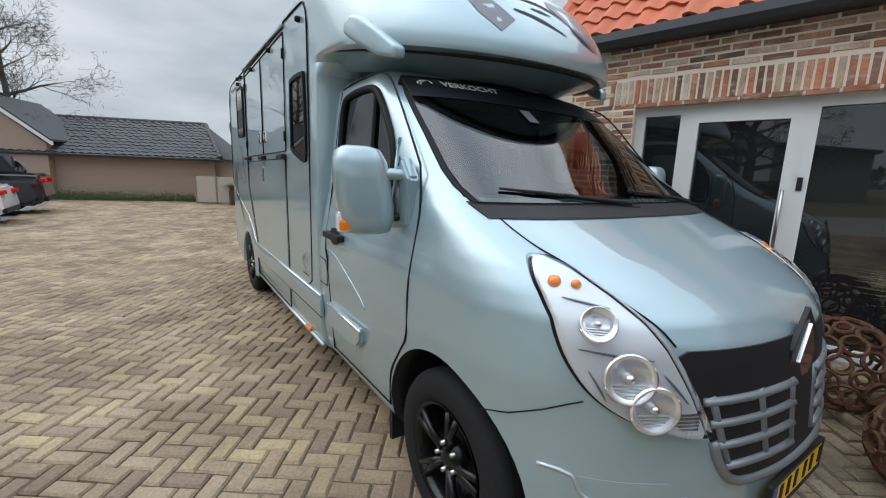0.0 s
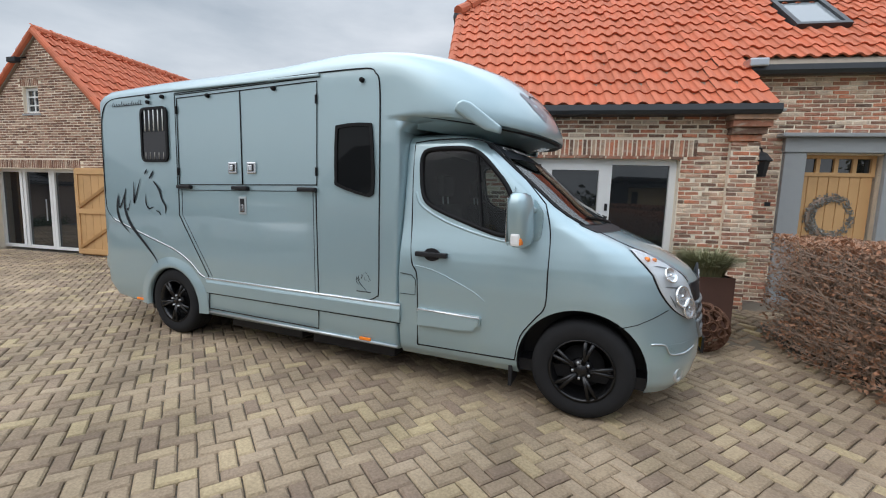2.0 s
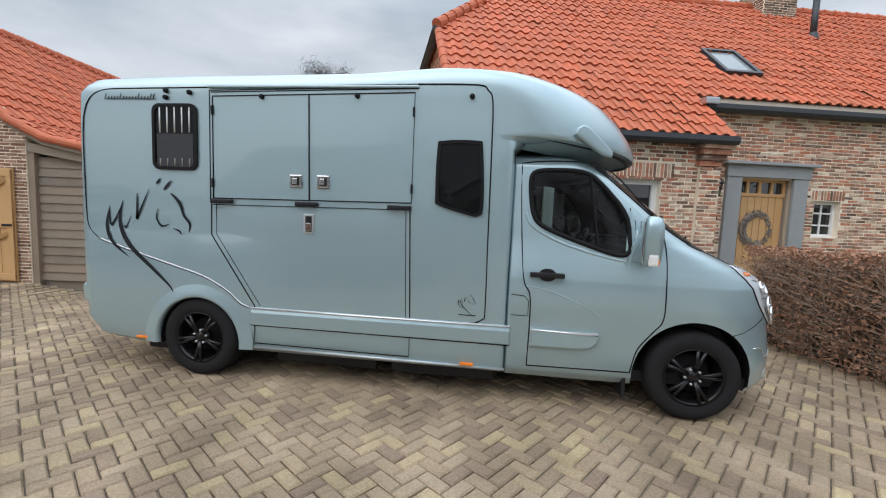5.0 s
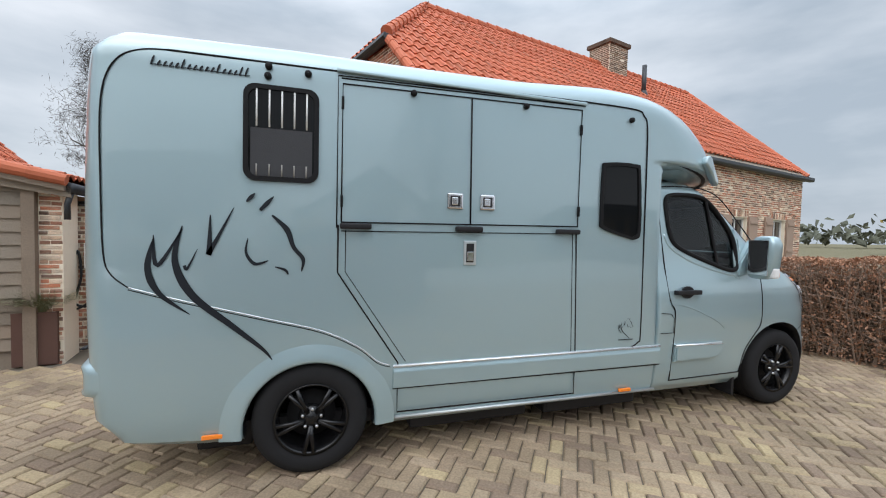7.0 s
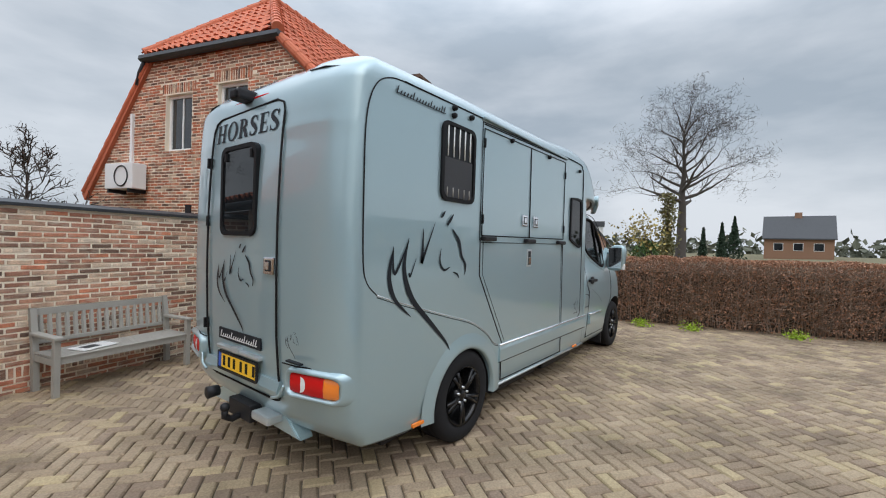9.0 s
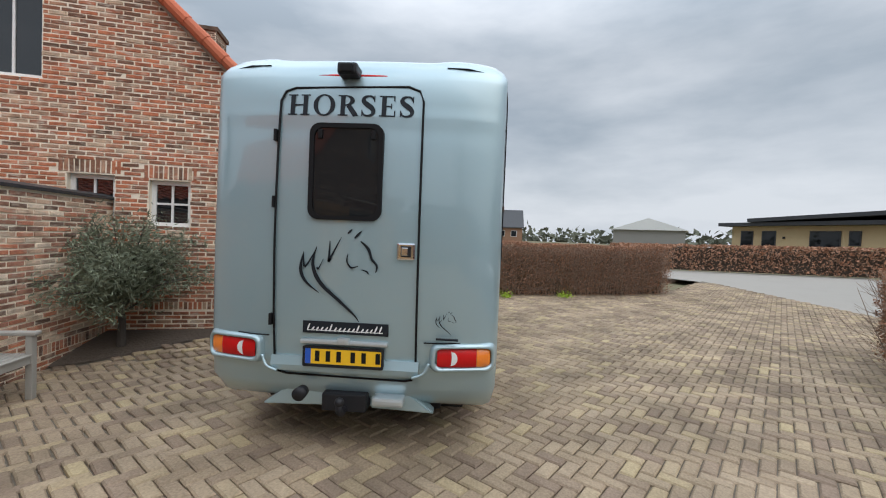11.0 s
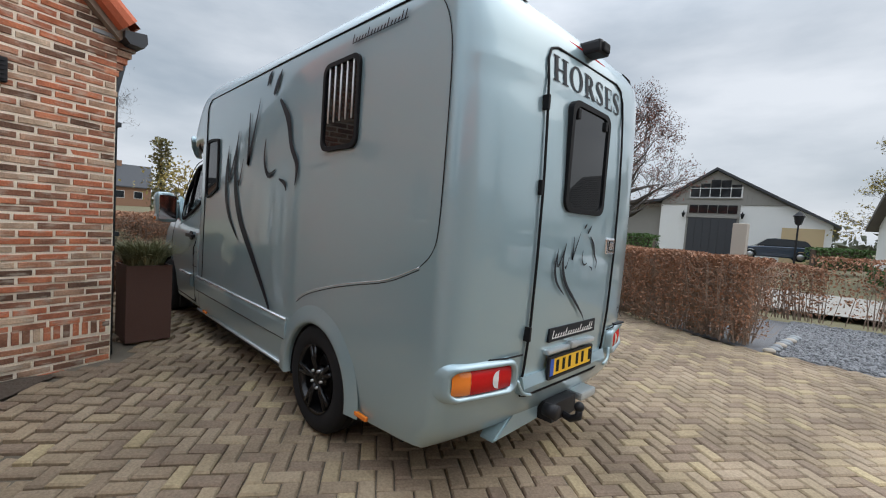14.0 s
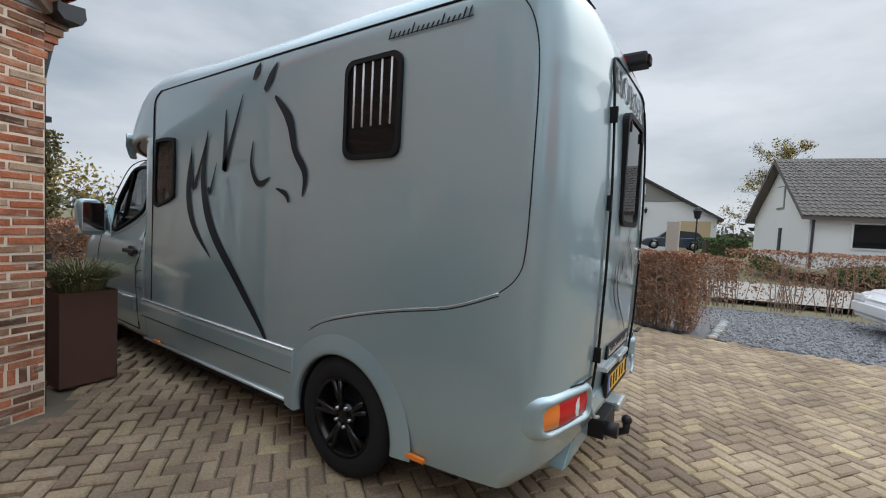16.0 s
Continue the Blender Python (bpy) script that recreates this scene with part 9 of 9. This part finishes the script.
def car(name, m, paint, label, length=4.6, estate=False):
    """A parked car: body with arches, glasshouse, wheels, lamps."""
    c = empty(name, m, label, "car")
    L, W = length, 0.88
    prof = [(-L / 2, 0.35), (-L / 2 + 0.05, 0.75), (-L / 2 + 0.12, 0.95), (-L / 4, 0.97), (L / 5, 0.92), (L / 2 - 0.25, 0.78), (L / 2, 0.6), (L / 2, 0.3), (L / 2 - 0.2, 0.2), (-L / 2 + 0.2, 0.2)]
    bm = extrude_poly(prof, -W, W)
    bmesh.ops.bevel(bm, geom=bm.edges[:], offset=0.07, segments=3, affect="EDGES")
    body_ = part("body", bm, paint, c)
    carve(body_, [b_ for x in (-L * 0.3, L * 0.31) for b_ in [lathe([(0.001, -1.2), (0.36, -1.2), (0.36, 1.2), (0.001, 1.2)], 20)] if bmesh.ops.translate(b_, vec=(x, 0, 0.32), verts=b_.verts[:]) is None])
    back = -L / 2 + (0.25 if estate else 0.5)
    roof_prof = [(back, 0.93), (back + 0.35, 1.36), (0.1, 1.44), (0.5, 1.38), (L / 4, 0.93)]
    gh = extrude_poly(roof_prof, -W + 0.12, W - 0.12)
    for v in gh.verts:
        if v.co.z > 1.2:
            v.co.y *= 0.86
    bmesh.ops.bevel(gh, geom=gh.edges[:], offset=0.05, segments=2, affect="EDGES")
    part("glasshouse", gh, GLASS_DARK, c)
    rf = extrude_poly([(back + 0.38, 1.385), (0.1, 1.46), (0.48, 1.40), (0.1, 1.40)], -W + 0.24, W - 0.24)
    part("roof_panel", rf, paint, c)
    for x in (-L * 0.3, L * 0.31):
        for s in (-1, 1):
            wh = part("wheel", lathe([(0.2, -0.1), (0.3, -0.1), (0.32, -0.07), (0.32, 0.07), (0.3, 0.1), (0.2, 0.1)], 24), TYRE, c, "", True, pose(x, s * (W - 0.1), 0.32, 0, 0, 180 if s > 0 else 0))
            part("rim", lathe([(0.001, -0.08), (0.05, -0.09), (0.2, -0.085), (0.2, 0.0)], 16), STEEL, wh, "", True)
    for s in (-1, 1):
        part("tail_lamp", box(-L / 2 - 0.01, -L / 2 + 0.12, s * 0.62 - 0.2, s * 0.62 + 0.2, 0.74, 0.84, 0.02), RED_LENS, c)
        part("headlamp", box(L / 2 - 0.2, L / 2 - 0.02, s * 0.62 - 0.18, s * 0.62 + 0.18, 0.56, 0.7, 0.03), WHITE_LENS, c)
    part("bumper_trim", box(-L / 2 - 0.02, -L / 2 + 0.1, -0.7, 0.7, 0.3, 0.42, 0.02), BLACK, c)
    return c


car("parked_car", pose(-16.3, -7.3, 0, 0, 0, -88) @ Matrix.Diagonal((1.05, 1.06, 1.26, 1)), CAR_BLACK, "black fastback car with a tow hook parked on the yard", 4.7)
car("parked_car", pose(-13.4, -7.2, 0, 0, 0, -88), CAR_WHITE, "white car with red tail lamps parked beside the black one", 4.2)
car("parked_car", pose(-3.0, -33.2, 0.72, 0, 0, 12), CAR_BLUE, "dark blue estate car parked by the white barn", 4.3, True)
car("parked_car", pose(-10.75, -8.15, 0.0, 0, 0, 10), CAR_WHITE, "white car parked on the gravel strip", 4.3, True)
# lamp post, gate post, topiary globe
lp = empty("street_lamp", pose(-5.1, -21.2, 0.3) @ Matrix.Scale(0.93, 4), "black lantern post by the lane", "street lamp")
part("post", tube([(0, 0, 0), (0, 0, 0.5), (0, 0, 2.45)], [0.08, 0.05, 0.035], 8), BLACK, lp)
part("lantern", lathe([(0.05, 2.45), (0.13, 2.5), (0.2, 2.85), (0.24, 2.87), (0.12, 3.02), (0.03, 3.1), (0.001, 3.15)], 8, "z"), BLACK, lp)
gp = tagged(part("gate_post", box(-0.12, 0.12, -0.12, 0.12, 0, 1.95, 0.02), PALE_WOOD, None, "", False, pose(-5.4, -7.4, 0)), "pale square stone gate post behind the low hedge", "post")
ring_ball(pose(-2.1, -7.75, 1.74), 0.29, 7, "globe of rusty rings on a tall pot behind the hedge")
tagged(part("tall_pot", lathe([(0.001, 0.0), (0.2, 0.0), (0.3, 1.38), (0.34, 1.39), (0.34, 1.45), (0.27, 1.45), (0.26, 1.3), (0.001, 1.3)], 20, "z"), CORTEN, None, "", True, pose(-2.1, -7.75, ground_z(-2.1, -7.75))), "tall brown pot behind the hedge carrying a ring globe", "pot")
wall_rock = random.Random(3)
for k in range(9):
    x, y = -6.28 - 0.02 * k, -5.2 - k * 0.2
    cob = bmesh.new()
    bmesh.ops.create_icosphere(cob, subdivisions=2, radius=0.085)
    for v in cob.verts:
        v.co = Vector((v.co.x, v.co.y * 0.9, v.co.z * 0.5)) * (1 + 0.25 * noise.noise(v.co * 9 + Vector((k, 0, 0))))
    tagged(part("edge_stone", cob, BLUESTONE if k % 3 else PALE_WOOD, None, "", True, pose(x, y, 0.02)), "rounded pale edging stone between paving and gravel", "stone", "edging stones")

# pebbles of the gravel strip
pebble = bmesh.new()
bmesh.ops.create_icosphere(pebble, subdivisions=1, radius=0.022)
for v in pebble.verts:
    v.co = Vector((v.co.x * 1.2, v.co.y, v.co.z * 0.7)) * (1 + 0.3 * noise.noise(v.co * 60))
pebble_mesh = mesh_of("pebble", pebble, PEBBLE)
pr = random.Random(77)
spots = []
while len(spots) < 11000:
    x, y = -6.2 - 5.5 * pr.random() ** 1.3, pr.uniform(-9.6, -5.1)
    if inside([(-26, -14), (-9.3, -9.8), (-6.1, -9.0), (-6.3, -5.2), (-26.0, -5.75)], x, y):
        spots.append(pose(x, y, ground_z(x, y) - 0.022 + pr.uniform(0, 0.01), pr.uniform(0, 90), 0, pr.uniform(0, 360)) @ Matrix.Scale(pr.uniform(0.6, 1.4), 4))
tagged(stuff_mesh("gravel_stones", pebble_mesh, spots, PEBBLE, None, "loose grey gravel stones on the parking strip"), "loose grey gravel stones on the parking strip", "gravel", kind="stuff")

# single bricks, pavers and roof tiles
for owner, unit, mats, nm in LATE:
    for m in mats:
        o = new(nm, unit)
        o.parent, o.matrix_basis = owner, m
